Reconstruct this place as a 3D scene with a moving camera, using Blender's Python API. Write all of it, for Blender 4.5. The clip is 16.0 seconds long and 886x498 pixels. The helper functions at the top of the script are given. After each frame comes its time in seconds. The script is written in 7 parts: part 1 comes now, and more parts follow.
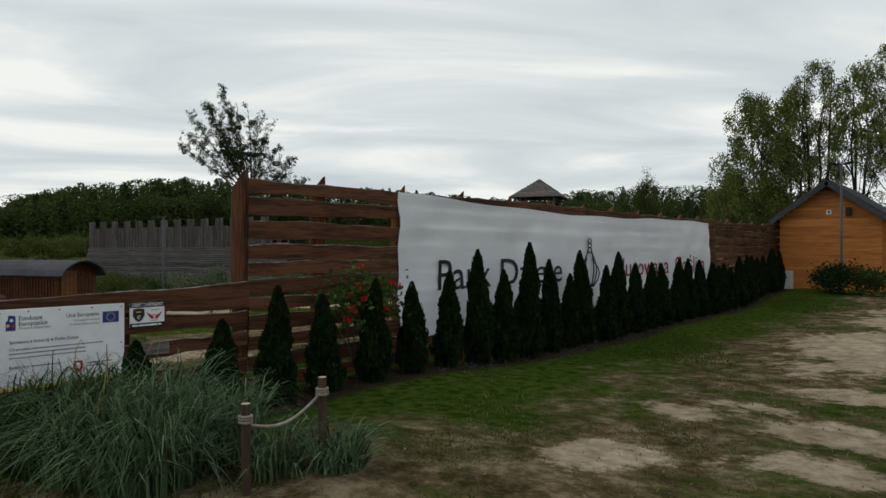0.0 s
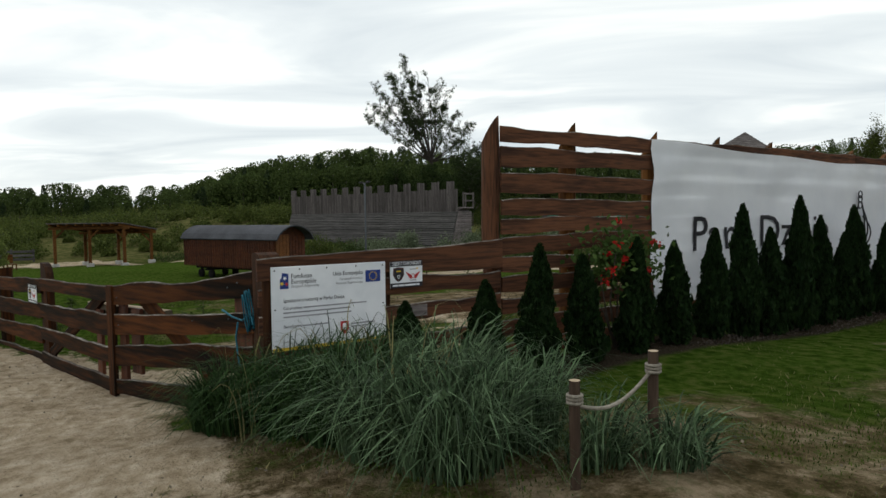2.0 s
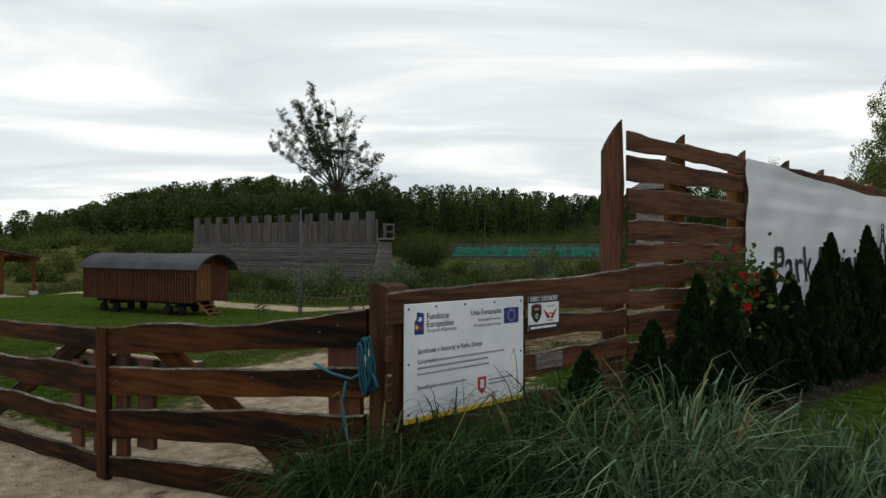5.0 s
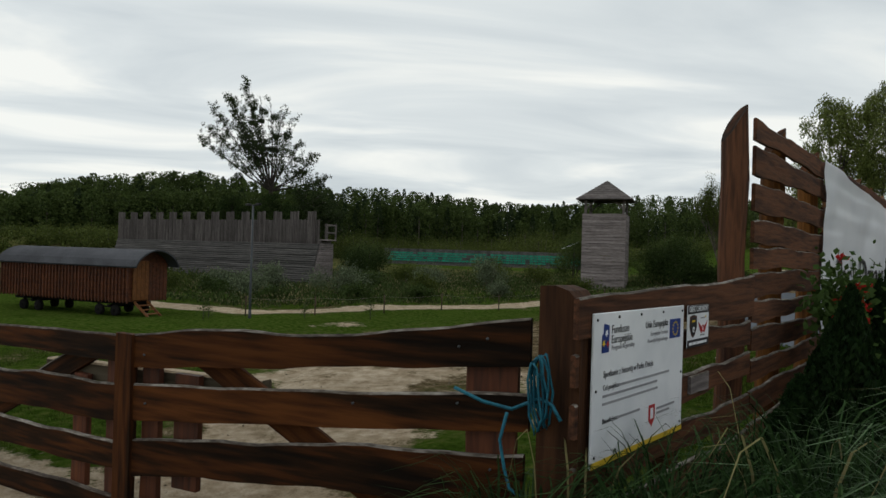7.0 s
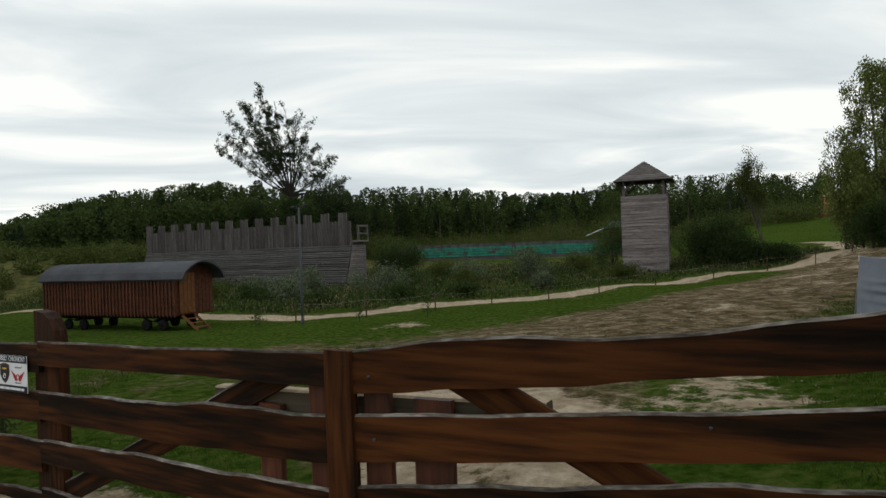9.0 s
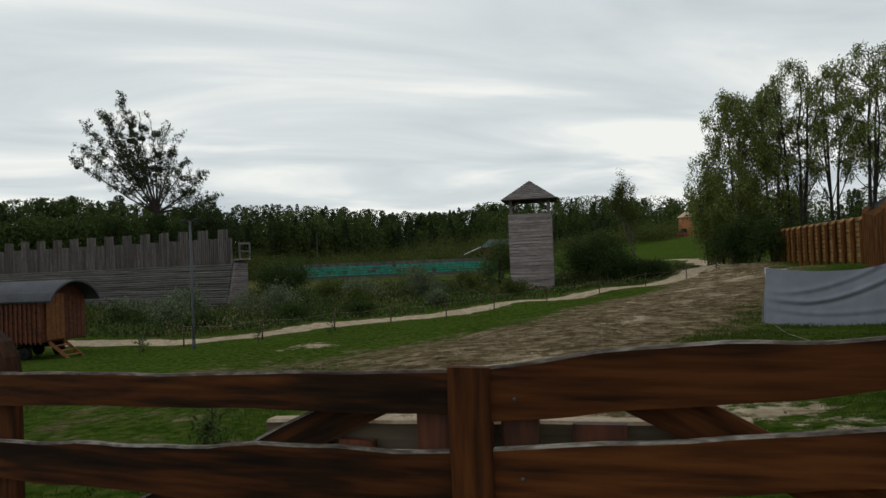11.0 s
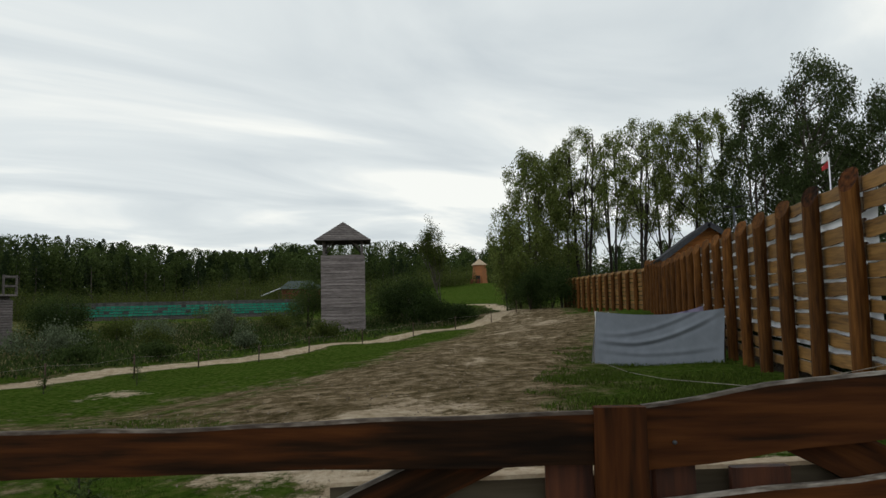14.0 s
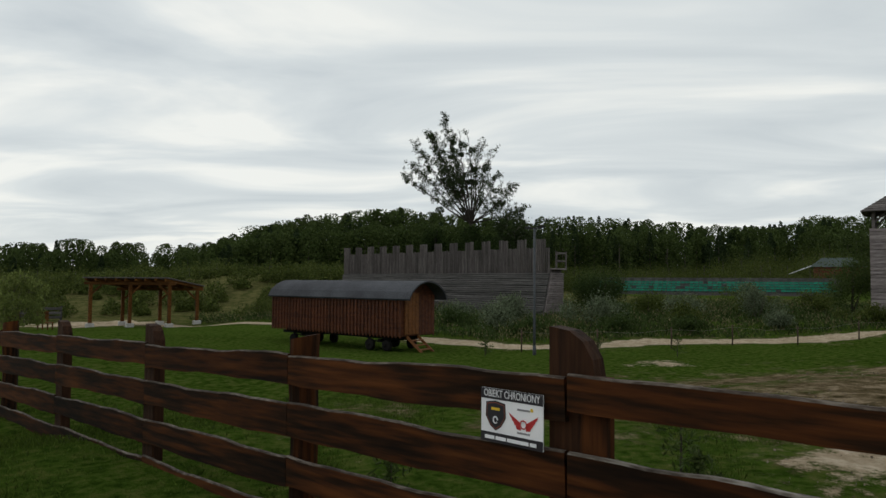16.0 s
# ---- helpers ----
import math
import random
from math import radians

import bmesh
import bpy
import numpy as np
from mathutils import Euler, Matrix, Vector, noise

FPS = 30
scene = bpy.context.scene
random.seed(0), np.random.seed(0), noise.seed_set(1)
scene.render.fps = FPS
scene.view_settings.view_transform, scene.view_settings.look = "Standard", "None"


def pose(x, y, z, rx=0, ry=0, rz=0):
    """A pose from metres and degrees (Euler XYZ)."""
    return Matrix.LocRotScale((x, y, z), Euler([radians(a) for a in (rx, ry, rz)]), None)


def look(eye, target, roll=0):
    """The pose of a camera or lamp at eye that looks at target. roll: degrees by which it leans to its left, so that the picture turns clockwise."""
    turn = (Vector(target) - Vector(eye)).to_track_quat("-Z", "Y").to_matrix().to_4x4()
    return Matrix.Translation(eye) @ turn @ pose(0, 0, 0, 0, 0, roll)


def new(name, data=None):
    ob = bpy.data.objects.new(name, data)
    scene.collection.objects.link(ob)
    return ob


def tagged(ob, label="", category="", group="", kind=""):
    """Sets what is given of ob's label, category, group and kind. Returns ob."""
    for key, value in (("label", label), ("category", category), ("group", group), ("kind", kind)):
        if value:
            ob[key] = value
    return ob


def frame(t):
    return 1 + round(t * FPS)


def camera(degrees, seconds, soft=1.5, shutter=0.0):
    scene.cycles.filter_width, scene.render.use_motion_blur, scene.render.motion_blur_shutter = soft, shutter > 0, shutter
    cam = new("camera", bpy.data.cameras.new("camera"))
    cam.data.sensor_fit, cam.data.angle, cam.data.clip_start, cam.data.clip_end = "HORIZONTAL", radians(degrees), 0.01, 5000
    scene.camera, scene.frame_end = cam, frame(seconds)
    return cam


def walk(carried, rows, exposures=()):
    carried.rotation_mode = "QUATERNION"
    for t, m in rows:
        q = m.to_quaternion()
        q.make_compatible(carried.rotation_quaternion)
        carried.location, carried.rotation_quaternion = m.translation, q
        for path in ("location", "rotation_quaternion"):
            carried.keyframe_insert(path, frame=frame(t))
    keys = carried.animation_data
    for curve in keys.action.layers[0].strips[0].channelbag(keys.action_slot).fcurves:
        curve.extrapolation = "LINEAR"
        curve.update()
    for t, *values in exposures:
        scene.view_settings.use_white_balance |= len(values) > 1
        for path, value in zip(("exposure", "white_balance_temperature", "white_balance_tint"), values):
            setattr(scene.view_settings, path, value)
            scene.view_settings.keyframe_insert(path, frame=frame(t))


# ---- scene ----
cam = camera(66.5, 16.0)
PATH = [
    (0, (6.532, -4.451, 2.047), (5.26, -2.908, 2.047), -0.1),
    (0.5, (6.31, -4.438, 2.015), (4.813, -3.111, 1.983), 1.8),
    (1, (6.002, -4.455, 1.988), (4.403, -3.255, 1.923), 1.3),
    (1.5, (5.699, -4.539, 2.001), (4.124, -3.315, 1.854), 0.2),
    (2, (5.295, -4.548, 1.945), (3.677, -3.377, 1.845), -0.8),
    (2.5, (4.89, -4.649, 1.957), (3.258, -3.493, 1.931), -0.0),
    (3, (4.514, -4.752, 1.946), (2.911, -3.56, 1.838), 0.5),
    (5.5, (2.542, -5.094, 1.847), (1.149, -3.659, 1.872), -0.6),
    (6, (2.142, -5.087, 1.82), (0.723, -3.681, 1.904), -1.5),
    (6.5, (1.756, -5.149, 1.795), (0.397, -3.684, 1.869), 0.5),
    (7, (1.365, -5.252, 1.787), (0.105, -3.699, 1.8), 1.7),
    (7.5, (0.903, -5.251, 1.747), (-0.425, -3.756, 1.791), -1.2),
    (8, (0.487, -5.306, 1.706), (-0.757, -3.74, 1.733), 0.1),
    (8.5, (0.061, -5.331, 1.704), (-1.257, -3.827, 1.71), -2.3),
    (11, (-1.664, -5.5, 1.622), (-2.65, -3.76, 1.667), -2.3),
    (11.5, (-1.961, -5.512, 1.605), (-2.897, -3.747, 1.698), -4.0),
    (12, (-2.239, -5.459, 1.57), (-3.036, -3.629, 1.691), 0.4),
    (12.5, (-2.417, -5.5, 1.56), (-2.797, -3.541, 1.686), 1.9),
    (13, (-2.584, -5.5, 1.572), (-2.868, -3.527, 1.74), -1.4),
    (13.5, (-2.771, -5.387, 1.568), (-3.069, -3.419, 1.768), -0.8),
    (14, (-2.973, -5.512, 1.58), (-3.391, -3.562, 1.734), -1.3),
    (14.5, (-3.184, -5.648, 1.581), (-3.921, -3.793, 1.71), -0.3),
    (15, (-3.314, -5.709, 1.584), (-4.443, -4.063, 1.71), -0.9),
    (15.5, (-3.348, -5.815, 1.582), (-4.754, -4.398, 1.705), -0.8),
    (16, (-3.39, -5.888, 1.567), (-5.007, -4.715, 1.664), 0.4),
]
walk(cam, [(t, look(e, g, r)) for t, e, g, r in PATH], [(0, -0.12), (0.5, 0.03), (1.0, 0.02), (1.7, 0.14), (2.5, 0.27), (3.2, 0.27), (5.5, 0.04), (7, -0.07), (8.5, 0.06), (11.5, -0.13), (14, -0.02), (16, -0.15)])

# ---- world, sun ----
world = bpy.data.worlds.new("overcast")
world.use_nodes = True
scene.world = world
wt = world.node_tree
wn, wl = wt.nodes, wt.links


def wnode(kind, **inputs):
    n = wn.new(kind)
    for k, v in inputs.items():
        n.inputs[int(k[1:])].default_value = v
    return n


sky = wn.new("ShaderNodeTexSky")
sky.sky_type, sky.sun_disc = "NISHITA", False
sky.sun_elevation, sky.sun_rotation = radians(42), radians(250)
coord = wn.new("ShaderNodeTexCoord")
sep = wn.new("ShaderNodeSeparateXYZ")
wl.new(coord.outputs["Generated"], sep.inputs[0])
lift = wnode("ShaderNodeMath", i1=0.10)
lift.operation = "ADD"
wl.new(sep.outputs["Z"], lift.inputs[0])
lift2 = wnode("ShaderNodeMath", i1=0.03)
lift2.operation = "MAXIMUM"
wl.new(lift.outputs[0], lift2.inputs[0])
flat = []
for axis in ("X", "Y"):
    d = wn.new("ShaderNodeMath")
    d.operation = "DIVIDE"
    wl.new(sep.outputs[axis], d.inputs[0])
    wl.new(lift2.outputs[0], d.inputs[1])
    flat.append(d)
comb = wn.new("ShaderNodeCombineXYZ")
wl.new(flat[0].outputs[0], comb.inputs[0])
wl.new(flat[1].outputs[0], comb.inputs[1])
turnmap = wn.new("ShaderNodeMapping")
turnmap.vector_type = "TEXTURE"
turnmap.inputs["Rotation"].default_value = (0, 0, radians(48))
turnmap.inputs["Scale"].default_value = (1.5, 0.8, 1)
wl.new(comb.outputs[0], turnmap.inputs[0])
cloud_a = wn.new("ShaderNodeTexNoise")
cloud_a.inputs["Scale"].default_value = 0.85
cloud_a.inputs["Detail"].default_value = 6
cloud_a.inputs["Roughness"].default_value = 0.50
cloud_a.inputs["Distortion"].default_value = 0.7
wl.new(turnmap.outputs[0], cloud_a.inputs["Vector"])
cramp = wn.new("ShaderNodeValToRGB")
cramp.color_ramp.elements[0].position, cramp.color_ramp.elements[0].color = 0.32, (0.61, 0.67, 0.70, 1)
cramp.color_ramp.elements[1].position, cramp.color_ramp.elements[1].color = 0.61, (0.985, 1.0, 0.955, 1)
mid = cramp.color_ramp.elements.new(0.50)
mid.color = (0.78, 0.83, 0.835, 1)
wl.new(cloud_a.outputs["Fac"], cramp.inputs[0])
skyscale = wn.new("ShaderNodeMixRGB")
skyscale.blend_type = "MULTIPLY"
skyscale.inputs[0].default_value = 1
skyscale.inputs[2].default_value = (0.1, 0.1, 0.1, 1)
wl.new(sky.outputs[0], skyscale.inputs[1])
skymix = wn.new("ShaderNodeMixRGB")
skymix.inputs[0].default_value = 0.95
wl.new(skyscale.outputs[0], skymix.inputs[1])
wl.new(cramp.outputs[0], skymix.inputs[2])
wl.new(skymix.outputs[0], wn["Background"].inputs[0])
wn["Background"].inputs[1].default_value = 1.0

sun_data = bpy.data.lights.new("sun", "SUN")
sun_data.energy, sun_data.angle, sun_data.color = 0.35, radians(25), (1.0, 0.96, 0.9)
sun = new("sun", sun_data)
sun.matrix_world = look((-60, -35, 60), (0, 0, 0))

# ---- materials ----


def material(name, rough=0.8, metallic=0.0, spec=0.3):
    m = bpy.data.materials.new(name)
    m.use_nodes = True
    b = m.node_tree.nodes["Principled BSDF"]
    b.inputs["Roughness"].default_value = rough
    b.inputs["Metallic"].default_value = metallic
    b.inputs["Specular IOR Level"].default_value = spec
    return m, m.node_tree.nodes, m.node_tree.links, b


def ramp(n, stops):
    r = n.new("ShaderNodeValToRGB")
    e = r.color_ramp.elements
    e[0].position, e[0].color = stops[0][0], (*stops[0][1], 1)
    e[1].position, e[1].color = stops[-1][0], (*stops[-1][1], 1)
    for p, c in stops[1:-1]:
        x = e.new(p)
        x.color = (*c, 1)
    return r


def surface(name, stops, scale=(1, 1, 1), size=8.0, detail=6, rough=0.8, bump=0.3, big=1.2, vary=0.25, metallic=0.0, spec=0.3, island=False, bump_dist=0.01):
    """Two noises, fine and broad, through a colour ramp; each object or island a little lighter or darker."""
    m, n, l, b = material(name, rough, metallic, spec)
    tc = n.new("ShaderNodeTexCoord")
    mp = n.new("ShaderNodeMapping")
    mp.inputs["Scale"].default_value = scale
    l.new(tc.outputs["Object"], mp.inputs[0])
    info = n.new("ShaderNodeNewGeometry" if island else "ShaderNodeObjectInfo")
    rnd = info.outputs["Random Per Island"] if island else info.outputs["Random"]
    shift = n.new("ShaderNodeVectorMath")
    shift.operation = "MULTIPLY_ADD"
    shift.inputs[1].default_value = (17, 23, 31)
    l.new(rnd, shift.inputs[0])
    l.new(mp.outputs[0], shift.inputs[2])
    fine = n.new("ShaderNodeTexNoise")
    fine.inputs["Scale"].default_value, fine.inputs["Detail"].default_value = size, detail
    broad = n.new("ShaderNodeTexNoise")
    broad.inputs["Scale"].default_value, broad.inputs["Detail"].default_value = big, 3
    for t in (fine, broad):
        l.new(shift.outputs[0], t.inputs["Vector"])
    add = n.new("ShaderNodeMath")
    add.operation = "ADD"
    l.new(fine.outputs["Fac"], add.inputs[0])
    l.new(broad.outputs["Fac"], add.inputs[1])
    half = n.new("ShaderNodeMath")
    half.operation = "MULTIPLY"
    half.inputs[1].default_value = 0.5
    l.new(add.outputs[0], half.inputs[0])
    r = ramp(n, stops)
    l.new(half.outputs[0], r.inputs[0])
    val = n.new("ShaderNodeMapRange")
    val.inputs["To Min"].default_value, val.inputs["To Max"].default_value = 1 - vary, 1 + vary
    l.new(rnd, val.inputs["Value"])
    hsv = n.new("ShaderNodeHueSaturation")
    l.new(val.outputs[0], hsv.inputs["Value"])
    l.new(r.outputs[0], hsv.inputs["Color"])
    l.new(hsv.outputs[0], b.inputs["Base Color"])
    if bump:
        bp = n.new("ShaderNodeBump")
        bp.inputs["Strength"].default_value, bp.inputs["Distance"].default_value = bump, bump_dist
        l.new(fine.outputs["Fac"], bp.inputs["Height"])
        l.new(bp.outputs[0], b.inputs["Normal"])
    return m


GRAIN = (0.5, 6, 6)
M_STAIN = surface("stained_wood", [(0.38, (0.006, 0.0035, 0.002)), (0.47, (0.019, 0.0085, 0.0036)), (0.54, (0.046, 0.0155, 0.0048)), (0.63, (0.078, 0.027, 0.0075))], (0.8, 9, 9), 2.8, 9, 0.75, 0.6, 0.5, 0.18, spec=0.08)
M_BAR = surface("weathered_bar", [(0.33, (0.03, 0.022, 0.014)), (0.5, (0.075, 0.058, 0.036)), (0.68, (0.13, 0.105, 0.07))], (0.4, 6, 6), 4, 7, 0.85, 0.5, 1.2, 0.1)
M_TALL = surface("tall_fence_stain", [(0.33, (0.022, 0.011, 0.008)), (0.47, (0.062, 0.028, 0.016)), (0.58, (0.115, 0.048, 0.024)), (0.70, (0.06, 0.03, 0.019))], GRAIN, 7, 8, 0.75, 0.5, 2.2, 0.28, spec=0.12)
M_EDGE = surface("weathered_edge", [(0.37, (0.03, 0.022, 0.017)), (0.5, (0.10, 0.085, 0.07)), (0.66, (0.28, 0.255, 0.225))], (1.5, 5, 5), 9, 8, 0.9, 0.7, 2, 0.2, bump_dist=0.02)
M_EDGEDARK = surface("dark_edge", [(0.37, (0.02, 0.013, 0.009)), (0.5, (0.05, 0.038, 0.029)), (0.68, (0.17, 0.145, 0.12))], (1.5, 5, 5), 9, 8, 0.9, 0.7, 2, 0.2, bump_dist=0.02)
M_PINE = surface("pine_inside", [(0.33, (0.08, 0.04, 0.012)), (0.5, (0.19, 0.10, 0.028)), (0.68, (0.27, 0.15, 0.045))], GRAIN, 7, 8, 0.7, 0.4, 2, 0.25)
M_LOG = surface("log_stain", [(0.33, (0.030, 0.012, 0.004)), (0.5, (0.092, 0.037, 0.009)), (0.68, (0.16, 0.068, 0.016))], GRAIN, 6, 8, 0.75, 0.5, 2, 0.25, spec=0.12)
M_POST = surface("stained_post", [(0.33, (0.010, 0.005, 0.003)), (0.5, (0.032, 0.0135, 0.006)), (0.68, (0.060, 0.025, 0.011))], (6, 6, 0.5), 7, 8, 0.75, 0.5, 2, 0.15, spec=0.12)
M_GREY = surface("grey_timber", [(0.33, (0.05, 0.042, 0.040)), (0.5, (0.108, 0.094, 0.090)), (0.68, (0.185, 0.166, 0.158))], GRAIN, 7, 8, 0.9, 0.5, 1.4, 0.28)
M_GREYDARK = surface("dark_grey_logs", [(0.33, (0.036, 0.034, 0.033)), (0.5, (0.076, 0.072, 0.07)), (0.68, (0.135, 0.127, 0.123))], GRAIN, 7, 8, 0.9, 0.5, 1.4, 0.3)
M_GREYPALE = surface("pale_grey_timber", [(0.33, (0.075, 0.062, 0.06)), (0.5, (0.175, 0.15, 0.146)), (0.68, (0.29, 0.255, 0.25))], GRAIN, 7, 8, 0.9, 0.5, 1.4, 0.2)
M_WAGON = surface("wagon_stain", [(0.33, (0.022, 0.007, 0.004)), (0.5, (0.075, 0.021, 0.008)), (0.68, (0.12, 0.038, 0.013))], GRAIN, 6, 8, 0.6, 0.4, 1.5, 0.25)
M_DOOR = surface("door_wood", [(0.33, (0.08, 0.027, 0.008)), (0.5, (0.15, 0.055, 0.014)), (0.68, (0.20, 0.085, 0.025))], GRAIN, 6, 8, 0.55, 0.3, 1.5, 0.1)
M_FELT = surface("roof_felt", [(0.35, (0.024, 0.025, 0.029)), (0.5, (0.043, 0.045, 0.052)), (0.66, (0.075, 0.078, 0.088))], (1, 1, 1), 30, 5, 0.8, 0.3, 0.8, 0.1, spec=0.15)
M_CABIN = surface("cabin_boards", [(0.33, (0.22, 0.07, 0.014)), (0.5, (0.38, 0.13, 0.024)), (0.68, (0.48, 0.19, 0.045))], GRAIN, 5, 6, 0.6, 0.3, 1.2, 0.12)
M_SLATE = surface("cabin_roofing", [(0.35, (0.035, 0.036, 0.04)), (0.65, (0.07, 0.072, 0.08))], (1, 1, 1), 12, 5, 0.95, 0.3, 0.8, 0.1, spec=0.05)
M_DARK = surface("dark_metal", [(0.35, (0.012, 0.012, 0.013)), (0.65, (0.035, 0.034, 0.034))], (1, 1, 1), 20, 4, 0.5, 0.2, 2, 0.1, 0.6)
M_RUBBER = surface("dark_tyre", [(0.35, (0.008, 0.008, 0.008)), (0.65, (0.02, 0.019, 0.018))], (1, 1, 1), 20, 4, 0.95, 0.2, 2, 0.1, spec=0.03)
M_STEEL = surface("painted_post", [(0.35, (0.035, 0.04, 0.045)), (0.65, (0.07, 0.078, 0.085))], (1, 1, 1), 20, 4, 0.6, 0.15, 2, 0.1, 0.1)
M_CONCRETE = surface("concrete", [(0.35, (0.28, 0.27, 0.25)), (0.65, (0.46, 0.45, 0.43))], (1, 1, 1), 14, 6, 0.9, 0.4, 2, 0.1)
M_BANNER = surface("white_banner", [(0.35, (0.76, 0.78, 0.84)), (0.65, (0.86, 0.875, 0.92))], (1, 1, 1), 3, 4, 0.5, 0.12, 0.6, 0.02, spec=0.4)
bn, bl = M_BANNER.node_tree.nodes, M_BANNER.node_tree.links
see = bn.new("ShaderNodeBsdfTranslucent")
see.inputs["Color"].default_value = (0.75, 0.77, 0.8, 1)
both = bn.new("ShaderNodeMixShader")
both.inputs[0].default_value = 0.25
bl.new(bn["Principled BSDF"].outputs[0], both.inputs[1])
bl.new(see.outputs[0], both.inputs[2])
bl.new(both.outputs[0], bn["Material Output"].inputs[0])
M_TARP = surface("grey_blue_cloth", [(0.35, (0.125, 0.142, 0.170)), (0.65, (0.17, 0.192, 0.225))], (1, 1, 1), 4, 4, 0.8, 0.2, 0.8, 0.05)
M_TARPWHITE = surface("white_cloth", [(0.35, (0.55, 0.56, 0.60)), (0.65, (0.72, 0.73, 0.76))], (1, 1, 1), 4, 4, 0.8, 0.2, 0.8, 0.05)
M_TARPDARK = surface("mauve_cloth", [(0.35, (0.13, 0.11, 0.18)), (0.65, (0.22, 0.19, 0.28))], (1, 1, 1), 4, 4, 0.8, 0.2, 0.8, 0.05)
M_PANEL = surface("sign_panel", [(0.35, (0.62, 0.64, 0.68)), (0.65, (0.78, 0.79, 0.82))], (1, 1, 1), 6, 6, 0.4, 0.05, 1.4, 0.02, spec=0.4)
M_INK = surface("black_ink", [(0.35, (0.012, 0.012, 0.016)), (0.65, (0.025, 0.024, 0.03))], (1, 1, 1), 10, 3, 0.5, 0, 2, 0.0)
M_GREYINK = surface("grey_ink", [(0.35, (0.20, 0.20, 0.22)), (0.65, (0.32, 0.32, 0.34))], (1, 1, 1), 10, 3, 0.5, 0, 2, 0.0)
M_CRIMSON = surface("crimson_ink", [(0.35, (0.16, 0.02, 0.045)), (0.65, (0.24, 0.03, 0.06))], (1, 1, 1), 10, 3, 0.5, 0, 2, 0.0)
M_BLUE = surface("flag_blue", [(0.35, (0.010, 0.03, 0.16)), (0.65, (0.018, 0.045, 0.22))], (1, 1, 1), 10, 3, 0.5, 0, 2, 0.0)
M_YELLOW = surface("yellow_ink", [(0.35, (0.55, 0.36, 0.02)), (0.65, (0.70, 0.48, 0.04))], (1, 1, 1), 10, 3, 0.5, 0, 2, 0.0)
M_RED = surface("red_ink", [(0.35, (0.36, 0.02, 0.025)), (0.65, (0.48, 0.04, 0.04))], (1, 1, 1), 10, 3, 0.5, 0, 2, 0.0)
M_ROPEBLUE = surface("blue_rope", [(0.35, (0.004, 0.055, 0.09)), (0.65, (0.012, 0.13, 0.18))], (1, 1, 1), 60, 3, 0.7, 0.4, 4, 0.1)
M_ROPE = surface("hemp_rope", [(0.35, (0.15, 0.13, 0.105)), (0.65, (0.32, 0.29, 0.24))], (1, 1, 1), 60, 3, 0.9, 0.6, 4, 0.1)
M_STAKE = surface("peeled_stake", [(0.35, (0.026, 0.016, 0.010)), (0.5, (0.052, 0.031, 0.020)), (0.66, (0.085, 0.056, 0.037))], GRAIN, 8, 6, 0.8, 0.5, 3, 0.15)
M_CUT = surface("cut_end", [(0.35, (0.34, 0.25, 0.16)), (0.65, (0.52, 0.42, 0.30))], (1, 1, 1), 40, 5, 0.9, 0.4, 6, 0.1)
M_TEAL = surface("teal_seat", [(0.35, (0.003, 0.12, 0.075)), (0.65, (0.008, 0.20, 0.13))], (1, 1, 1), 1.2, 4, 0.7, 0, 0.3, 0.2)
M_GREENROOF = surface("green_roof", [(0.35, (0.02, 0.034, 0.029)), (0.65, (0.036, 0.055, 0.047))], (1, 1, 1), 6, 4, 0.6, 0.2, 1, 0.1)
M_BRICKRED = surface("red_boards", [(0.35, (0.13, 0.035, 0.022)), (0.65, (0.22, 0.06, 0.035))], GRAIN, 5, 5, 0.7, 0.3, 1, 0.1)
M_PLAY = surface("play_timber", [(0.35, (0.26, 0.10, 0.035)), (0.65, (0.32, 0.13, 0.05))], GRAIN, 5, 5, 0.7, 0.3, 1, 0.1)
M_BARK = surface("bark", [(0.35, (0.035, 0.028, 0.022)), (0.5, (0.075, 0.062, 0.05)), (0.66, (0.13, 0.115, 0.095))], (3, 3, 0.8), 5, 8, 0.95, 0.8, 2, 0.1, bump_dist=0.03)
M_BARKDARK = surface("dark_bark", [(0.35, (0.014, 0.011, 0.009)), (0.5, (0.032, 0.026, 0.021)), (0.66, (0.06, 0.05, 0.042))], (3, 3, 0.8), 5, 8, 0.95, 0.8, 2, 0.1, bump_dist=0.03)


def leaves(name, dark, light, vary=0.4, rough=0.6):
    m = surface(name, [(0.35, dark), (0.65, light)], (1, 1, 1), 1.5, 3, rough, 0, 0.35, vary, spec=0.04, island=True)
    n, l = m.node_tree.nodes, m.node_tree.links
    b = n["Principled BSDF"]
    t = n.new("ShaderNodeBsdfTranslucent")
    l.new(b.inputs["Base Color"].links[0].from_socket, t.inputs["Color"])
    x = n.new("ShaderNodeMixShader")
    x.inputs[0].default_value = 0.3
    l.new(b.outputs[0], x.inputs[1])
    l.new(t.outputs[0], x.inputs[2])
    l.new(x.outputs[0], n["Material Output"].inputs[0])
    return m


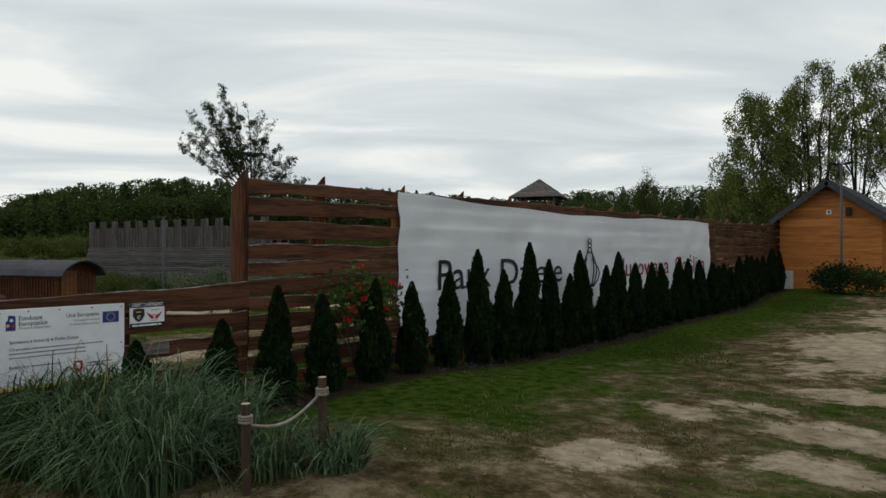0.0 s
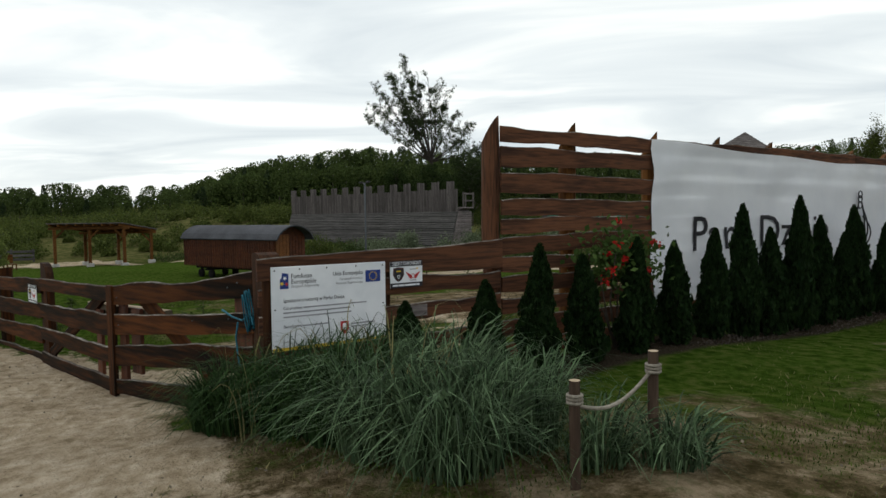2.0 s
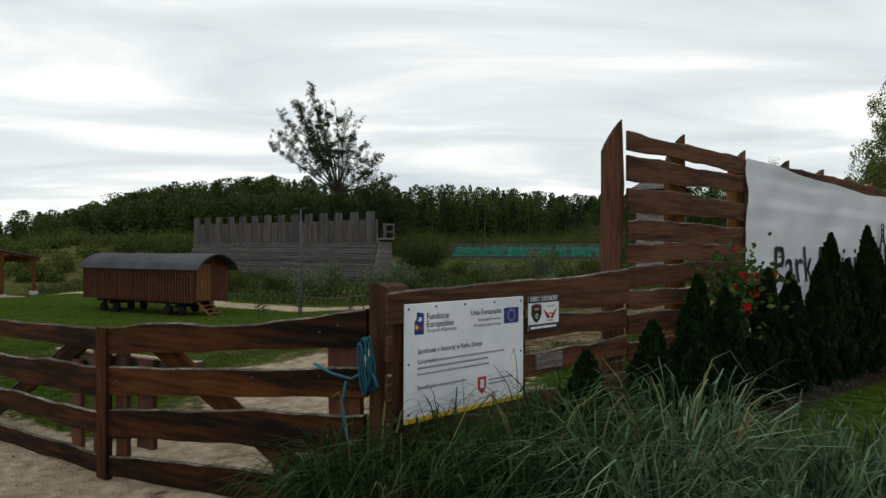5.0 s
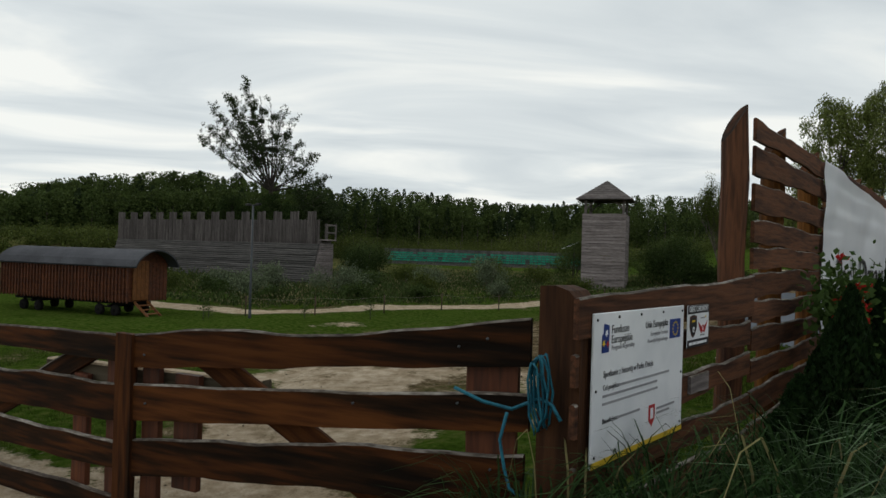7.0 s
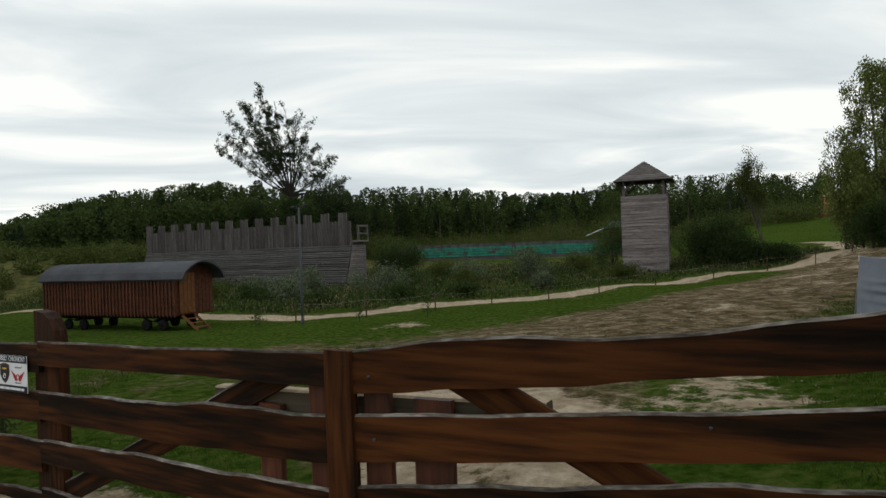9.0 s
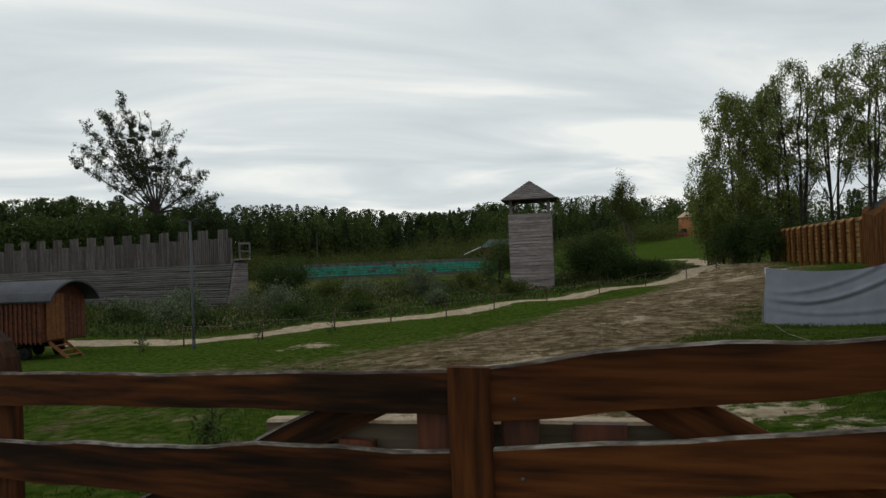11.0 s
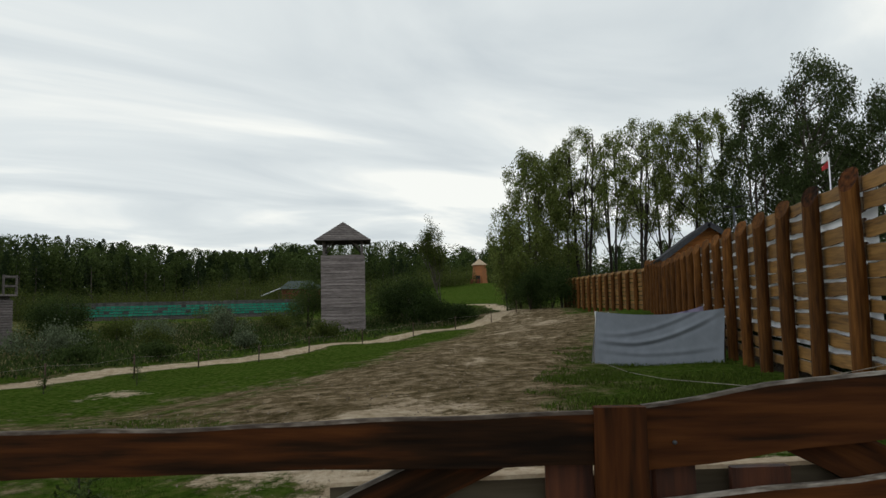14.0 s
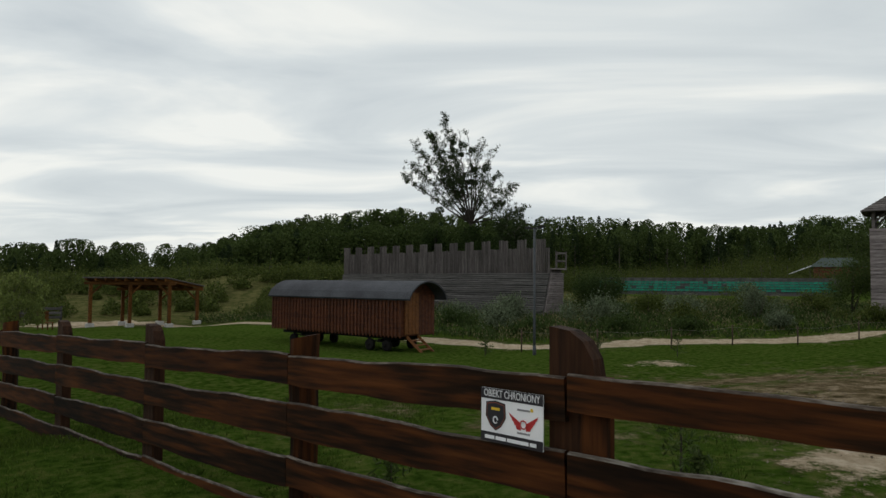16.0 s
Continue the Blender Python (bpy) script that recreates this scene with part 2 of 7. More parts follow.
L_PINE = leaves("spruce_needles", (0.020, 0.036, 0.015), (0.044, 0.064, 0.026), 0.12)
L_WOOD = leaves("woodland_leaves", (0.032, 0.054, 0.015), (0.082, 0.110, 0.032), 0.3)
L_SCRUB = leaves("scrub_leaves", (0.036, 0.056, 0.012), (0.10, 0.118, 0.030), 0.35)
L_BUSH = leaves("dark_bush_leaves", (0.014, 0.028, 0.008), (0.046, 0.068, 0.020), 0.35)
L_SILVER = leaves("silvery_leaves", (0.05, 0.07, 0.035), (0.17, 0.20, 0.125), 0.4)
L_DRY = leaves("dry_meadow", (0.09, 0.085, 0.038), (0.20, 0.175, 0.09), 0.4)
L_WEED = leaves("weed_leaves", (0.022, 0.042, 0.011), (0.066, 0.092, 0.028), 0.4)
L_WILLOW = leaves("willow_leaves", (0.075, 0.105, 0.024), (0.19, 0.22, 0.065), 0.35)
L_DUSK = leaves("dark_willow_leaves", (0.034, 0.052, 0.018), (0.078, 0.10, 0.04), 0.3)
L_TREE = leaves("poplar_leaves", (0.022, 0.035, 0.014), (0.05, 0.07, 0.026), 0.4)
L_MISTLE = leaves("mistletoe", (0.018, 0.032, 0.012), (0.035, 0.055, 0.018), 0.3)
L_THUJA = leaves("thuja_sprays", (0.006, 0.016, 0.006), (0.018, 0.036, 0.010), 0.5)
L_ROSE = leaves("rose_leaves", (0.03, 0.06, 0.015), (0.08, 0.13, 0.035), 0.35)
L_BLOSSOM = leaves("rose_petals", (0.40, 0.015, 0.015), (0.65, 0.04, 0.035), 0.25, 0.5)
L_OATDARK = leaves("dark_tussock_blades", (0.006, 0.020, 0.005), (0.045, 0.082, 0.028), 0.7, 0.6)
L_OAT = leaves("blue_grass", (0.010, 0.030, 0.011), (0.135, 0.195, 0.105), 0.8, 0.5)
L_LAWN = leaves("lawn_blades", (0.027, 0.050, 0.007), (0.084, 0.122, 0.020), 0.5)
L_STRAW = leaves("dry_blades", (0.12, 0.11, 0.045), (0.24, 0.21, 0.10), 0.4)
L_MULCH = surface("bark_bits", [(0.35, (0.018, 0.014, 0.011)), (0.65, (0.08, 0.065, 0.05))], (1, 1, 1), 20, 4, 0.9, 0.3, 3, 0.4, island=True)
L_PEBBLE = surface("mulch_bits", [(0.35, (0.08, 0.062, 0.045)), (0.65, (0.22, 0.18, 0.135))], (1, 1, 1), 20, 4, 0.9, 0.3, 3, 0.4, island=True)


def ground_material():
    m, n, l, b = material("meadow_and_sand", 1.0, 0, 0.0)
    tc = n.new("ShaderNodeTexCoord")

    def noise_at(scale, detail=6, rough=0.6):
        t = n.new("ShaderNodeTexNoise")
        t.inputs["Scale"].default_value, t.inputs["Detail"].default_value, t.inputs["Roughness"].default_value = scale, detail, rough
        l.new(tc.outputs["Object"], t.inputs["Vector"])
        return t

    n_big, n_mid, n_small, n_tiny = noise_at(0.35), noise_at(1.6), noise_at(7), noise_at(45, 4)
    n_torn = noise_at(0.75, 12, 0.80)

    def mask(attr, width, noisy, gain):
        a = n.new("ShaderNodeAttribute")
        a.attribute_name = attr
        s = n.new("ShaderNodeMath")
        s.operation = "MULTIPLY_ADD"
        l.new(noisy.outputs["Fac"], s.inputs[0])
        s.inputs[1].default_value = gain
        l.new(a.outputs["Fac"], s.inputs[2])
        r = n.new("ShaderNodeMapRange")
        r.inputs["From Min"].default_value = 0.5 + gain * 0.5 - width
        r.inputs["From Max"].default_value = 0.5 + gain * 0.5 + width
        l.new(s.outputs[0], r.inputs["Value"])
        return r

    def mix(fac, a, c):
        x = n.new("ShaderNodeMixRGB")
        if fac is not None:
            l.new(fac.outputs[0], x.inputs[0])
        l.new(a.outputs[0], x.inputs[1])
        l.new(c.outputs[0], x.inputs[2])
        return x

    green = ramp(n, [(0.34, (0.022, 0.044, 0.006)), (0.5, (0.044, 0.078, 0.011)), (0.64, (0.084, 0.102, 0.024))])
    l.new(n_small.outputs["Fac"], green.inputs[0])
    worn = ramp(n, [(0.38, (0.044, 0.036, 0.015)), (0.49, (0.125, 0.094, 0.052)), (0.60, (0.29, 0.225, 0.15))])
    sand = ramp(n, [(0.34, (0.20, 0.152, 0.095)), (0.47, (0.37, 0.292, 0.20)), (0.60, (0.56, 0.465, 0.35))])
    add = n.new("ShaderNodeMath")
    add.operation = "MULTIPLY_ADD"
    add.inputs[1].default_value = 0.6
    sc = n.new("ShaderNodeMath")
    sc.operation = "MULTIPLY"
    sc.inputs[1].default_value = 0.4
    l.new(n_small.outputs["Fac"], sc.inputs[0])
    l.new(sc.outputs[0], add.inputs[2])
    l.new(add.outputs[0], sand.inputs[0])
    n_churn = noise_at(2.6, 10, 0.8)
    l.new(n_churn.outputs["Fac"], worn.inputs[0])
    l.new(n_churn.outputs["Fac"], add.inputs[0])
    soil = ramp(n, [(0.35, (0.020, 0.016, 0.011)), (0.65, (0.060, 0.048, 0.034))])
    l.new(n_tiny.outputs["Fac"], soil.inputs[0])
    dry = ramp(n, [(0.35, (0.05, 0.06, 0.018)), (0.65, (0.13, 0.12, 0.048))])
    l.new(n_mid.outputs["Fac"], dry.inputs[0])
    c = mix(mask("meadow", 0.25, n_mid, 0.7), green, dry)
    c = mix(mask("worn", 0.12, n_torn, 1.9), c, worn)
    c = mix(mask("sand", 0.05, n_torn, 1.7), c, sand)
    c = mix(mask("mulch", 0.2, n_small, 0.6), c, soil)
    tint = n.new("ShaderNodeHueSaturation")
    mr = n.new("ShaderNodeMapRange")
    mr.inputs["To Min"].default_value, mr.inputs["To Max"].default_value = 0.65, 1.3
    l.new(n_big.outputs["Fac"], mr.inputs["Value"])
    l.new(mr.outputs[0], tint.inputs["Value"])
    l.new(c.outputs[0], tint.inputs["Color"])
    l.new(tint.outputs[0], b.inputs["Base Color"])
    h0 = n.new("ShaderNodeMath")
    h0.operation = "MULTIPLY_ADD"
    h0.inputs[1].default_value = 1.6
    n_rut = noise_at(3.2, 5, 0.55)
    l.new(n_rut.outputs["Fac"], h0.inputs[0])
    l.new(n_small.outputs["Fac"], h0.inputs[2])
    h = n.new("ShaderNodeMath")
    h.operation = "MULTIPLY_ADD"
    h.inputs[1].default_value = 0.5
    l.new(n_tiny.outputs["Fac"], h.inputs[0])
    l.new(h0.outputs[0], h.inputs[2])
    bp = n.new("ShaderNodeBump")
    bp.inputs["Strength"].default_value, bp.inputs["Distance"].default_value = 0.9, 0.12
    l.new(h.outputs[0], bp.inputs["Height"])
    l.new(bp.outputs[0], b.inputs["Normal"])
    return m


M_GROUND = ground_material()

# ---- building helpers ----
WHERE = {}


def mesh_of(name, verts, faces, mats, indices=None, smooth=False):
    me = bpy.data.meshes.new(name)
    me.from_pydata([tuple(v) for v in verts], [], [tuple(f) for f in faces])
    for m in mats:
        me.materials.append(m)
    if indices is not None:
        me.polygons.foreach_set("material_index", indices)
    if smooth:
        me.polygons.foreach_set("use_smooth", [True] * len(me.polygons))
    return me


def quads(name, verts, mat):
    """A mesh of loose four-cornered leaves from an array of corners."""
    n = len(verts) // 4
    me = bpy.data.meshes.new(name)
    me.vertices.add(4 * n)
    me.vertices.foreach_set("co", np.asarray(verts, dtype=np.float32).ravel())
    me.loops.add(4 * n)
    me.loops.foreach_set("vertex_index", np.arange(4 * n, dtype=np.int32))
    me.polygons.add(n)
    me.polygons.foreach_set("loop_start", np.arange(0, 4 * n, 4, dtype=np.int32))
    me.update(calc_edges=True)
    me.materials.append(mat)
    return me


def thing(name, at, label, category, group="", kind=""):
    ob = new(name)
    ob.matrix_basis = Matrix.Translation(at)
    WHERE[ob] = ob.matrix_basis.copy()
    ob.empty_display_size = 0.1
    return tagged(ob, label, category, group, kind)


def put(name, me, parent, m=None, label=""):
    """One mesh as a part of parent, at the world pose m."""
    ob = new(name, me)
    m = Matrix() if m is None else m
    ob.parent = parent
    ob.matrix_basis = WHERE[parent].inverted() @ m
    WHERE[ob] = m.copy()
    return tagged(ob, label)


def alone(name, me, m, label, category, group="", kind=""):
    ob = new(name, me)
    ob.matrix_basis = m
    WHERE[ob] = m.copy()
    return tagged(ob, label, category, group, kind)


def along(a, b):
    """Origin at a, local X towards b, local Z as near to up as it can be."""
    a, b = Vector(a), Vector(b)
    x = (b - a).normalized()
    up = Vector((0, 0, 1)) if abs(x.z) < 0.95 else Vector((0, 1, 0))
    y = up.cross(x).normalized()
    z = x.cross(y)
    return Matrix.Translation(a) @ Matrix((x, y, z)).transposed().to_4x4()


def board(length, top, bottom, thick, mats, n=12, seed=0, wave=0.012):
    """A sawn board along X with wavy upper and lower edges; top and bottom are heights or functions of x.
    mats: front, upper edge, back."""
    rnd = random.Random(seed)
    ph = [rnd.uniform(0, 6.28) for _ in range(6)]
    ft = top if callable(top) else (lambda x: top)
    fb = bottom if callable(bottom) else (lambda x: bottom)
    vs, fs, ix = [], [], []
    for i in range(n + 1):
        x = length * i / n
        a = wave * (math.sin(2.3 * x + ph[0]) + 0.6 * math.sin(5.9 * x + ph[1]) + 0.4 * math.sin(13 * x + ph[2]))
        c = wave * (math.sin(1.9 * x + ph[3]) + 0.6 * math.sin(6.7 * x + ph[4]) + 0.3 * math.sin(15 * x + ph[5]))
        zt, zb, h = ft(x) + a, fb(x) + c, thick / 2
        e = min(0.012, thick * 0.3)
        vs += [(x, -h, zb), (x, h, zb), (x, h, zt - e), (x, h - e * 0.7, zt), (x, -h + e * 0.7, zt), (x, -h, zt - e)]
        if i:
            p, q = 6 * (i - 1), 6 * i
            for k, mi in ((0, 0), (1, 2), (2, 1), (3, 1), (4, 1), (5, 0)):
                j = (k + 1) % 6
                fs.append((p + k, p + j, q + j, q + k))
                ix.append(mi)
    fs += [(5, 4, 3, 2, 1, 0), tuple(6 * n + k for k in range(6))]
    ix += [0, 0]
    me = mesh_of("board", vs, [f[::-1] for f in fs], mats, ix)
    return me


def block(sx, sy, sz, mats, bevel=0.006, centre=(0, 0, 0)):
    """A box with chamfered edges, its middle at centre."""
    bm = bmesh.new()
    bmesh.ops.create_cube(bm, size=1)
    bmesh.ops.scale(bm, vec=(sx, sy, sz), verts=bm.verts)
    if bevel:
        bmesh.ops.bevel(bm, geom=bm.edges, offset=min(bevel, 0.3 * min(sx, sy, sz)), segments=1, affect="EDGES")
    bmesh.ops.translate(bm, vec=centre, verts=bm.verts)
    me = bpy.data.meshes.new("block")
    bm.to_mesh(me)
    bm.free()
    for m in mats:
        me.materials.append(m)
    return me


def tube_data(points, radii, sides=8, close=True):
    """Rings round a line of points: vertices and faces."""
    pts = [Vector(p) for p in points]
    vs, fs = [], []
    ref = Vector((0.31, 0.17, 0.93))
    for i, p in enumerate(pts):
        d = (pts[min(i + 1, len(pts) - 1)] - pts[max(i - 1, 0)]).normalized()
        r = ref if abs(d.dot(ref)) < 0.9 else Vector((1, 0, 0))
        u = d.cross(r).normalized()
        w = d.cross(u)
        for k in range(sides):
            a = 2 * math.pi * k / sides
            vs.append(p + radii[i] * (math.cos(a) * u + math.sin(a) * w))
        if i:
            o = sides * (i - 1)
            for k in range(sides):
                j = (k + 1) % sides
                fs.append((o + k, o + j, o + sides + j, o + sides + k))
    if close:
        fs.append(tuple(range(sides))[::-1])
        fs.append(tuple(range(len(vs) - sides, len(vs))))
    return vs, fs


def tube(name, points, radii, mats, sides=8, smooth=True):
    if isinstance(radii, (int, float)):
        radii = [radii] * len(points)
    vs, fs = tube_data(points, radii, sides)
    return mesh_of(name, vs, fs, mats, smooth=smooth)


def post_log(height, radius, mats, seed=0, slant=0.18, sides=12):
    """An upright log along local X, cut at a slant at its head; mats: side, cut."""
    rnd = random.Random(seed)
    pts = [(height * k / 5 if k else 0, rnd.uniform(-0.01, 0.01), rnd.uniform(-0.01, 0.01)) for k in range(6)]
    vs, fs = tube_data(pts, [radius * rnd.uniform(0.93, 1.05) for _ in pts], sides)
    for k in range(len(vs) - sides, len(vs)):
        v = vs[k]
        f = min(1, max(0, ((v.y + v.z) / (1.414 * radius) + 1) / 2))
        v.x = height - slant * (1 - f) ** 1.25
    me = mesh_of("post", vs, fs, mats, [0] * (len(fs) - 1) + [1], smooth=False)
    return me


def lettering(words, size, mat, width=None, extrude=0.002, align="LEFT"):
    cu = bpy.data.curves.new("words", "FONT")
    cu.body, cu.size, cu.extrude, cu.align_x = words, size, extrude, align
    cu.resolution_u = 3
    tmp = bpy.data.objects.new("words", cu)
    me = bpy.data.meshes.new_from_object(tmp)
    bpy.data.objects.remove(tmp)
    if width:
        xs = [v.co.x for v in me.vertices]
        k = width / (max(xs) - min(xs))
        for v in me.vertices:
            v.co.x *= k
    me.materials.clear()
    me.materials.append(mat)
    return me


def leaf_cloud(centres, size, rng, flat=0.0, long=1.6):
    """Corners of one diamond-shaped leaf at each centre, turned at random; flat: how far they hang upright."""
    c = np.asarray(centres, dtype=float)
    n = len(c)
    s = np.broadcast_to(np.asarray(size, dtype=float), (n,))[:, None] * rng.uniform(0.6, 1.3, (n, 1))
    u = rng.normal(size=(n, 3))
    u[:, 2] += flat * np.sign(u[:, 2])
    u /= np.linalg.norm(u, axis=1, keepdims=True)
    v = rng.normal(size=(n, 3))
    v -= (v * u).sum(1, keepdims=True) * u
    v /= np.linalg.norm(v, axis=1, keepdims=True)
    a, b = u * s * long / 2, v * s / 2
    return np.stack([c - a, c + b * 0.9 - a * 0.1, c + a, c - b * 0.9 - a * 0.1], axis=1).reshape(-1, 3)


def blades(feet, heights, rng, lean=0.35, width=0.006):
    """Upright single blades: narrow four-cornered slips."""
    f = np.asarray(feet, dtype=float)
    n = len(f)
    h = np.asarray(heights, dtype=float)[:, None]
    a = rng.uniform(0, 6.283, n)
    side = np.stack([np.cos(a), np.sin(a), np.zeros(n)], 1) * width * rng.uniform(0.6, 1.4, (n, 1))
    b = rng.uniform(0, 6.283, n)
    tilt = np.stack([np.cos(b), np.sin(b), np.zeros(n)], 1) * lean * rng.uniform(0.1, 1, (n, 1))
    up = np.array([0, 0, 1.0])
    midp = f + h * (0.55 * up + 0.3 * tilt)
    tip = f + h * (up * 0.95 + tilt)
    return np.stack([f - side, f + side, midp + side * 0.9, tip], 1).reshape(-1, 3)


# ---- the lie of the land ----
NEAR = [(6.6, -4.3, 0.44), (4.5, -4.6, 0.36), (2.6, -5, 0.24), (0.5, -5.25, 0.1), (-1.5, -5.6, 0.03), (-3.3, -6, 0), (-2.7, -3.25, 0),
        (0.6, 0, 0.4), (0.6, 2, 0.43), (0.6, 5, 0.26), (0.6, 10, 0.27), (0.6, 14, 0.29), (0.6, 21, 0.6), (-5.6, -3.75, 0), (2.9, -1.9, 0.5),
        (3.0, -1.2, 0.58), (5, 3, 0.42), (5, 12, 0.4), (-9.9, -4.4, -0.1), (-14.2, -5.3, -0.32), (-2.75, 10, 0.04), (-1, 22, 0.5), (-1, 29, 0.9), (-4.5, 44, 0.9)]
FAR = [(-14.2, 7.7, -0.6), (-25, 7, -0.95), (-29, 6.5, -1.0), (-20, 14, -0.84), (-17.5, 22.5, -0.96), (-24, 11.5, -0.95), (-14.5, 29, -0.55), (-12, 34, -0.13), (-19.5, 36, -0.25), (-36, 25, -0.7), (-52, 6, -1.66), (-58, 2, -1.7), (-48, 14, -0.9),
       (-80, 25, 2.2), (-58, 45, 0.3), (-67, 68, 0.0), (-45, 84, 0.0), (-54, 70, -0.1), (-22, 112, 4.5), (30, 100, 4), (-95, -10, 0.5), (-12, 66, 1.2), (-120, 70, 4), (-60, 120, 4), (0, -40, 0.2), (40, 0, 0.5), (40, 40, 1.2)]
ANCHORS = np.array(NEAR + FAR)


def ground_z(x, y):
    x, y = np.asarray(x, dtype=float), np.asarray(y, dtype=float)
    d = (x[..., None] - ANCHORS[:, 0]) ** 2 + (y[..., None] - ANCHORS[:, 1]) ** 2 + 0.6
    w = d ** -1.5
    return (w * ANCHORS[:, 2]).sum(-1) / w.sum(-1)


def gz(x, y):
    return float(ground_z(np.array(x), np.array(y)))


def line_distance(x, y, line):
    best = np.full(np.shape(x), 1e9)
    for (ax, ay), (bx, by) in zip(line[:-1], line[1:]):
        dx, dy = bx - ax, by - ay
        t = np.clip(((x - ax) * dx + (y - ay) * dy) / (dx * dx + dy * dy), 0, 1)
        best = np.minimum(best, np.hypot(x - ax - t * dx, y - ay - t * dy))
    return best


def soft(d, inner, outer):
    return np.clip((outer - d) / (outer - inner), 0, 1)


FOOTPATH = [(-60, 5), (-40, 10), (-26, 10.9), (-21.5, 13), (-20.3, 19), (-18.7, 24), (-16, 28.3), (-12.6, 32.6), (-9.6, 40), (-9, 52), (-14, 64), (-26, 70)]
TRACK = [(-2.2, -3.4), (-4.2, -0.4), (-6.0, 3.5), (-6.4, 9), (-5.6, 17), (-5.4, 26), (-7.0, 38), (-8.4, 46)]
APRON = [(-9, -8.5), (-3.5, -4.6), (-0.6, -3.7), (0.8, -3.6), (2.3, -3.1), (3.2, -2.6)]
BARE = [(5.2, 9.0, 1.5, 3.6), (5.4, 4.3, 0.8, 0.7), (5.6, 2.4, 0.9, 0.7), (4.1, 0.4, 0.45, 0.5), (4.0, 2.35, 0.6, 0.35), (5.5, 1.1, 0.6, 0.5), (5.3, 14.5, 1.6, 3.4), (4.6, 3.0, 0.5, 0.3)]
YARD = [(5.4, 0.8), (5.2, 2.5), (5.0, 5), (4.7, 8.5), (4.9, 13), (5.2, 18), (6, 26)]


def land_masks(x, y):
    sand = np.maximum.reduce([
        soft(line_distance(x, y, FOOTPATH), 0.5, 1.25),
        0.14 * soft(line_distance(x, y, TRACK), 0.5, 2.2) * soft(-y, -25.0, -8.0) + 0.33 * soft(line_distance(x, y, TRACK), 0.9 + 0.2 * np.clip(y, 0, 5), 2.0 + 0.4 * np.clip(y, 0, 5)),
        0.6 * soft(line_distance(x, y, APRON), 0.4, 1.1) * soft(x, -0.6, 1.2) + 0.42 * soft(line_distance(x, y, APRON), 0.3, 1.2),
        1.0 * soft(np.hypot((x + 3.5) / 1.8, y + 5.2), 1.5, 3.0),
        0.66 * soft(line_distance(x, y, TRACK), 0.7, 1.7) * soft(y, 0.5, 4),
        0.22 * soft(line_distance(x, y, YARD), 0.8, 2.6), *[0.76 * soft(np.hypot((x - cx) / rx, (y - cy) / ry), 0.2, 2.1) for cx, cy, rx, ry in BARE],
        0.52 * soft(np.hypot((x + 14.6) / 1.3, (y - 9.5) / 1.5), 0.2, 2.0),
        0.62 * soft(np.hypot((x + 58) / 1.2, (y - 2) / 1.4), 2, 5.5), 0.6 * soft(np.hypot(x + 5.2, (y - 1.6) / 1.5), 1.0, 2.6), 0.44 * soft(np.hypot((x + 3.5) / 1.2, y - 0.5), 1.5, 3.5)])
    worn = np.maximum.reduce([0.82 * soft(line_distance(x, y, TRACK), 0.6 + 0.2 * np.clip(y, 0, 5), 2.0 + 0.75 * np.clip(y, 0, 5)), 0.60 * soft(line_distance(x, y, YARD), 1.8, 4.0), 0.55 * soft(np.hypot(x - 4.2, y + 1), 1.5, 3.5),
                              0.56 * soft(np.hypot((x + 9.5) / 1.3, (y - 6) / 1.7), 2, 5.5), 0.40 * soft(np.hypot((x + 9) / 1.2, (y - 3) / 1.0), 4, 9), 0.44 * soft(line_distance(x, y, FOOTPATH), 0.8, 4), 0.6 * soft(line_distance(x, y, APRON), 1, 3)])
    mulch = soft(np.abs(x - 0.55), 0.25, 0.6) * soft(np.abs(y - 10), 11, 12.5)
    meadow = np.clip((np.hypot(x + 3, y + 6) - 42) / 20, 0, 1) * 0.85
    lawn = soft(np.hypot((x + 34) / 1.3, y - 1), 12, 16)
    lawn = np.maximum(lawn, soft(np.hypot(x + 22, (y - 95) / 1.5), 22, 32))
    lawn = np.maximum(lawn, soft(np.hypot((x + 50) / 1.6, y - 66), 8, 13))
    return sand, worn, mulch, meadow * (1 - lawn)


def build_ground():
    u = np.linspace(-1, 1, 300)
    s = np.sign(u) * (0.045 * np.abs(u) + 0.955 * np.abs(u) ** 4.2) * 900
    gx, gy = np.meshgrid(s - 1.5, s + 0.5, indexing="ij")
    z = ground_z(gx, gy)
    for k, (f, a) in enumerate(((0.7, 0.035), (2.3, 0.018), (6.0, 0.008))):
        z += a * (np.sin(f * gx * 1.3 + k) * np.sin(f * gy * 0.9 + 2 * k) + 0.5 * np.sin(f * (gx + gy) * 1.7 + k))
    r = np.hypot(gx + 3, gy + 6)
    z += np.clip((r - 150) / 350, 0, 1) * 10
    sand, worn, mulch, meadow = land_masks(gx, gy)
    z -= 0.02 * sand
    n = len(u)
    idx = np.arange(n * n).reshape(n, n)
    faces = np.stack([idx[:-1, :-1], idx[1:, :-1], idx[1:, 1:], idx[:-1, 1:]], -1).reshape(-1, 4)
    me = mesh_of("ground", np.stack([gx, gy, z], -1).reshape(-1, 3).tolist(), faces.tolist(), [M_GROUND], smooth=True)
    for name, data in (("sand", sand), ("worn", worn), ("mulch", mulch), ("meadow", meadow)):
        at = me.attributes.new(name, "FLOAT", "POINT")
        at.data.foreach_set("value", data.ravel().astype(np.float32))
    alone("ground", me, Matrix(), "uneven lawn and sandy tracks round the fenced park", "ground", kind="structure")


build_ground()

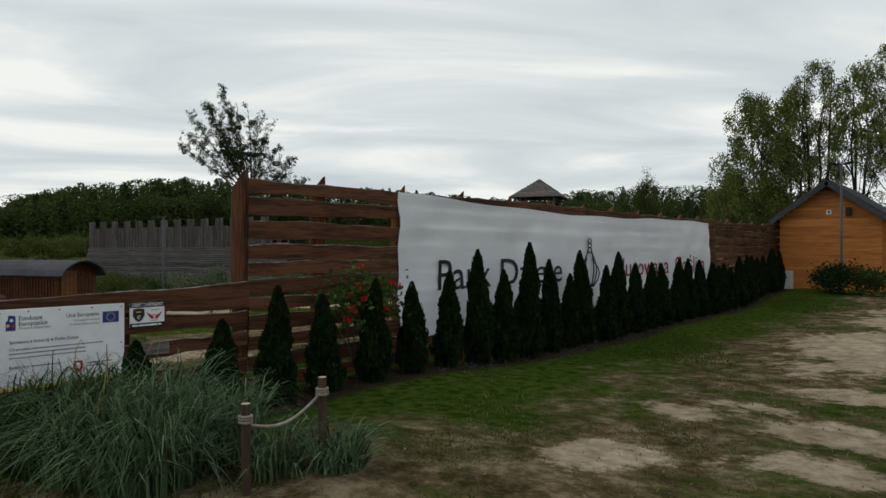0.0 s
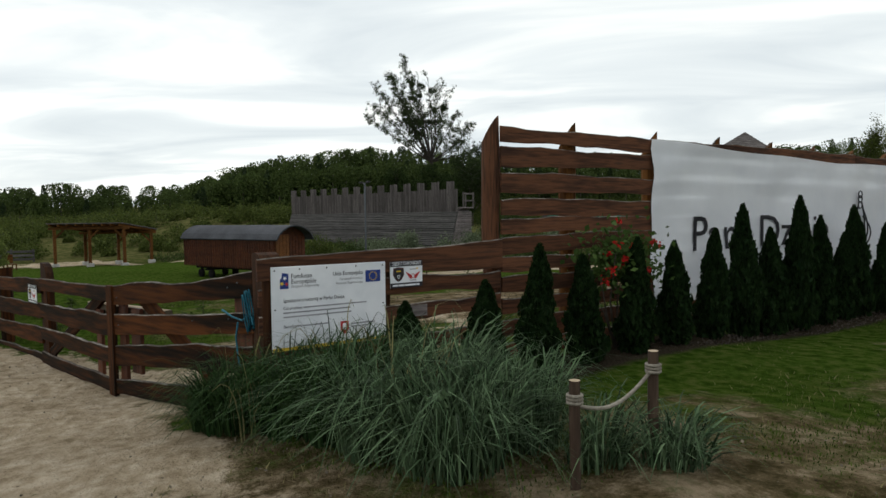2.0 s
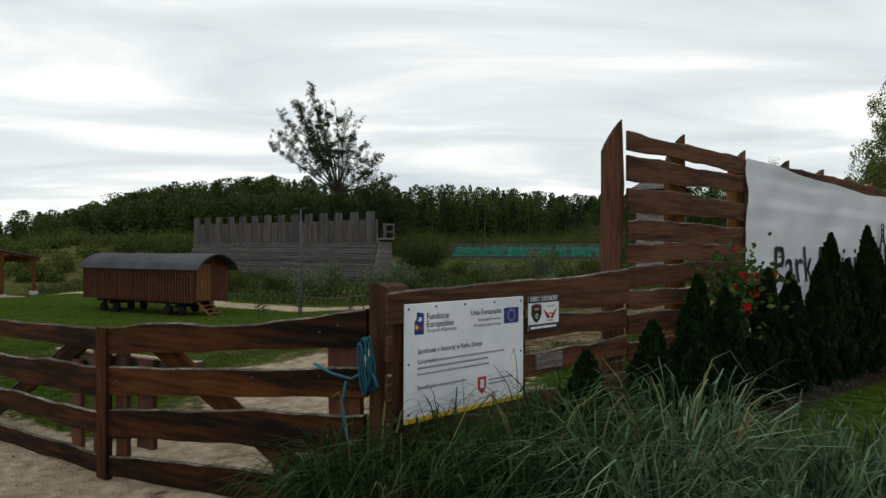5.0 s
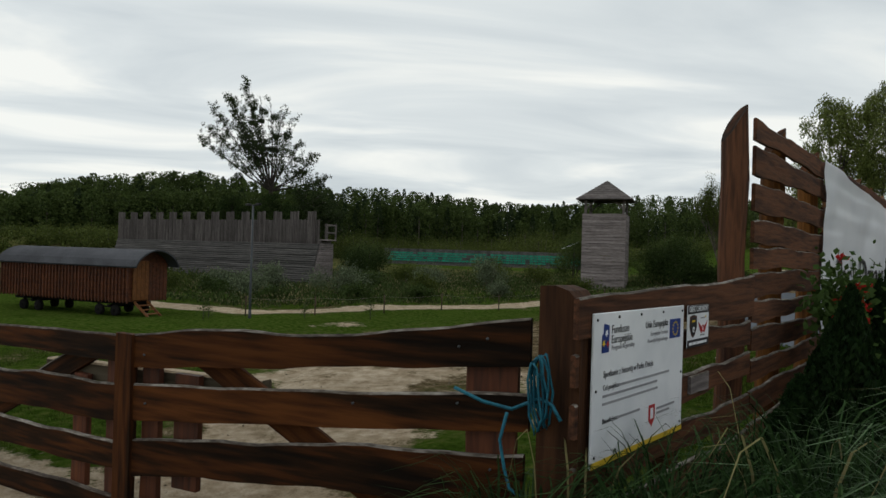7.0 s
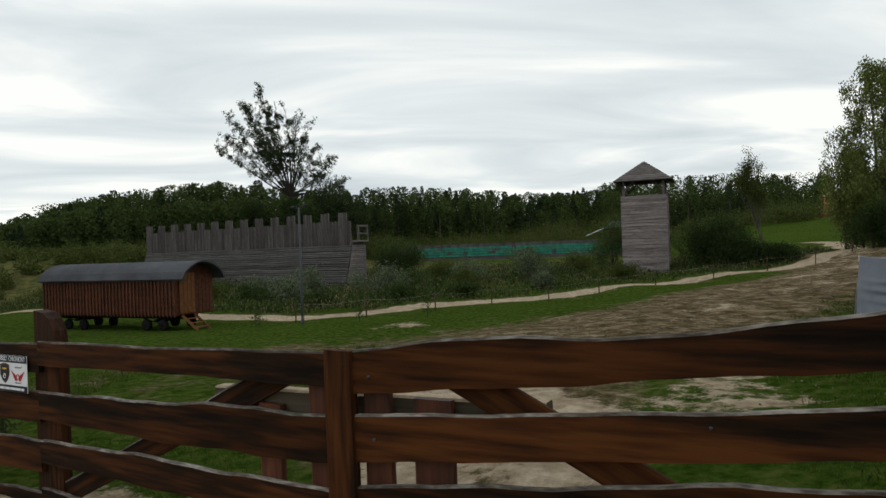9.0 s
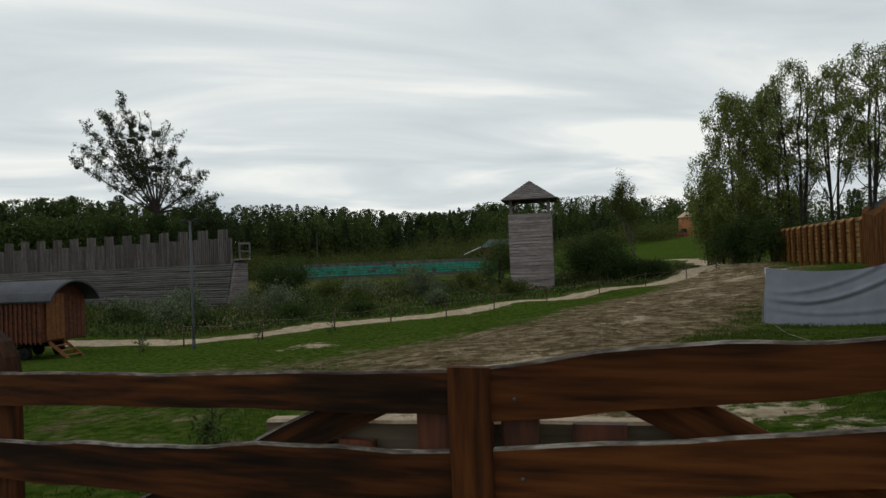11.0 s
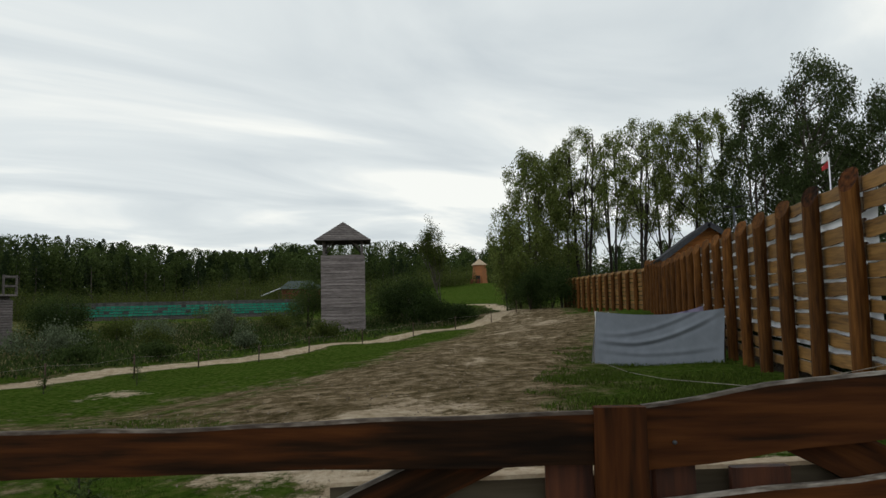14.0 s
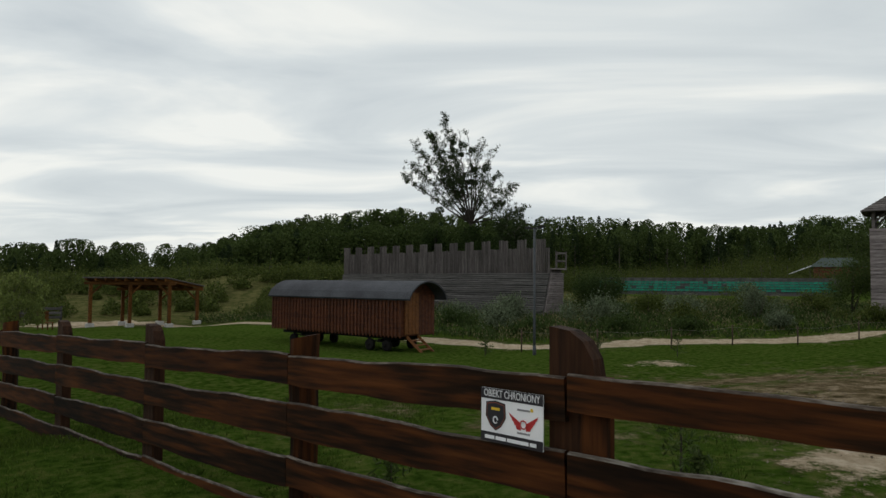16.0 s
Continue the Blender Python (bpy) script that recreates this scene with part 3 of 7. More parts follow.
# ---- tall board fence with its banner ----
WOOD = [M_TALL, M_EDGE, M_PINE]
GATEWOOD = [M_STAIN, M_EDGE, M_STAIN]
RAILWOOD = [M_STAIN, M_EDGEDARK, M_STAIN]
ROWS = [(2.86, 2.69), (2.63, 2.45), (2.38, 2.17), (2.11, 1.92), (1.90, 1.74), (1.71, 1.53), (1.50, 1.35), (1.30, 1.12), (1.06, 0.90), (0.84, 0.66), (0.60, 0.45)]


def tall_fence():
    f = thing("tall_fence", (0, 11, gz(0, 11)), "tall red-brown fence of wavy-edged boards on log posts", "fence")
    posts = [0.0, 1.13, 2.62, 3.98] + [5.34 + 1.36 * k for k in range(19)]
    for k, y in enumerate(posts):
        g = gz(-0.1, y) - 0.3
        top = 2.97 + 0.02 * math.sin(3.1 * k)
        rise = max(0, (y - 22) * 0.06)
        me = post_log(top + rise - g, 0.10 if k else 0.095, [M_LOG if k else M_TALL, M_LOG if k > 3 else M_STAIN], 40 + k, 0.3)
        put("post", me, f, along((-0.13, y, g), (-0.13 + 0.02 * math.sin(5 * k), y + 0.03 * math.sin(7 * k), 9)))
    k = 0
    y0 = 0.03
    while y0 < 29:
        y1 = min(posts, key=lambda p: abs(p - y0 - 2.55)) if y0 < 27 else 29.9
        for i, (t, b) in enumerate(ROWS):
            rise = max(0, (y0 - 20) * 0.05)
            if b + rise < gz(0, y0) - 0.05:
                continue
            k += 1
            d = random.Random(k).uniform(-0.02, 0.02)
            me = board(y1 - y0 - 0.012, t - b + d * 0.5, -d * 0.3, 0.028, WOOD, 14, 100 + k, 0.011)
            put("board", me, f, along((0.0, y0, b + rise), (0.0, y1, b + rise + d)))
        y0 = y1


tall_fence()


def far_fence():
    a, b = Vector((-0.1, 30.2, 0.85)), Vector((-4.6, 45.6, 0.85))
    f = thing("log_fence", a, "red-brown log palisade fence closing the park", "fence")
    n = 13
    for k in range(n + 1):
        p = a.lerp(b, k / n)
        g = gz(p.x, p.y) - 0.2
        put("post", post_log(p.z + 2.2 - g, 0.11, [M_LOG, M_PINE], 400 + k, 0.2), f, along((p.x - 0.14, p.y, g), (p.x - 0.14, p.y, 9)))
    for k in range(n):
        p, q = a.lerp(b, k / n), a.lerp(b, (k + 1) / n)
        for i in range(9):
            z = p.z + 0.1 + 0.235 * i
            put("board", board((q - p).length - 0.01, 0.2, 0, 0.028, WOOD, 4, 500 + 9 * k + i, 0.009), f, along((p.x, p.y, z), (q.x, q.y, z)))


far_fence()


def low_fence():
    f = thing("low_fence", (0, -1.3, gz(0, -1.3)), "low red-brown fence of wavy boards beside the gate", "fence")
    # gate post: square timber with a rounded head
    vs = [(0, 0), (0.215, 0), (0.215, 1.54), (0.195, 1.59), (0.15, 1.635), (0.08, 1.655), (0, 1.65)]
    n = len(vs)
    verts = [(x, -0.09, z) for x, z in vs] + [(x, 0.09, z) for x, z in vs]
    faces = [tuple(range(n)), tuple(range(2 * n - 1, n - 1, -1))] + [(k, n + k, n + (k + 1) % n, (k + 1) % n) for k in range(n)]
    me = mesh_of("gate_post", verts, faces, [M_POST])
    put("gate_post", me, f, Matrix.Translation((-0.262, -2.43, 0)), "thick red-brown post with a rounded head")
    put("post", block(1.55, 0.12, 0.10, [M_STAIN]), f, along((-0.09, -1.35, 0.75 + 0.05), (-0.09, -1.35, 3)) @ pose(0, 0, 0))
    put("board", board(2.58, lambda x: 1.60 + 0.05 * math.sin(1.1 * x) + 0.065 * max(0, x - 1.5) ** 2, lambda x: 1.42 + 0.02 * math.sin(2 * x), 0.03, [M_TALL, M_EDGE, M_TALL], 16, 7, 0.006), f, along((-0.05, -2.56, 0), (0.015, 0.02, 0)))
    for i, (t, b) in enumerate([(1.375, 1.21), (1.13, 0.97), (0.84, 0.68), (0.58, 0.40)]):
        put("board", board(2.55, t, b, 0.03, [M_TALL, M_EDGE, M_TALL], 14, 20 + i, 0.016), f, along((-0.065, -2.55, 0), (0.0, 0.0, 0.0)))
    put("short_board", board(0.3, 0.10, 0.0, 0.02, [M_GREYPALE, M_EDGE, M_GREYPALE], 5, 31, 0.004), f, along((-0.004, -1.22, 1.0), (0.004, -0.9, 1.0)), "short pale weathered offcut board")


low_fence()


def banner():
    b = thing("banner", (0.08, 9, gz(0, 9)), "large white fabric banner with black lettering on the fence", "banner")
    ny, nz = 120, 18
    vs, fs = [], []
    for i in range(ny + 1):
        u = i / ny
        y = 2.42 + 13.08 * u
        top = 2.84 - 0.10 * math.sin(math.pi * min(1, u * 1.25)) ** 1.3 - 0.06 * u + 0.012 * math.sin(30 * u)
        bot = 0.74 + 0.36 * u + 0.03 * math.sin(9 * u)
        for j in range(nz + 1):
            v = j / nz
            z = bot + (top - bot) * v
            x = 0.052 + 0.010 * math.sin(2.1 * y + 3.5 * z) * (1 - 0.5 * v) + 0.008 * math.sin(5.2 * y - 6 * z + 1) + 0.01 * noise.noise((y * 1.3, z * 2.5, 3)) * 2
            x += 0.03 * math.sin(math.pi * v) * math.sin(0.9 * y + 1.2) + 0.012 * max(0, math.sin(1.15 * (y - 2.35) + 3.6 * (2.85 - z))) ** 3 * v + 0.008 * math.sin(13 * z + 0.5 * y) * v
            if i == 0 or i == ny:
                y += 0.02 * math.sin(9 * z)
            vs.append((max(x, 0.03), y, z))
    for i in range(ny):
        for j in range(nz):
            a = i * (nz + 1) + j
            fs.append((a, a + nz + 1, a + nz + 2, a + 1))
    me = mesh_of("cloth", vs, fs, [M_BANNER], smooth=True)
    cloth = put("cloth", me, b)
    face = pose(0, 0, 0, 90, 0, 90)

    def text(words, size, y, z, width, mat, part_name):
        m = lettering(words, size, mat, width, 0.0015)
        # follow the cloth: shift each corner out by the cloth's bulge
        for v in m.vertices:
            yy, zz = y + v.co.x, z + v.co.y
            x = 0.010 * math.sin(2.1 * yy + 3.5 * zz) * 0.75 + 0.008 * math.sin(5.2 * yy - 6 * zz + 1) + 0.02 * noise.noise((yy * 1.3, zz * 2.5, 3))
            vv = (zz - 0.9) / 1.85
            x += 0.03 * math.sin(math.pi * vv) * math.sin(0.9 * yy + 1.2) + 0.012 * max(0, math.sin(1.15 * (yy - 2.35) + 3.6 * (2.85 - zz))) ** 3 * vv + 0.008 * math.sin(13 * zz + 0.5 * yy) * vv
            v.co.z += max(0.052 + x, 0.03) + 0.014
        put(part_name, m, cloth, Matrix.Translation((0, y, z)) @ face)

    text("Park", 0.66, 3.25, 1.43, 1.36, M_INK, "lettering")
    text("Dzieje", 0.66, 4.9, 1.43, 1.95, M_INK, "lettering")
    text("Murowana", 0.60, 9.25, 1.43, 3.1, M_CRIMSON, "lettering")
    text("Goślina", 0.60, 12.7, 1.43, 2.3, M_CRIMSON, "lettering")
    # winged emblem between the words, drawn in plain strokes
    for k, (r, h) in enumerate(((0.18, 0.80), (0.30, 0.70), (0.42, 0.55))):
        for s in (-1, 1):
            pts = [(0.12, 8.0 + s * r * math.sin(math.pi * (0.12 + 0.8 * q / 8)), 1.28 + h * q / 8) for q in range(9)]
            put("emblem_stroke", tube("stroke", pts, 0.013, [M_INK], 5), cloth)
    for k, z in enumerate((2.02, 2.12, 2.2)):
        pts = [(0.12, 8.0 + 0.07 * math.cos(q * 0.785), z + 0.06 * math.sin(q * 0.785)) for q in range(9)]
        put("emblem_stroke", tube("stroke", pts, 0.011, [M_INK], 5), cloth)


banner()


def info_sign():
    s = thing("info_sign", (0.03, -1.91, 0.83), "white printed information board fixed to the low fence", "sign")
    W, H = 1.08, 0.705
    base = Matrix.Translation((-0.026, -2.455, 0.83)) @ pose(0, 0, 0, 90, 0, 88.8) @ pose(0, 0, 0, 0, 0, -0.2)
    panel = put("panel", block(W, H, 0.012, [M_PANEL], 0.003, (W / 2, H / 2, 0.004)), s, base)
    zt = 0.0115

    def bar(x, y, w, h, mat, nm="printed_line"):
        put(nm, block(w, h, 0.002, [mat], 0, (x + w / 2, y + h / 2, zt)), panel, base)

    def words(t, size, x, y, w, mat):
        put("lettering", lettering(t, size, mat, w, 0.0006), panel, base @ Matrix.Translation((x, y, zt)))

    put("emblem", mesh_of("emblem", [(0.075, 0.52, zt), (0.15, 0.52, zt), (0.15, 0.645, zt), (0.095, 0.655, zt), (0.09, 0.61, zt), (0.075, 0.60, zt)], [(0, 1, 2, 3, 4, 5)], [M_BLUE]), panel, base)
    for cx, cy, mt in ((0.118, 0.61, M_PANEL), (0.092, 0.565, M_YELLOW), (0.133, 0.56, M_RED)):
        pts = [(cx + (0.021 if q % 2 else 0.009) * math.sin(q * math.pi / 5), cy + (0.021 if q % 2 else 0.009) * math.cos(q * math.pi / 5), zt + 0.002) for q in range(10)]
        put("star", mesh_of("star", pts, [tuple(range(10))[::-1]], [mt]), panel, base)
    words("Fundusze", 0.056, 0.172, 0.605, 0.185, M_INK)
    words("Europejskie", 0.056, 0.172, 0.558, 0.225, M_INK)
    words("Program Regionalny", 0.032, 0.175, 0.527, 0.25, M_GREYINK)
    words("Unia Europejska", 0.052, 0.555, 0.605, 0.29, M_INK)
    words("Europejski Fundusz", 0.030, 0.62, 0.563, 0.225, M_GREYINK)
    words("Rozwoju Regionalnego", 0.030, 0.585, 0.528, 0.26, M_GREYINK)
    bar(0.875, 0.53, 0.15, 0.105, M_BLUE, "flag")
    for q in range(12):
        a = q * math.pi / 6
        put("star", block(0.009, 0.009, 0.002, [M_YELLOW], 0, (0.95 + 0.036 * math.cos(a), 0.582 + 0.036 * math.sin(a), zt + 0.002)), panel, base)
    words("Spotkanie z historią w Parku Dzieje", 0.044, 0.10, 0.405, 0.56, M_INK)
    words("Cel projektu:", 0.036, 0.10, 0.345, 0.17, M_INK)
    rnd = random.Random(5)
    for i in range(3):
        bar(0.10 + (0.18 if i == 0 else 0), 0.348 - 0.036 * i, rnd.uniform(0.5, 0.66), 0.012, M_GREYINK)
    words("Beneficjent:", 0.036, 0.10, 0.19, 0.16, M_INK)
    bar(0.27, 0.193, 0.24, 0.012, M_GREYINK)
    pts = [(0.62, 0.20), (0.70, 0.20), (0.70, 0.125), (0.66, 0.085), (0.62, 0.125)]
    put("shield", mesh_of("shield", [(x, y, zt) for x, y in pts], [(4, 3, 2, 1, 0)], [M_RED]), panel, base)
    put("shield_figure", block(0.035, 0.055, 0.002, [M_PANEL], 0, (0.66, 0.155, zt + 0.001)), panel, base)
    bar(0.725, 0.165, 0.24, 0.012, M_GREYINK)
    bar(0.725, 0.14, 0.17, 0.012, M_GREYINK)
    bar(0.0, 0.0, W, 0.028, M_YELLOW, "yellow_strip")
    for x, y in [(0.03, 0.675), (0.25, 0.68), (0.5, 0.68), (0.78, 0.68), (1.05, 0.675), (0.03, 0.35), (1.05, 0.33), (0.03, 0.05), (1.05, 0.05)]:
        put("screw", tube("screw", [(x, y, zt - 0.004), (x, y, zt + 0.003)], 0.007, [M_DARK], 6), panel, base)


info_sign()


def guard_plate(m, W, H, label):
    s = thing("security_sign", m.translation, label, "sign", "security plates")
    z = 0.0055
    panel = put("panel", block(W, H, 0.005, [M_PANEL], 0.001, (W / 2, H / 2, 0.002)), s, m)

    def bar(x, y, w, h, mat, nm, up=0.0):
        put(nm, block(w * W, h * H, 0.001, [mat], 0, ((x + w / 2) * W, (y + h / 2) * H, z + up)), panel, m)

    bar(0, 0.8, 1, 0.2, M_INK, "black_strip")
    bar(0, 0, 1, 0.18, M_INK, "black_strip")
    put("lettering", lettering("OBIEKT CHRONIONY", 0.15 * H * 1.3, M_PANEL, 0.9 * W, 0.0005), panel, m @ Matrix.Translation((0.05 * W, 0.845 * H, z + 0.001)))
    for q, (x0, w0) in enumerate(((0.07, 0.16), (0.25, 0.17), (0.44, 0.34), (0.80, 0.10))):
        bar(x0, 0.055, w0, 0.065, M_PANEL, "printed_line", 0.001)
    for scale, mt, up in ((1.0, M_INK, 0.0006), (0.9, M_BRICKRED, 0.0012), (0.84, M_INK, 0.0018)):
        cx, cy = 0.25 * W, 0.5 * H
        pts = [(-0.16, 0.24), (0, 0.28), (0.16, 0.24), (0.17, -0.02), (0.09, -0.2), (0, -0.28), (-0.09, -0.2), (-0.17, -0.02)]
        put("shield", mesh_of("shield", [(cx + x * scale * W, cy + y * scale * H, z + up) for x, y in pts], [tuple(range(8))[::-1]], [mt]), panel, m)
    bar(0.18, 0.6, 0.14, 0.05, M_YELLOW, "printed_line", 0.0025)
    ring = [(0.25 * W + 0.035 * W * math.cos(q * 0.7), 0.42 * H + 0.06 * H * math.sin(q * 0.7), z + 0.003) for q in range(9)]
    put("curl", tube("curl", ring, 0.0035, [M_PANEL], 5), panel, m)
    for s2 in (-1, 1):
        for q in range(4):
            pts = [(0.70 + s2 * 0.04, 0.44 - 0.03 * q), (0.70 + s2 * (0.23 - 0.035 * q), 0.60 - 0.07 * q), (0.70 + s2 * (0.21 - 0.035 * q), 0.53 - 0.07 * q), (0.70 + s2 * 0.04, 0.40 - 0.03 * q)]
            order = (0, 1, 2, 3) if s2 < 0 else (3, 2, 1, 0)
            put("wing_feather", mesh_of("wing", [(x * W, y * H, z + 0.001) for x, y in pts], [order], [M_RED]), panel, m)
    ring = [(0.70 * W + 0.05 * W * math.cos(q * 0.7), 0.42 * H + 0.075 * H * math.sin(q * 0.7), z + 0.002) for q in range(10)]
    put("ring", tube("ring", ring, 0.003, [M_RED], 5), panel, m)
    bar(0.60, 0.66, 0.2, 0.035, M_GREYINK, "printed_line")
    bar(0.60, 0.24, 0.2, 0.035, M_GREYINK, "printed_line")
    dot = [((0.83 + 0.025 * math.cos(q * 0.785)) * W, (0.70 + 0.035 * math.sin(q * 0.785)) * H, z + 0.001) for q in range(8)]
    put("yellow_dot", mesh_of("dot", dot, [tuple(range(8))], [M_YELLOW]), panel, m)


guard_plate(Matrix.Translation((0.008, -1.325, 1.28)) @ pose(0, 0, 0, 90, 0, 88.8), 0.35, 0.245, "small white security plate with black strips beside the information board")

# ---- gate ----
GM, GR, GL = Vector((-2.80, -3.14, 0)), Vector((-0.30, -2.48, 0)), Vector((-5.56, -3.60, 0))


def gate_leaf_wide():
    g = thing("gate_leaf", GM, "red-brown gate leaf of four wavy boards with a diagonal brace", "gate", "gate leaves")
    L = (GR - GM).length
    m = along(GM, GR)
    rail_m = m @ Matrix.Translation((-0.022, 0, 0))

    def lerp(a, b):
        return lambda x: a + (b - a) * x / L

    put("rail", board(L, lambda x: 1.20 + 0.12 * x - 0.006 * x * x + 0.025 * math.sin(2.6 * x + 0.5), lerp(1.02, 1.25), 0.035, GATEWOOD, 24, 3, 0.009), g, rail_m, "wide board with a grey wavy upper edge")
    put("rail", board(L, lerp(0.90, 1.13), lerp(0.67, 0.96), 0.035, GATEWOOD, 18, 4, 0.006), g, rail_m)
    put("rail", board(L - 0.02, lerp(0.58, 0.84), lerp(0.34, 0.60), 0.035, GATEWOOD, 18, 5, 0.012), g, rail_m)
    put("rail", board(L - 0.05, lerp(0.20, 0.42), lerp(0.02, 0.22), 0.035, GATEWOOD, 14, 6, 0.008), g, rail_m)
    for x, w, z0, z1 in ((0.09, 0.15, 0.05, 1.14), (0.39, 0.20, 0.30, 1.0), (2.36, 0.27, 0.3, 1.36)):
        put("upright", board(z1 - z0, w / 2, -w / 2, 0.04, [M_WAGON, M_WAGON, M_WAGON], 8, int(100 * x), 0.004), g, m @ Matrix.Translation((x, 0.042, z0)) @ pose(0, 0, 0, 0, -90, 0))
    a, b = m @ Vector((0.42, 0.05, 1.18)), m @ Vector((2.25, 0.05, 0.22))
    put("brace", board((b - a).length, 0.085, -0.085, 0.04, [M_STAIN, M_STAIN, M_STAIN], 8, 9, 0.004), g, along(a, b))
    for x, z in ((2.2, 1.33), (2.35, 1.38), (2.2, 1.05), (2.38, 0.75), (0.08, 1.1), (0.1, 0.8), (1.6, 0.98)):
        put("bolt", tube("bolt", [m @ Vector((x, -0.028, z)), m @ Vector((x, -0.016, z))], 0.007, [M_STEEL], 6), g)


gate_leaf_wide()


def gate_leaf_narrow():
    g = thing("gate_leaf", GL, "red-brown gate leaf of four boards with an upright end post", "gate", "gate leaves")
    L = (GM - GL).length
    m = along(GL, GM)

    def lerp(a, b):
        return lambda x: a + (b - a) * x / L

    for i, (tl, tr, bl, br) in enumerate([(1.15, 1.205, 0.99, 1.035), (0.81, 0.89, 0.60, 0.645), (0.465, 0.53, 0.30, 0.345), (0.13, 0.17, -0.03, 0.02)]):
        put("rail", board(L - 0.16, lerp(tl, tr), lerp(bl, br), 0.035, RAILWOOD if i in (0, 3) else GATEWOOD, 20, 60 + i, (0.005, 0.012, 0.009, 0.008)[i]), g, m)
    put("end_post", board(1.22, 0.085, -0.085, 0.05, [M_STAIN, M_STAIN, M_STAIN], 8, 77, 0.003), g, m @ Matrix.Translation((L - 0.092, -0.014, 0.0)) @ pose(0, 0, 0, 0, -90, 0), "upright end board, stained dark red-brown")
    put("upright", board(1.0, 0.08, -0.08, 0.04, [M_WAGON, M_WAGON, M_WAGON], 8, 78, 0.004), g, m @ Matrix.Translation((L - 0.26, 0.042, 0.15)) @ pose(0, 0, 0, 0, -90, 0))
    put("upright", board(0.75, 0.08, -0.08, 0.04, [M_WAGON, M_WAGON, M_WAGON], 8, 79, 0.004), g, m @ Matrix.Translation((L - 0.62, 0.042, 0.15)) @ pose(0, 0, 0, 0, -90, 0))
    put("upright", board(1.15, 0.08, -0.08, 0.04, [M_STAIN, M_STAIN, M_STAIN], 8, 80, 0.004), g, m @ Matrix.Translation((0.12, 0.042, 0.0)) @ pose(0, 0, 0, 0, -90, 0))
    a, b = m @ Vector((0.22, 0.05, 0.12)), m @ Vector((L - 0.42, 0.05, 1.12))
    put("brace", board((b - a).length, 0.075, -0.075, 0.04, [M_STAIN, M_EDGE, M_STAIN], 8, 81, 0.004), g, along(a, b))


gate_leaf_narrow()

bar_a, bar_b = (-3.88, -3.22, 0.84), (-1.93, -2.80, 0.90)
alone("gate_bar", board(2.0, 0.115, 0.0, 0.085, [M_BAR, M_CUT, M_BAR], 10, 90, 0.004), along(bar_a, bar_b), "weathered grey timber bar laid across both gate leaves", "bar")


def blue_rope():
    r = thing("rope", (-0.2, -2.55, 0.5), "blue rope tied in loops round the gate post and gate", "rope")
    rnd = random.Random(3)
    for k in range(6):
        x, z0, z1 = -0.215 + 0.028 * rnd.uniform(-1, 1), 1.30 + 0.05 * rnd.uniform(-1, 1), 1.0 + 0.10 * rnd.uniform(-1, 1)
        pts = []
        for q in range(13):
            a = 2 * math.pi * q / 12
            pts.append((x + 0.035 * math.sin(a) + 0.01 * rnd.uniform(-1, 1), -2.57 - 0.02 * math.cos(a) + 0.008 * k - 0.03, (z0 + z1) / 2 + (z0 - z1) / 2 * math.cos(a)))
        put("loop", tube("loop", pts, 0.006, [M_ROPEBLUE], 6), r)
    put("tie", tube("tie", [(-0.64, -2.66, 1.14), (-0.5, -2.62, 1.09), (-0.36, -2.58, 1.07), (-0.22, -2.57, 1.14), (-0.15, -2.575, 1.12), (-0.10, -2.585, 1.06)], 0.009, [M_ROPEBLUE], 6), r)
    put("loose_end", tube("end", [(-0.36, -2.62, 1.06), (-0.39, -2.63, 0.93), (-0.36, -2.63, 0.80), (-0.33, -2.63, 0.72), (-0.27, -2.64, 0.70)], 0.008, [M_ROPEBLUE], 6), r)


blue_rope()

# ---- rail fence leading away from the gate ----
FD = Vector((-1, -0.19, 0)).normalized()
F0 = Vector((-5.58, -3.585, 0))


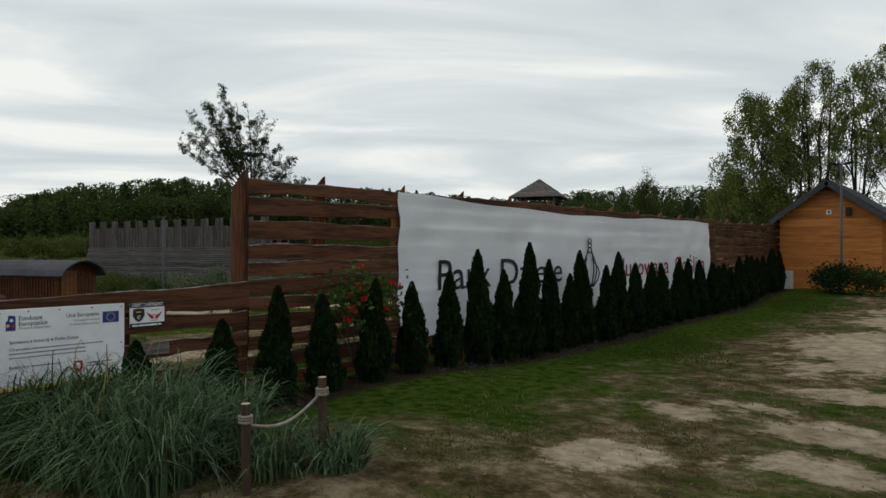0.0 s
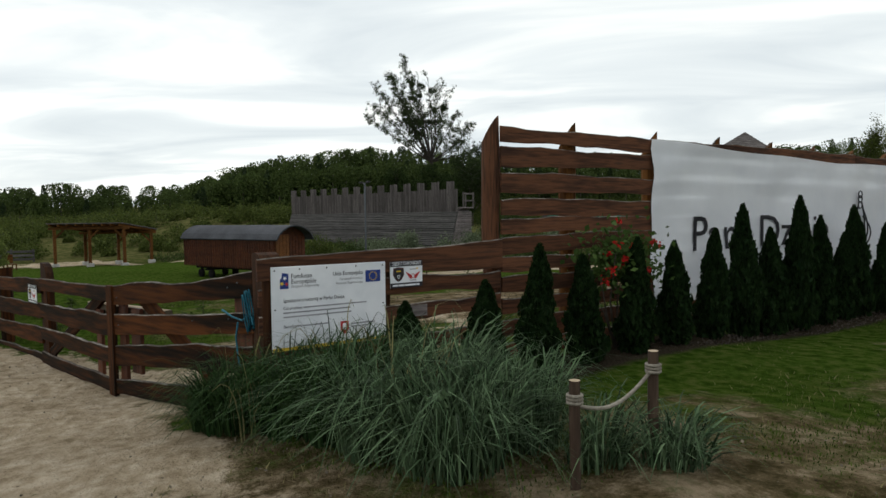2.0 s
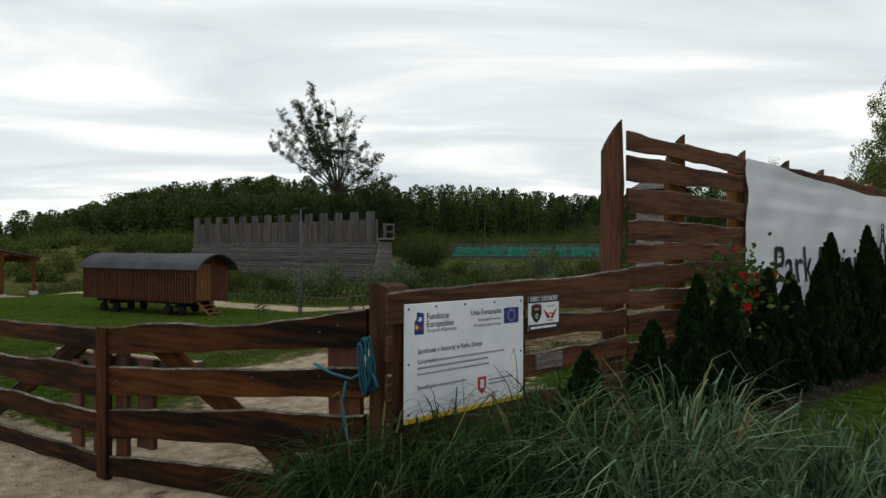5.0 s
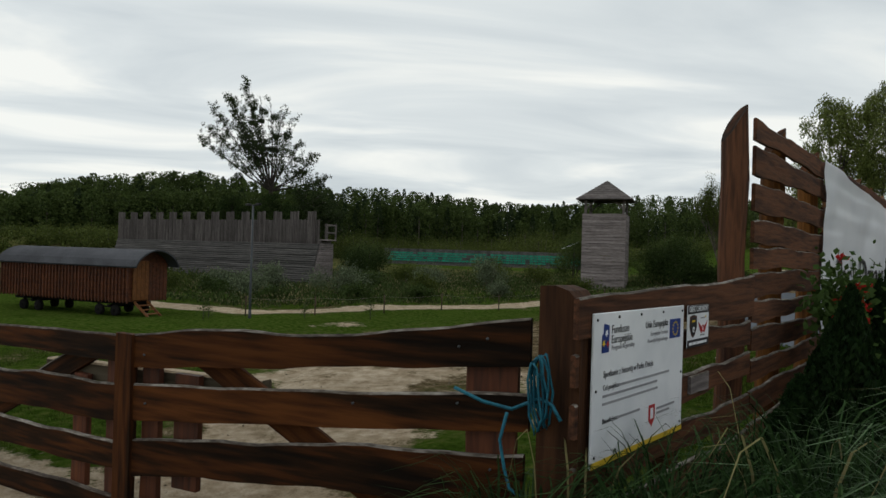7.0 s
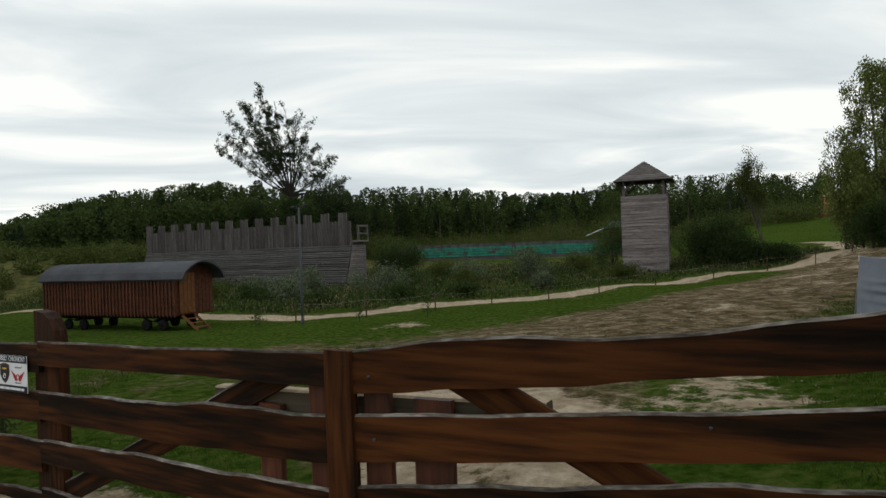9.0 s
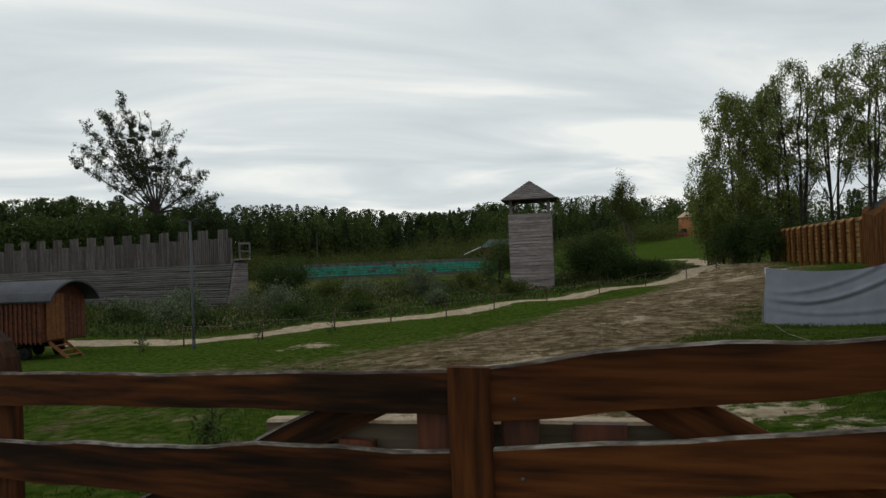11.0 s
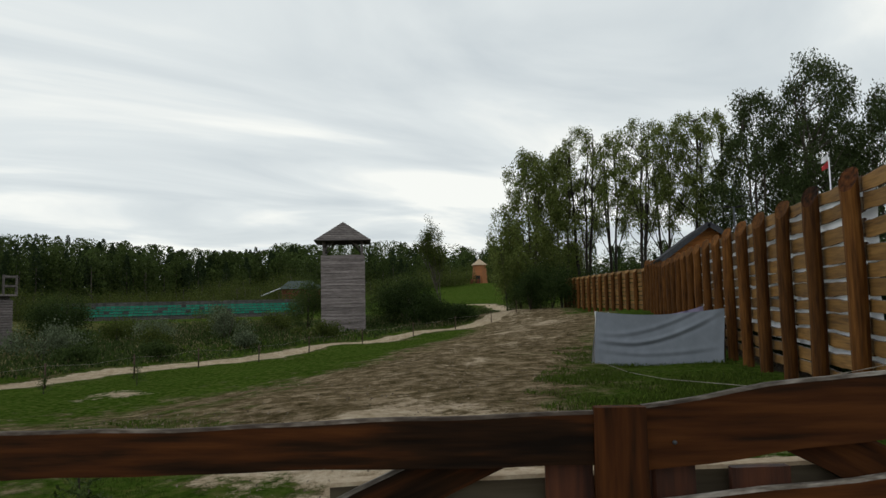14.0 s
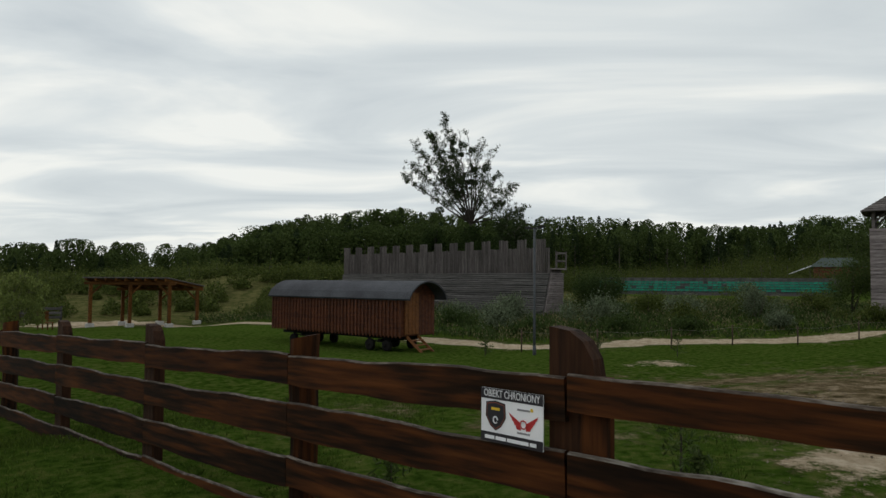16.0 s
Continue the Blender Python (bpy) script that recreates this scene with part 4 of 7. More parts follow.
def rail_fence():
    f = thing("rail_fence", F0 + FD * 6, "red-brown rail fence of four wavy boards on log posts", "fence")
    stops = [0.0, 2.22, 4.5, 6.9, 9.2, 11.5, 13.8, 16.1]
    drop = -0.031
    # first post: broad plank with a quarter-round head
    pr = [(0, -0.3), (0.27, -0.3), (0.27, 1.14), (0.255, 1.22), (0.20, 1.30), (0.12, 1.345), (0.0, 1.36)]
    n = len(pr)
    verts = [(x, -0.05, z) for x, z in pr] + [(x, 0.05, z) for x, z in pr]
    faces = [tuple(range(n))[::-1], tuple(range(n, 2 * n))] + [(k, (k + 1) % n, n + (k + 1) % n, n + k) for k in range(n)]
    head = mesh_of("post", verts, [x[::-1] for x in faces], [M_POST])
    m0 = along(F0, F0 - FD)
    for k, s in enumerate(stops):
        p = F0 + FD * s
        if k in (0, 2, 3, 5):
            put("post", head, f, m0 @ Matrix.Translation((-s - (0.12 if k == 0 else 0.1), 0.075, (0 if k == 0 else drop * s - 0.06))) @ Matrix.Diagonal((0.9 if k == 0 else 0.75, 1, 1, 1)))
        else:
            g = drop * s - 0.4
            put("post", post_log(1.27 + drop * s - g, 0.10, [M_STAIN, M_STAIN], 700 + k, 0.04), f, along((p.x, p.y + 0.11, g), (p.x, p.y + 0.11, 9)))
    rnd = random.Random(12)
    for k in range(len(stops) - 1):
        s0, s1 = stops[k], stops[k + 1]
        for i, (t, w) in enumerate([(1.135, 0.205), (0.80, 0.22), (0.45, 0.215), (0.10, 0.20)]):
            z0, z1 = t + drop * s0, t + drop * s1 + rnd.uniform(-0.015, 0.015)
            a, b = F0 + FD * s1, F0 + FD * s0
            a, b = Vector((a.x, a.y, z1 - w)), Vector((b.x, b.y, z0 - w))
            put("board", board((b - a).length - 0.006, w, 0.0, 0.032, RAILWOOD, 14, 800 + 4 * k + i, 0.009), f, along(a, b))


rail_fence()
plate_m = along((-6.05, -3.71, 0.78), (-5.65, -3.634, 0.78)) @ pose(0, 0, 0, 90, 0, 0)
guard_plate(plate_m, 0.375, 0.262, "white security plate with black strips on the rail fence")

# ---- planting at the fence ----


def thuja_mesh(seed, h, r):
    rng = np.random.default_rng(seed)
    n = 6500
    t = rng.uniform(0.0, 1, n) ** 0.8
    prof = np.clip(np.minimum(1.0, 0.62 + t * 2.0) * (1 - t) ** 0.62, 0.03, None)
    ang = rng.uniform(0, 6.283, n)
    lump = 1 + 0.22 * np.sin(3 * ang + 9 * t + seed) + 0.16 * np.sin(5 * ang - 17 * t)
    rad = r * prof * lump * np.sqrt(rng.uniform(0.35, 1.0, n))
    c = np.stack([rad * np.cos(ang), rad * np.sin(ang), 0.03 + t * h * 0.97], 1)
    return quads("crown", leaf_cloud(c, 0.024 + 0.016 * (1 - t), rng, 1.2, 2.0), L_THUJA)


def thujas():
    rows = [(-1.57, 0.85), (-0.70, 0.95), (-0.05, 1.25), (0.63, 1.12), (1.36, 1.25), (2.12, 1.18), (2.79, 1.32), (3.6, 1.68), (4.3, 1.43), (4.95, 1.86), (5.7, 1.58), (6.34, 1.32), (6.91, 1.73), (7.65, 1.45), (8.27, 1.70), (9.16, 1.46), (9.9, 1.46), (10.7, 1.42), (11.57, 1.53), (12.4, 1.5), (13.2, 1.45), (14.0, 1.38)]
    y = 14.7
    rnd = random.Random(4)
    while y < 21:
        rows.append((y, rnd.uniform(1.2, 1.5)))
        y += rnd.uniform(0.55, 0.75)
    crowns = [thuja_mesh(s, 1.0, 0.2) for s in range(5)]
    stem = tube("trunk", [(0, 0, -0.05), (0.01, 0, 0.3), (0, 0.01, 0.9)], [0.03, 0.024, 0.006], [M_BARK], 6)
    for k, (yy, h) in enumerate(rows):
        x = 0.6 + rnd.uniform(-0.05, 0.05)
        ob = thing("thuja", (x, yy, gz(x, yy)), "dark green columnar thuja planted along the fence" if h > 1 else "small young thuja planted along the fence", "shrub", "row of thujas")
        wide = 1.12 if h < 1.35 else rnd.uniform(1.15, 1.35)
        m = Matrix.Translation((x, yy, gz(x, yy))) @ pose(0, 0, 0, rnd.uniform(-2, 2), rnd.uniform(-2, 2), rnd.uniform(0, 360)) @ Matrix.Diagonal((wide, wide, h, 1))
        put("trunk", stem, ob, m)
        put("crown", crowns[k % 5], ob, m)


thujas()


def rose():
    x, y = 0.30, 1.45
    g = gz(x, y)
    r = thing("rose_bush", (x, y, g), "climbing rose with red blossoms against the board fence", "shrub")
    rng = np.random.default_rng(8)
    rnd = random.Random(8)
    stems = []
    for k in range(7):
        e = Vector((x + rnd.uniform(-0.1, 0.25), y + rnd.uniform(-0.5, 0.5), 1.2 + rnd.uniform(-0.1, 0.55)))
        put("stem", tube("stem", [(x, y, g - 0.03), (x + 0.05, (y + e.y) / 2, (g + e.z) / 2), e], [0.012, 0.009, 0.004], [M_BARK], 6), r)
    n = 1100
    c = np.stack([x + 0.08 + rng.normal(0, 0.14, n).clip(-0.2, 0.35), y + rng.normal(0, 0.27, n), 1.42 + rng.normal(0, 0.16, n)], 1)
    put("foliage", quads("foliage", leaf_cloud(c, 0.055, rng, 0, 1.4), L_ROSE), r)
    for k in range(18):
        p = (x + rnd.uniform(0.05, 0.3), y + rnd.gauss(0, 0.28), 1.44 + rnd.gauss(0, 0.13))
        c = np.array(p) + rng.normal(0, 0.018, (14, 3))
        put("blossom", quads("blossom", leaf_cloud(c, 0.04, rng, 0, 1.1), L_BLOSSOM), r)


rose()


def oat_clump(at, height, spread, count, seed, droop=1.0, mat=None, label="blue-green tussock of long arching ornamental grass in the sandy bed"):
    """A tussock of long arching blades, each a folded strip."""
    rng = np.random.default_rng(seed)
    n, seg = count, 5
    rad = spread * 0.34 * np.sqrt(rng.uniform(0, 1, n))
    a0 = rng.uniform(0, 6.283, n)
    base = np.stack([rad * np.cos(a0), rad * np.sin(a0), np.zeros(n)], 1)
    az = a0 + rng.normal(0, 0.9, n)
    h = height * rng.uniform(0.45, 1.25, n)
    out = np.stack([np.cos(az), np.sin(az), np.zeros(n)], 1)
    reach = spread * (0.25 + 0.75 * rng.uniform(0, 1, n) ** 1.3) * droop
    w = rng.uniform(0.003, 0.0095, n)[:, None]
    side = np.stack([-np.sin(az + 0.6), np.cos(az + 0.6), np.zeros(n)], 1) * w
    rows = []
    bend = rng.uniform(0.3, 1.75, n)
    for k in range(seg + 1):
        t = k / seg
        p = base + out * (reach * t ** 1.7)[:, None]
        p[:, 2] = h * (np.sin(t * 1.55) ** 0.9 - 0.42 * bend * t ** 3) - 0.03
        width = 1 - 0.9 * t ** 2
        rows.append((p - side * width, p + side * width))
    vs = []
    for k in range(seg):
        (a, b), (c, d) = rows[k], rows[k + 1]
        vs.append(np.stack([a, b, d, c], 1))
    me = quads("blades", np.concatenate(vs).reshape(-1, 3), mat or L_OAT)
    ob = alone("ornamental_grass", me, Matrix.Translation(at), label, "grass", "ornamental grass tussocks")
    return ob


for k, (x, y, h, sp, n) in enumerate([(-0.36, -2.85, 0.50, 0.42, 460), (-0.1, -2.75, 0.62, 0.6, 650), (0.4, -2.45, 0.70, 0.66, 700), (0.95, -2.3, 0.74, 0.70, 750), (1.5, -2.3, 0.70, 0.74, 750),
                                       (2.1, -2.2, 0.64, 0.78, 750), (0.7, -1.8, 0.70, 0.60, 560), (1.4, -1.7, 0.74, 0.62, 620), (2.15, -1.65, 0.62, 0.55, 450),
                                       (3.05, -1.35, 0.34, 0.42, 330), (2.72, -1.6, 0.40, 0.42, 260)]):
    oat_clump((x, y, gz(x, y)), h * 1.08, sp * 1.22, int(n * 0.8), 50 + k, 1.0, L_OATDARK if x < 1.2 else L_OAT, "dark green tussock of long arching grass by the gate post" if x < 1.2 else "blue-green tussock of long arching ornamental grass in the sandy bed")

for k, (x, y, n) in enumerate([(0.12, -2.72, 16), (0.75, -2.2, 18), (1.5, -2.1, 20)]):
    oat_clump((x, y, gz(x, y)), 1.0, 0.7, n, 90 + k, 0.8, L_STRAW, "tall straw-coloured flower stalks rising from the tussocks")


def rope_posts():
    A, B = (2.94, -1.40), (2.88, -1.97)
    heads = []
    for (x, y), top in ((A, 1.17), (B, 1.08)):
        g = gz(x, y) - 0.12
        ob = thing("rope_post", (x, y, gz(x, y)), "peeled wooden stake holding a sagging rope", "post", "rope posts")
        pts = [(0, 0, 0), (0.2, 0.006, 0.003), (0.45, -0.004, 0.004), (top - g, 0, 0)]
        vs, fs = tube_data(pts, [0.030, 0.029, 0.031, 0.029], 10)
        put("stake", mesh_of("stake", vs, fs, [M_STAKE, M_CUT], [0] * (len(fs) - 1) + [1]), ob, along((x, y, g), (x + 0.01, y, 9)))
        for q in range(3):
            zz = top - 0.115 + 0.018 * q
            put("rope_turn", tube("turn", [(x + 0.038 * math.cos(a * 0.7), y + 0.038 * math.sin(a * 0.7), zz) for a in range(10)], 0.010, [M_ROPE], 6), ob)
        heads.append(Vector((x, y, top - 0.10)))
    a, b = heads
    pts = []
    for k in range(15):
        t = k / 14
        p = a.lerp(b, t)
        p.z -= 0.10 * math.sin(math.pi * t) + 0.03 * t
        pts.append(p)
    alone("rope", tube("rope", pts, 0.011, [M_ROPE], 7), Matrix(), "pale hemp rope sagging between two stakes", "rope")


rope_posts()

# ---- cabin and lamp beyond the fence ----


def cabin():
    x0, x1, y0, y1, zb, ze, za = 0.16, 3.40, 23.2, 28.6, 0.62, 3.20, 4.40
    c = thing("cabin", (1.8, 25.5, zb), "orange-brown timber cabin with a dark pitched roof", "cabin")
    xm = (x0 + x1) / 2
    h = 0.145
    k = 0
    z = zb - 0.25
    while z < za - 0.1:
        ins = 0 if z < ze else (z - ze + h * 0.6) / (za - ze) * (xm - x0)
        for yy in (y0, y1):
            put("board", board(x1 - x0 - 2 * ins, h - 0.006, 0, 0.05, [M_CABIN] * 3, 3, 900 + k, 0.0), c, along((x0 + ins, yy, z), (x1 - ins, yy, z)))
        if z < ze:
            for xx in (x0, x1):
                put("board", board(y1 - y0 - 0.06, h - 0.006, 0, 0.05, [M_CABIN] * 3, 3, 950 + k, 0.0), c, along((xx, y0 + 0.03, z), (xx, y1 - 0.03, z)))
        z += h
        k += 1
    for s in (-1, 1):
        xe = xm + s * (xm - x0 + 0.28)
        zl = ze - (za - ze) * 0.28 / (xm - x0)
        d = Vector((xe - xm, 0, zl - za)).normalized()
        nrm = Vector((-d.z * s, 0, d.x * s)) * 0.09
        a = Vector((xm, y0 - 0.45, za))
        L = math.hypot(xe - xm, zl - za)
        vs = []
        for yy in (y0 - 0.45, y1 + 0.45):
            for t, n in ((0, 0), (L, 0), (L, 1), (0, 1)):
                vs.append(Vector((xm, yy, za + 0.02)) + d * t + Vector((abs(nrm.x) * s, 0, abs(nrm.z))) * n)
        fs = [(0, 1, 2, 3), (7, 6, 5, 4), (0, 4, 5, 1), (1, 5, 6, 2), (2, 6, 7, 3), (3, 7, 4, 0)]
        put("roof_slope", mesh_of("roof", vs, fs, [M_SLATE]), c, None, "dark grey roofing sheet")
        put("barge_board", board(L, 0.0, -0.14, 0.03, [M_SLATE] * 3, 3, 3, 0), c, along((xm, y0 - 0.46, za + 0.05), (xe, y0 - 0.46, zl + 0.05)))
    put("gable_plate", block(0.16, 0.03, 0.16, [M_PANEL], 0.004, (xm, y0 - 0.045, 3.35)), c, None, "small white square plate on the gable")
    put("plate_mark", block(0.06, 0.02, 0.08, [M_INK], 0.004, (xm, y0 - 0.06, 3.35)), c)
    put("speaker", block(0.16, 0.14, 0.3, [M_DARK], 0.01, (xm + 0.62, y0 - 0.1, 3.35)), c, None, "black box fixed under the gable")


cabin()
alone("bin", block(0.42, 0.4, 0.7, [M_CONCRETE], 0.02), Matrix.Translation((0.55, 22.3, gz(0.55, 22.3) + 0.33)), "pale grey box standing at the cabin corner", "bin")


def lamp_post(x, y, top, arm, label, mat):
    g = gz(x, y) - 0.1
    p = thing("street_lamp", (x, y, g), label, "lamp")
    put("pole", tube("pole", [(x, y, g), (x, y, g + 1), (x, y, top)], [0.045, 0.042, 0.036], [mat], 10), p)
    put("base", tube("base", [(x, y, g), (x, y, g + 0.4)], [0.06, 0.055], [mat], 10), p)
    put("cross_arm", block(arm, 0.05, 0.04, [M_DARK], 0.006, (x, y, top)), p)
    for s in (-1, 1):
        put("lamp_head", block(0.22, 0.10, 0.07, [M_DARK], 0.01, (x + s * arm / 2, y, top + 0.03)), p)


lamp_post(2.45, 21.4, 4.85, 0.5, "slim grey lamp post with a short cross arm by the cabin", M_STEEL)
lamp_post(-19.3, 9.3, 3.32, 0.6, "slim grey metal lamp post at the footpath", M_STEEL)


def bush(name, x, y, r, h, n, mat, seed, label, size=0.12, flat=0.0, group=""):
    rng = np.random.default_rng(seed)
    g = gz(x, y)
    ob = thing(name, (x, y, g), label, "bush", group)
    rnd = random.Random(seed)
    for k in range(5):
        e = (x + rnd.uniform(-r, r) * 0.5, y + rnd.uniform(-r, r) * 0.5, g + h * rnd.uniform(0.5, 0.85))
        put("stem", tube("stem", [(x, y, g - 0.05), ((x + e[0]) / 2 + 0.03, (y + e[1]) / 2, g + (e[2] - g) * 0.5), e], [0.03 * h / 2, 0.02 * h / 2, 0.006], [M_BARK], 5), ob)
    lumps = rng.normal(0, 0.45, (9, 3)) * [r, r, h * 0.33] + [0, 0, h * 0.5]
    which = rng.integers(0, 9, n)
    c = lumps[which] + rng.normal(0, 0.26, (n, 3)) * [r, r, h * 0.55]
    c[:, 2] = np.abs(c[:, 2])
    c += [x, y, g]
    put("foliage", quads("foliage", leaf_cloud(c, size, rng, flat), mat), ob)
    return ob


bush("bush", 2.3, 20.4, 0.7, 1.1, 2200, L_THUJA, 71, "dark rounded bush near the cabin wall", 0.06)
bush("bush", 3.1, 20.7, 0.9, 1.0, 2200, L_BUSH, 72, "leafy green bush near the cabin wall", 0.07)

# ---- cloth shelter and lines inside ----


def tarp():
    t = thing("cloth_shelter", (-1.5, 9.6, gz(-1.5, 9.6)), "grey-blue cloth enclosure stretched over a low frame", "shelter")

    def sheet(a, b, top_a, top_b, low_a, low_b, sag, mat, seed, nm, label=""):
        a, b = Vector((*a, 0)), Vector((*b, 0))
        nx, nz = 70, 48
        side = (b - a).normalized()
        nrm = Vector((side.y, -side.x, 0))
        vs, fs = [], []
        for i in range(nx + 1):
            u = i / nx
            p = a.lerp(b, u)
            zt = top_a + (top_b - top_a) * u - sag * math.sin(math.pi * u)
            zb = low_a + (low_b - low_a) * u
            for j in range(nz + 1):
                v = j / nz
                fold = 0.02 * math.sin(2.2 * u * math.pi + 2 * v + seed) * math.sin(math.pi * v)
                for v0, a0, a1, deep in ((0.44, 0.30, 0.95, 0.036), (0.24, 0.40, 0.30, 0.016), (0.60, 0.15, 0.85, 0.02)):
                    ridge = v0 + a1 * max(0, u - a0) ** 1.6 + 0.35 * max(0, a0 - u) ** 1.7
                    w = (v - ridge) / 0.045
                    fold += deep * (math.exp(-w * w) - 0.6 * math.exp(-(w + 1.6) ** 2)) * min(1, 3.5 * u) * min(1, 5 * (1 - u))
                fold += 0.025 * math.sin(46 * (u - 0.1 * v)) * max(0, u - 0.85) * 6 * v + 0.012 * noise.noise((u * 5 + seed, v * 3, 1))
                q = p + nrm * (fold + 0.12 * (1 - v)) + Vector((0, 0, zb + (zt - zb) * v))
                vs.append(q)
        for i in range(nx):
            for j in range(nz):
                o = i * (nz + 1) + j
                fs.append((o, o + nz + 1, o + nz + 2, o + 1))
        put(nm, mesh_of(nm, vs, fs, [mat], smooth=True), t, None, label)

    sheet((-2.84, 10.85), (-0.31, 9.15), 1.25, 1.31, 0.02, 0.12, 0.10, M_TARP, 1, "front_cloth")
    sheet((-2.5, 12.3), (-2.86, 10.87), 1.2, 1.27, 0.05, 0.03, 0.02, M_TARPWHITE, 2, "side_cloth", "paler cloth side")
    sheet((-2.0, 12.5), (-0.4, 11.2), 1.12, 1.33, 0.1, 0.2, 0.10, M_TARPDARK, 3, "back_cloth", "mauve cloth at the back")
    for x, y, z in ((-2.82, 10.92, 1.25), (-0.34, 9.22, 1.31), (-2.1, 12.45, 1.15), (-0.4, 11.3, 1.4)):
        g = gz(x, y) - 0.1
        put("frame_post", tube("post", [(x, y, g), (x, y, z - 0.02)], 0.025, [M_STAKE], 8), t)


tarp()
alone("guy_rope", tube("line", [(-2.84, 10.75, gz(-2.84, 10.75) + 0.06), (-2.3, 7.5, gz(-2.3, 7.5) + 0.04), (-1.9, 5.5, gz(-1.9, 5.5) + 0.05), (-1.0, 3.0, 0.5), (-0.25, 1.3, 0.95)], 0.004, [M_ROPE], 5), Matrix(), "thin pale guy rope running over the grass to the fence", "rope")


def flag():
    x, y = 8.6, 30.0
    g = gz(x, y)
    f = thing("flag_pole", (x, y, g), "tall white pole with a small white and red flag", "flag")
    put("pole", tube("pole", [(x, y, g - 0.1), (x, y, 8.1)], [0.05, 0.03], [M_PANEL], 8), f)
    for k, (z0, z1, mt) in enumerate(((7.95, 8.3, M_PANEL), (7.6, 7.95, M_RED))):
        vs, fs = [], []
        for i in range(7):
            for z in (z0, z1):
                vs.append((x - 0.02 - 0.05 * i, y + 0.05 * math.sin(1.3 * i), z - 0.05 * i * (0.5 if z == z0 else 1)))
        fs = [(2 * i, 2 * i + 1, 2 * i + 3, 2 * i + 2) for i in range(6)]
        put("flag_stripe", mesh_of("stripe", vs, fs, [mt]), f)


flag()

# ---- wagon ----


def wagon():
    front_l, front_r = Vector((-23.21, 7.03, 0)), Vector((-23.72, 8.86, 0))
    w = (front_r - front_l).normalized()
    u = Vector((w.y, -w.x, 0))
    u = -u if u.x > 0 else u
    W, L = 1.86, 7.6
    zf, ze, za = -0.38, 1.02, 1.60
    o = front_l + u * 0.35
    base = Matrix.Translation(o) @ Matrix((u, w, Vector((0, 0, 1)))).transposed().to_4x4()
    mirrored = base.determinant() < 0
    g = gz(o.x + u.x * 3.5, o.y + u.y * 3.5)
    ob = thing("wagon", (o.x + u.x * 3.5, o.y + u.y * 3.5, g), "red-brown wooden wagon with a curved grey roof on small wheels", "wagon")
    a, b = base @ Vector((0, 0, 0)), base @ Vector((1, 0, 0))

    def boxp(nm, c, size, mat, label=""):
        me = block(size[0], size[1], size[2], [mat], 0.01)
        rot = Matrix((u, Vector((-u.y, u.x, 0)), Vector((0, 0, 1)))).transposed().to_4x4()
        put(nm, me, ob, Matrix.Translation(base @ Vector(c)) @ rot, label)

    boxp("body", (3.62, W / 2, (zf + ze) / 2), (7.2, W - 0.06, ze - zf), M_WAGON)
    # end gables under the curved roof
    n = 40
    for i in range(n):
        x = 0.05 + 7.16 * i / (n - 1)
        for y in (-0.0, W):
            boxp("batten", (x, y, (zf + ze) / 2 - 0.02), (0.055, 0.05, ze - zf + 0.06), M_WAGON)
    prof = []
    for k in range(15):
        t = k / 14
        prof.append((-0.14 + (W + 0.28) * t, ze - 0.06 + (za - ze + 0.06) * math.sin(math.pi * t) ** 0.62))
    vs, fs = [], []
    for x in (-0.5, 7.35):
        for y, z in prof:
            vs.append(base @ Vector((x, y, z)))
        for y, z in prof:
            yy = W / 2 + (y - W / 2) * 0.97
            vs.append(base @ Vector((x, yy, z - 0.055)))
    m = 15
    for k in range(m - 1):
        fs += [(k, k + 1, 2 * m + k + 1, 2 * m + k), (m + k, 2 * m + m + k, 2 * m + m + k + 1, m + k + 1), (k, m + k, m + k + 1, k + 1), (2 * m + k, 2 * m + k + 1, 3 * m + k + 1, 3 * m + k)]
    fs += [(0, 2 * m, 3 * m, m), (m - 1, 2 * m - 1, 4 * m - 1, 3 * m - 1)]
    put("roof", mesh_of("roof", vs, fs, [M_FELT], smooth=False), ob, None, "curved dark grey felt roof")
    for x in (0.04, 7.2):
        pv = [base @ Vector((x, min(max(y, 0.02), W - 0.02), z - 0.06)) for y, z in prof] + [base @ Vector((x, W - 0.02, ze - 0.2)), base @ Vector((x, 0.02, ze - 0.2))]
        pv += [v + u * 0.03 for v in pv]
        c = len(pv) // 2
        put("gable", mesh_of("gable", pv, [tuple(range(c)), tuple(range(2 * c - 1, c - 1, -1))] + [(k, c + k, c + (k + 1) % c, (k + 1) % c) for k in range(c)], [M_WAGON]), ob)
    boxp("door", (-0.01, 0.55, 0.42), (0.05, 0.72, 1.5), M_DOOR, "lighter brown plank door in the end wall")
    for k in range(4):
        boxp("door_plank", (-0.04, 0.25 + 0.19 * k, 0.42), (0.02, 0.17, 1.46), M_DOOR)
    for k in range(5):
        boxp("end_plank", (0.0, 1.02 + 0.18 * k, 0.36), (0.04, 0.165, 1.44), M_WAGON)
    boxp("chassis", (3.6, W / 2, zf - 0.10), (6.6, 0.9, 0.12), M_RUBBER)
    wheel = []
    r = 0.21
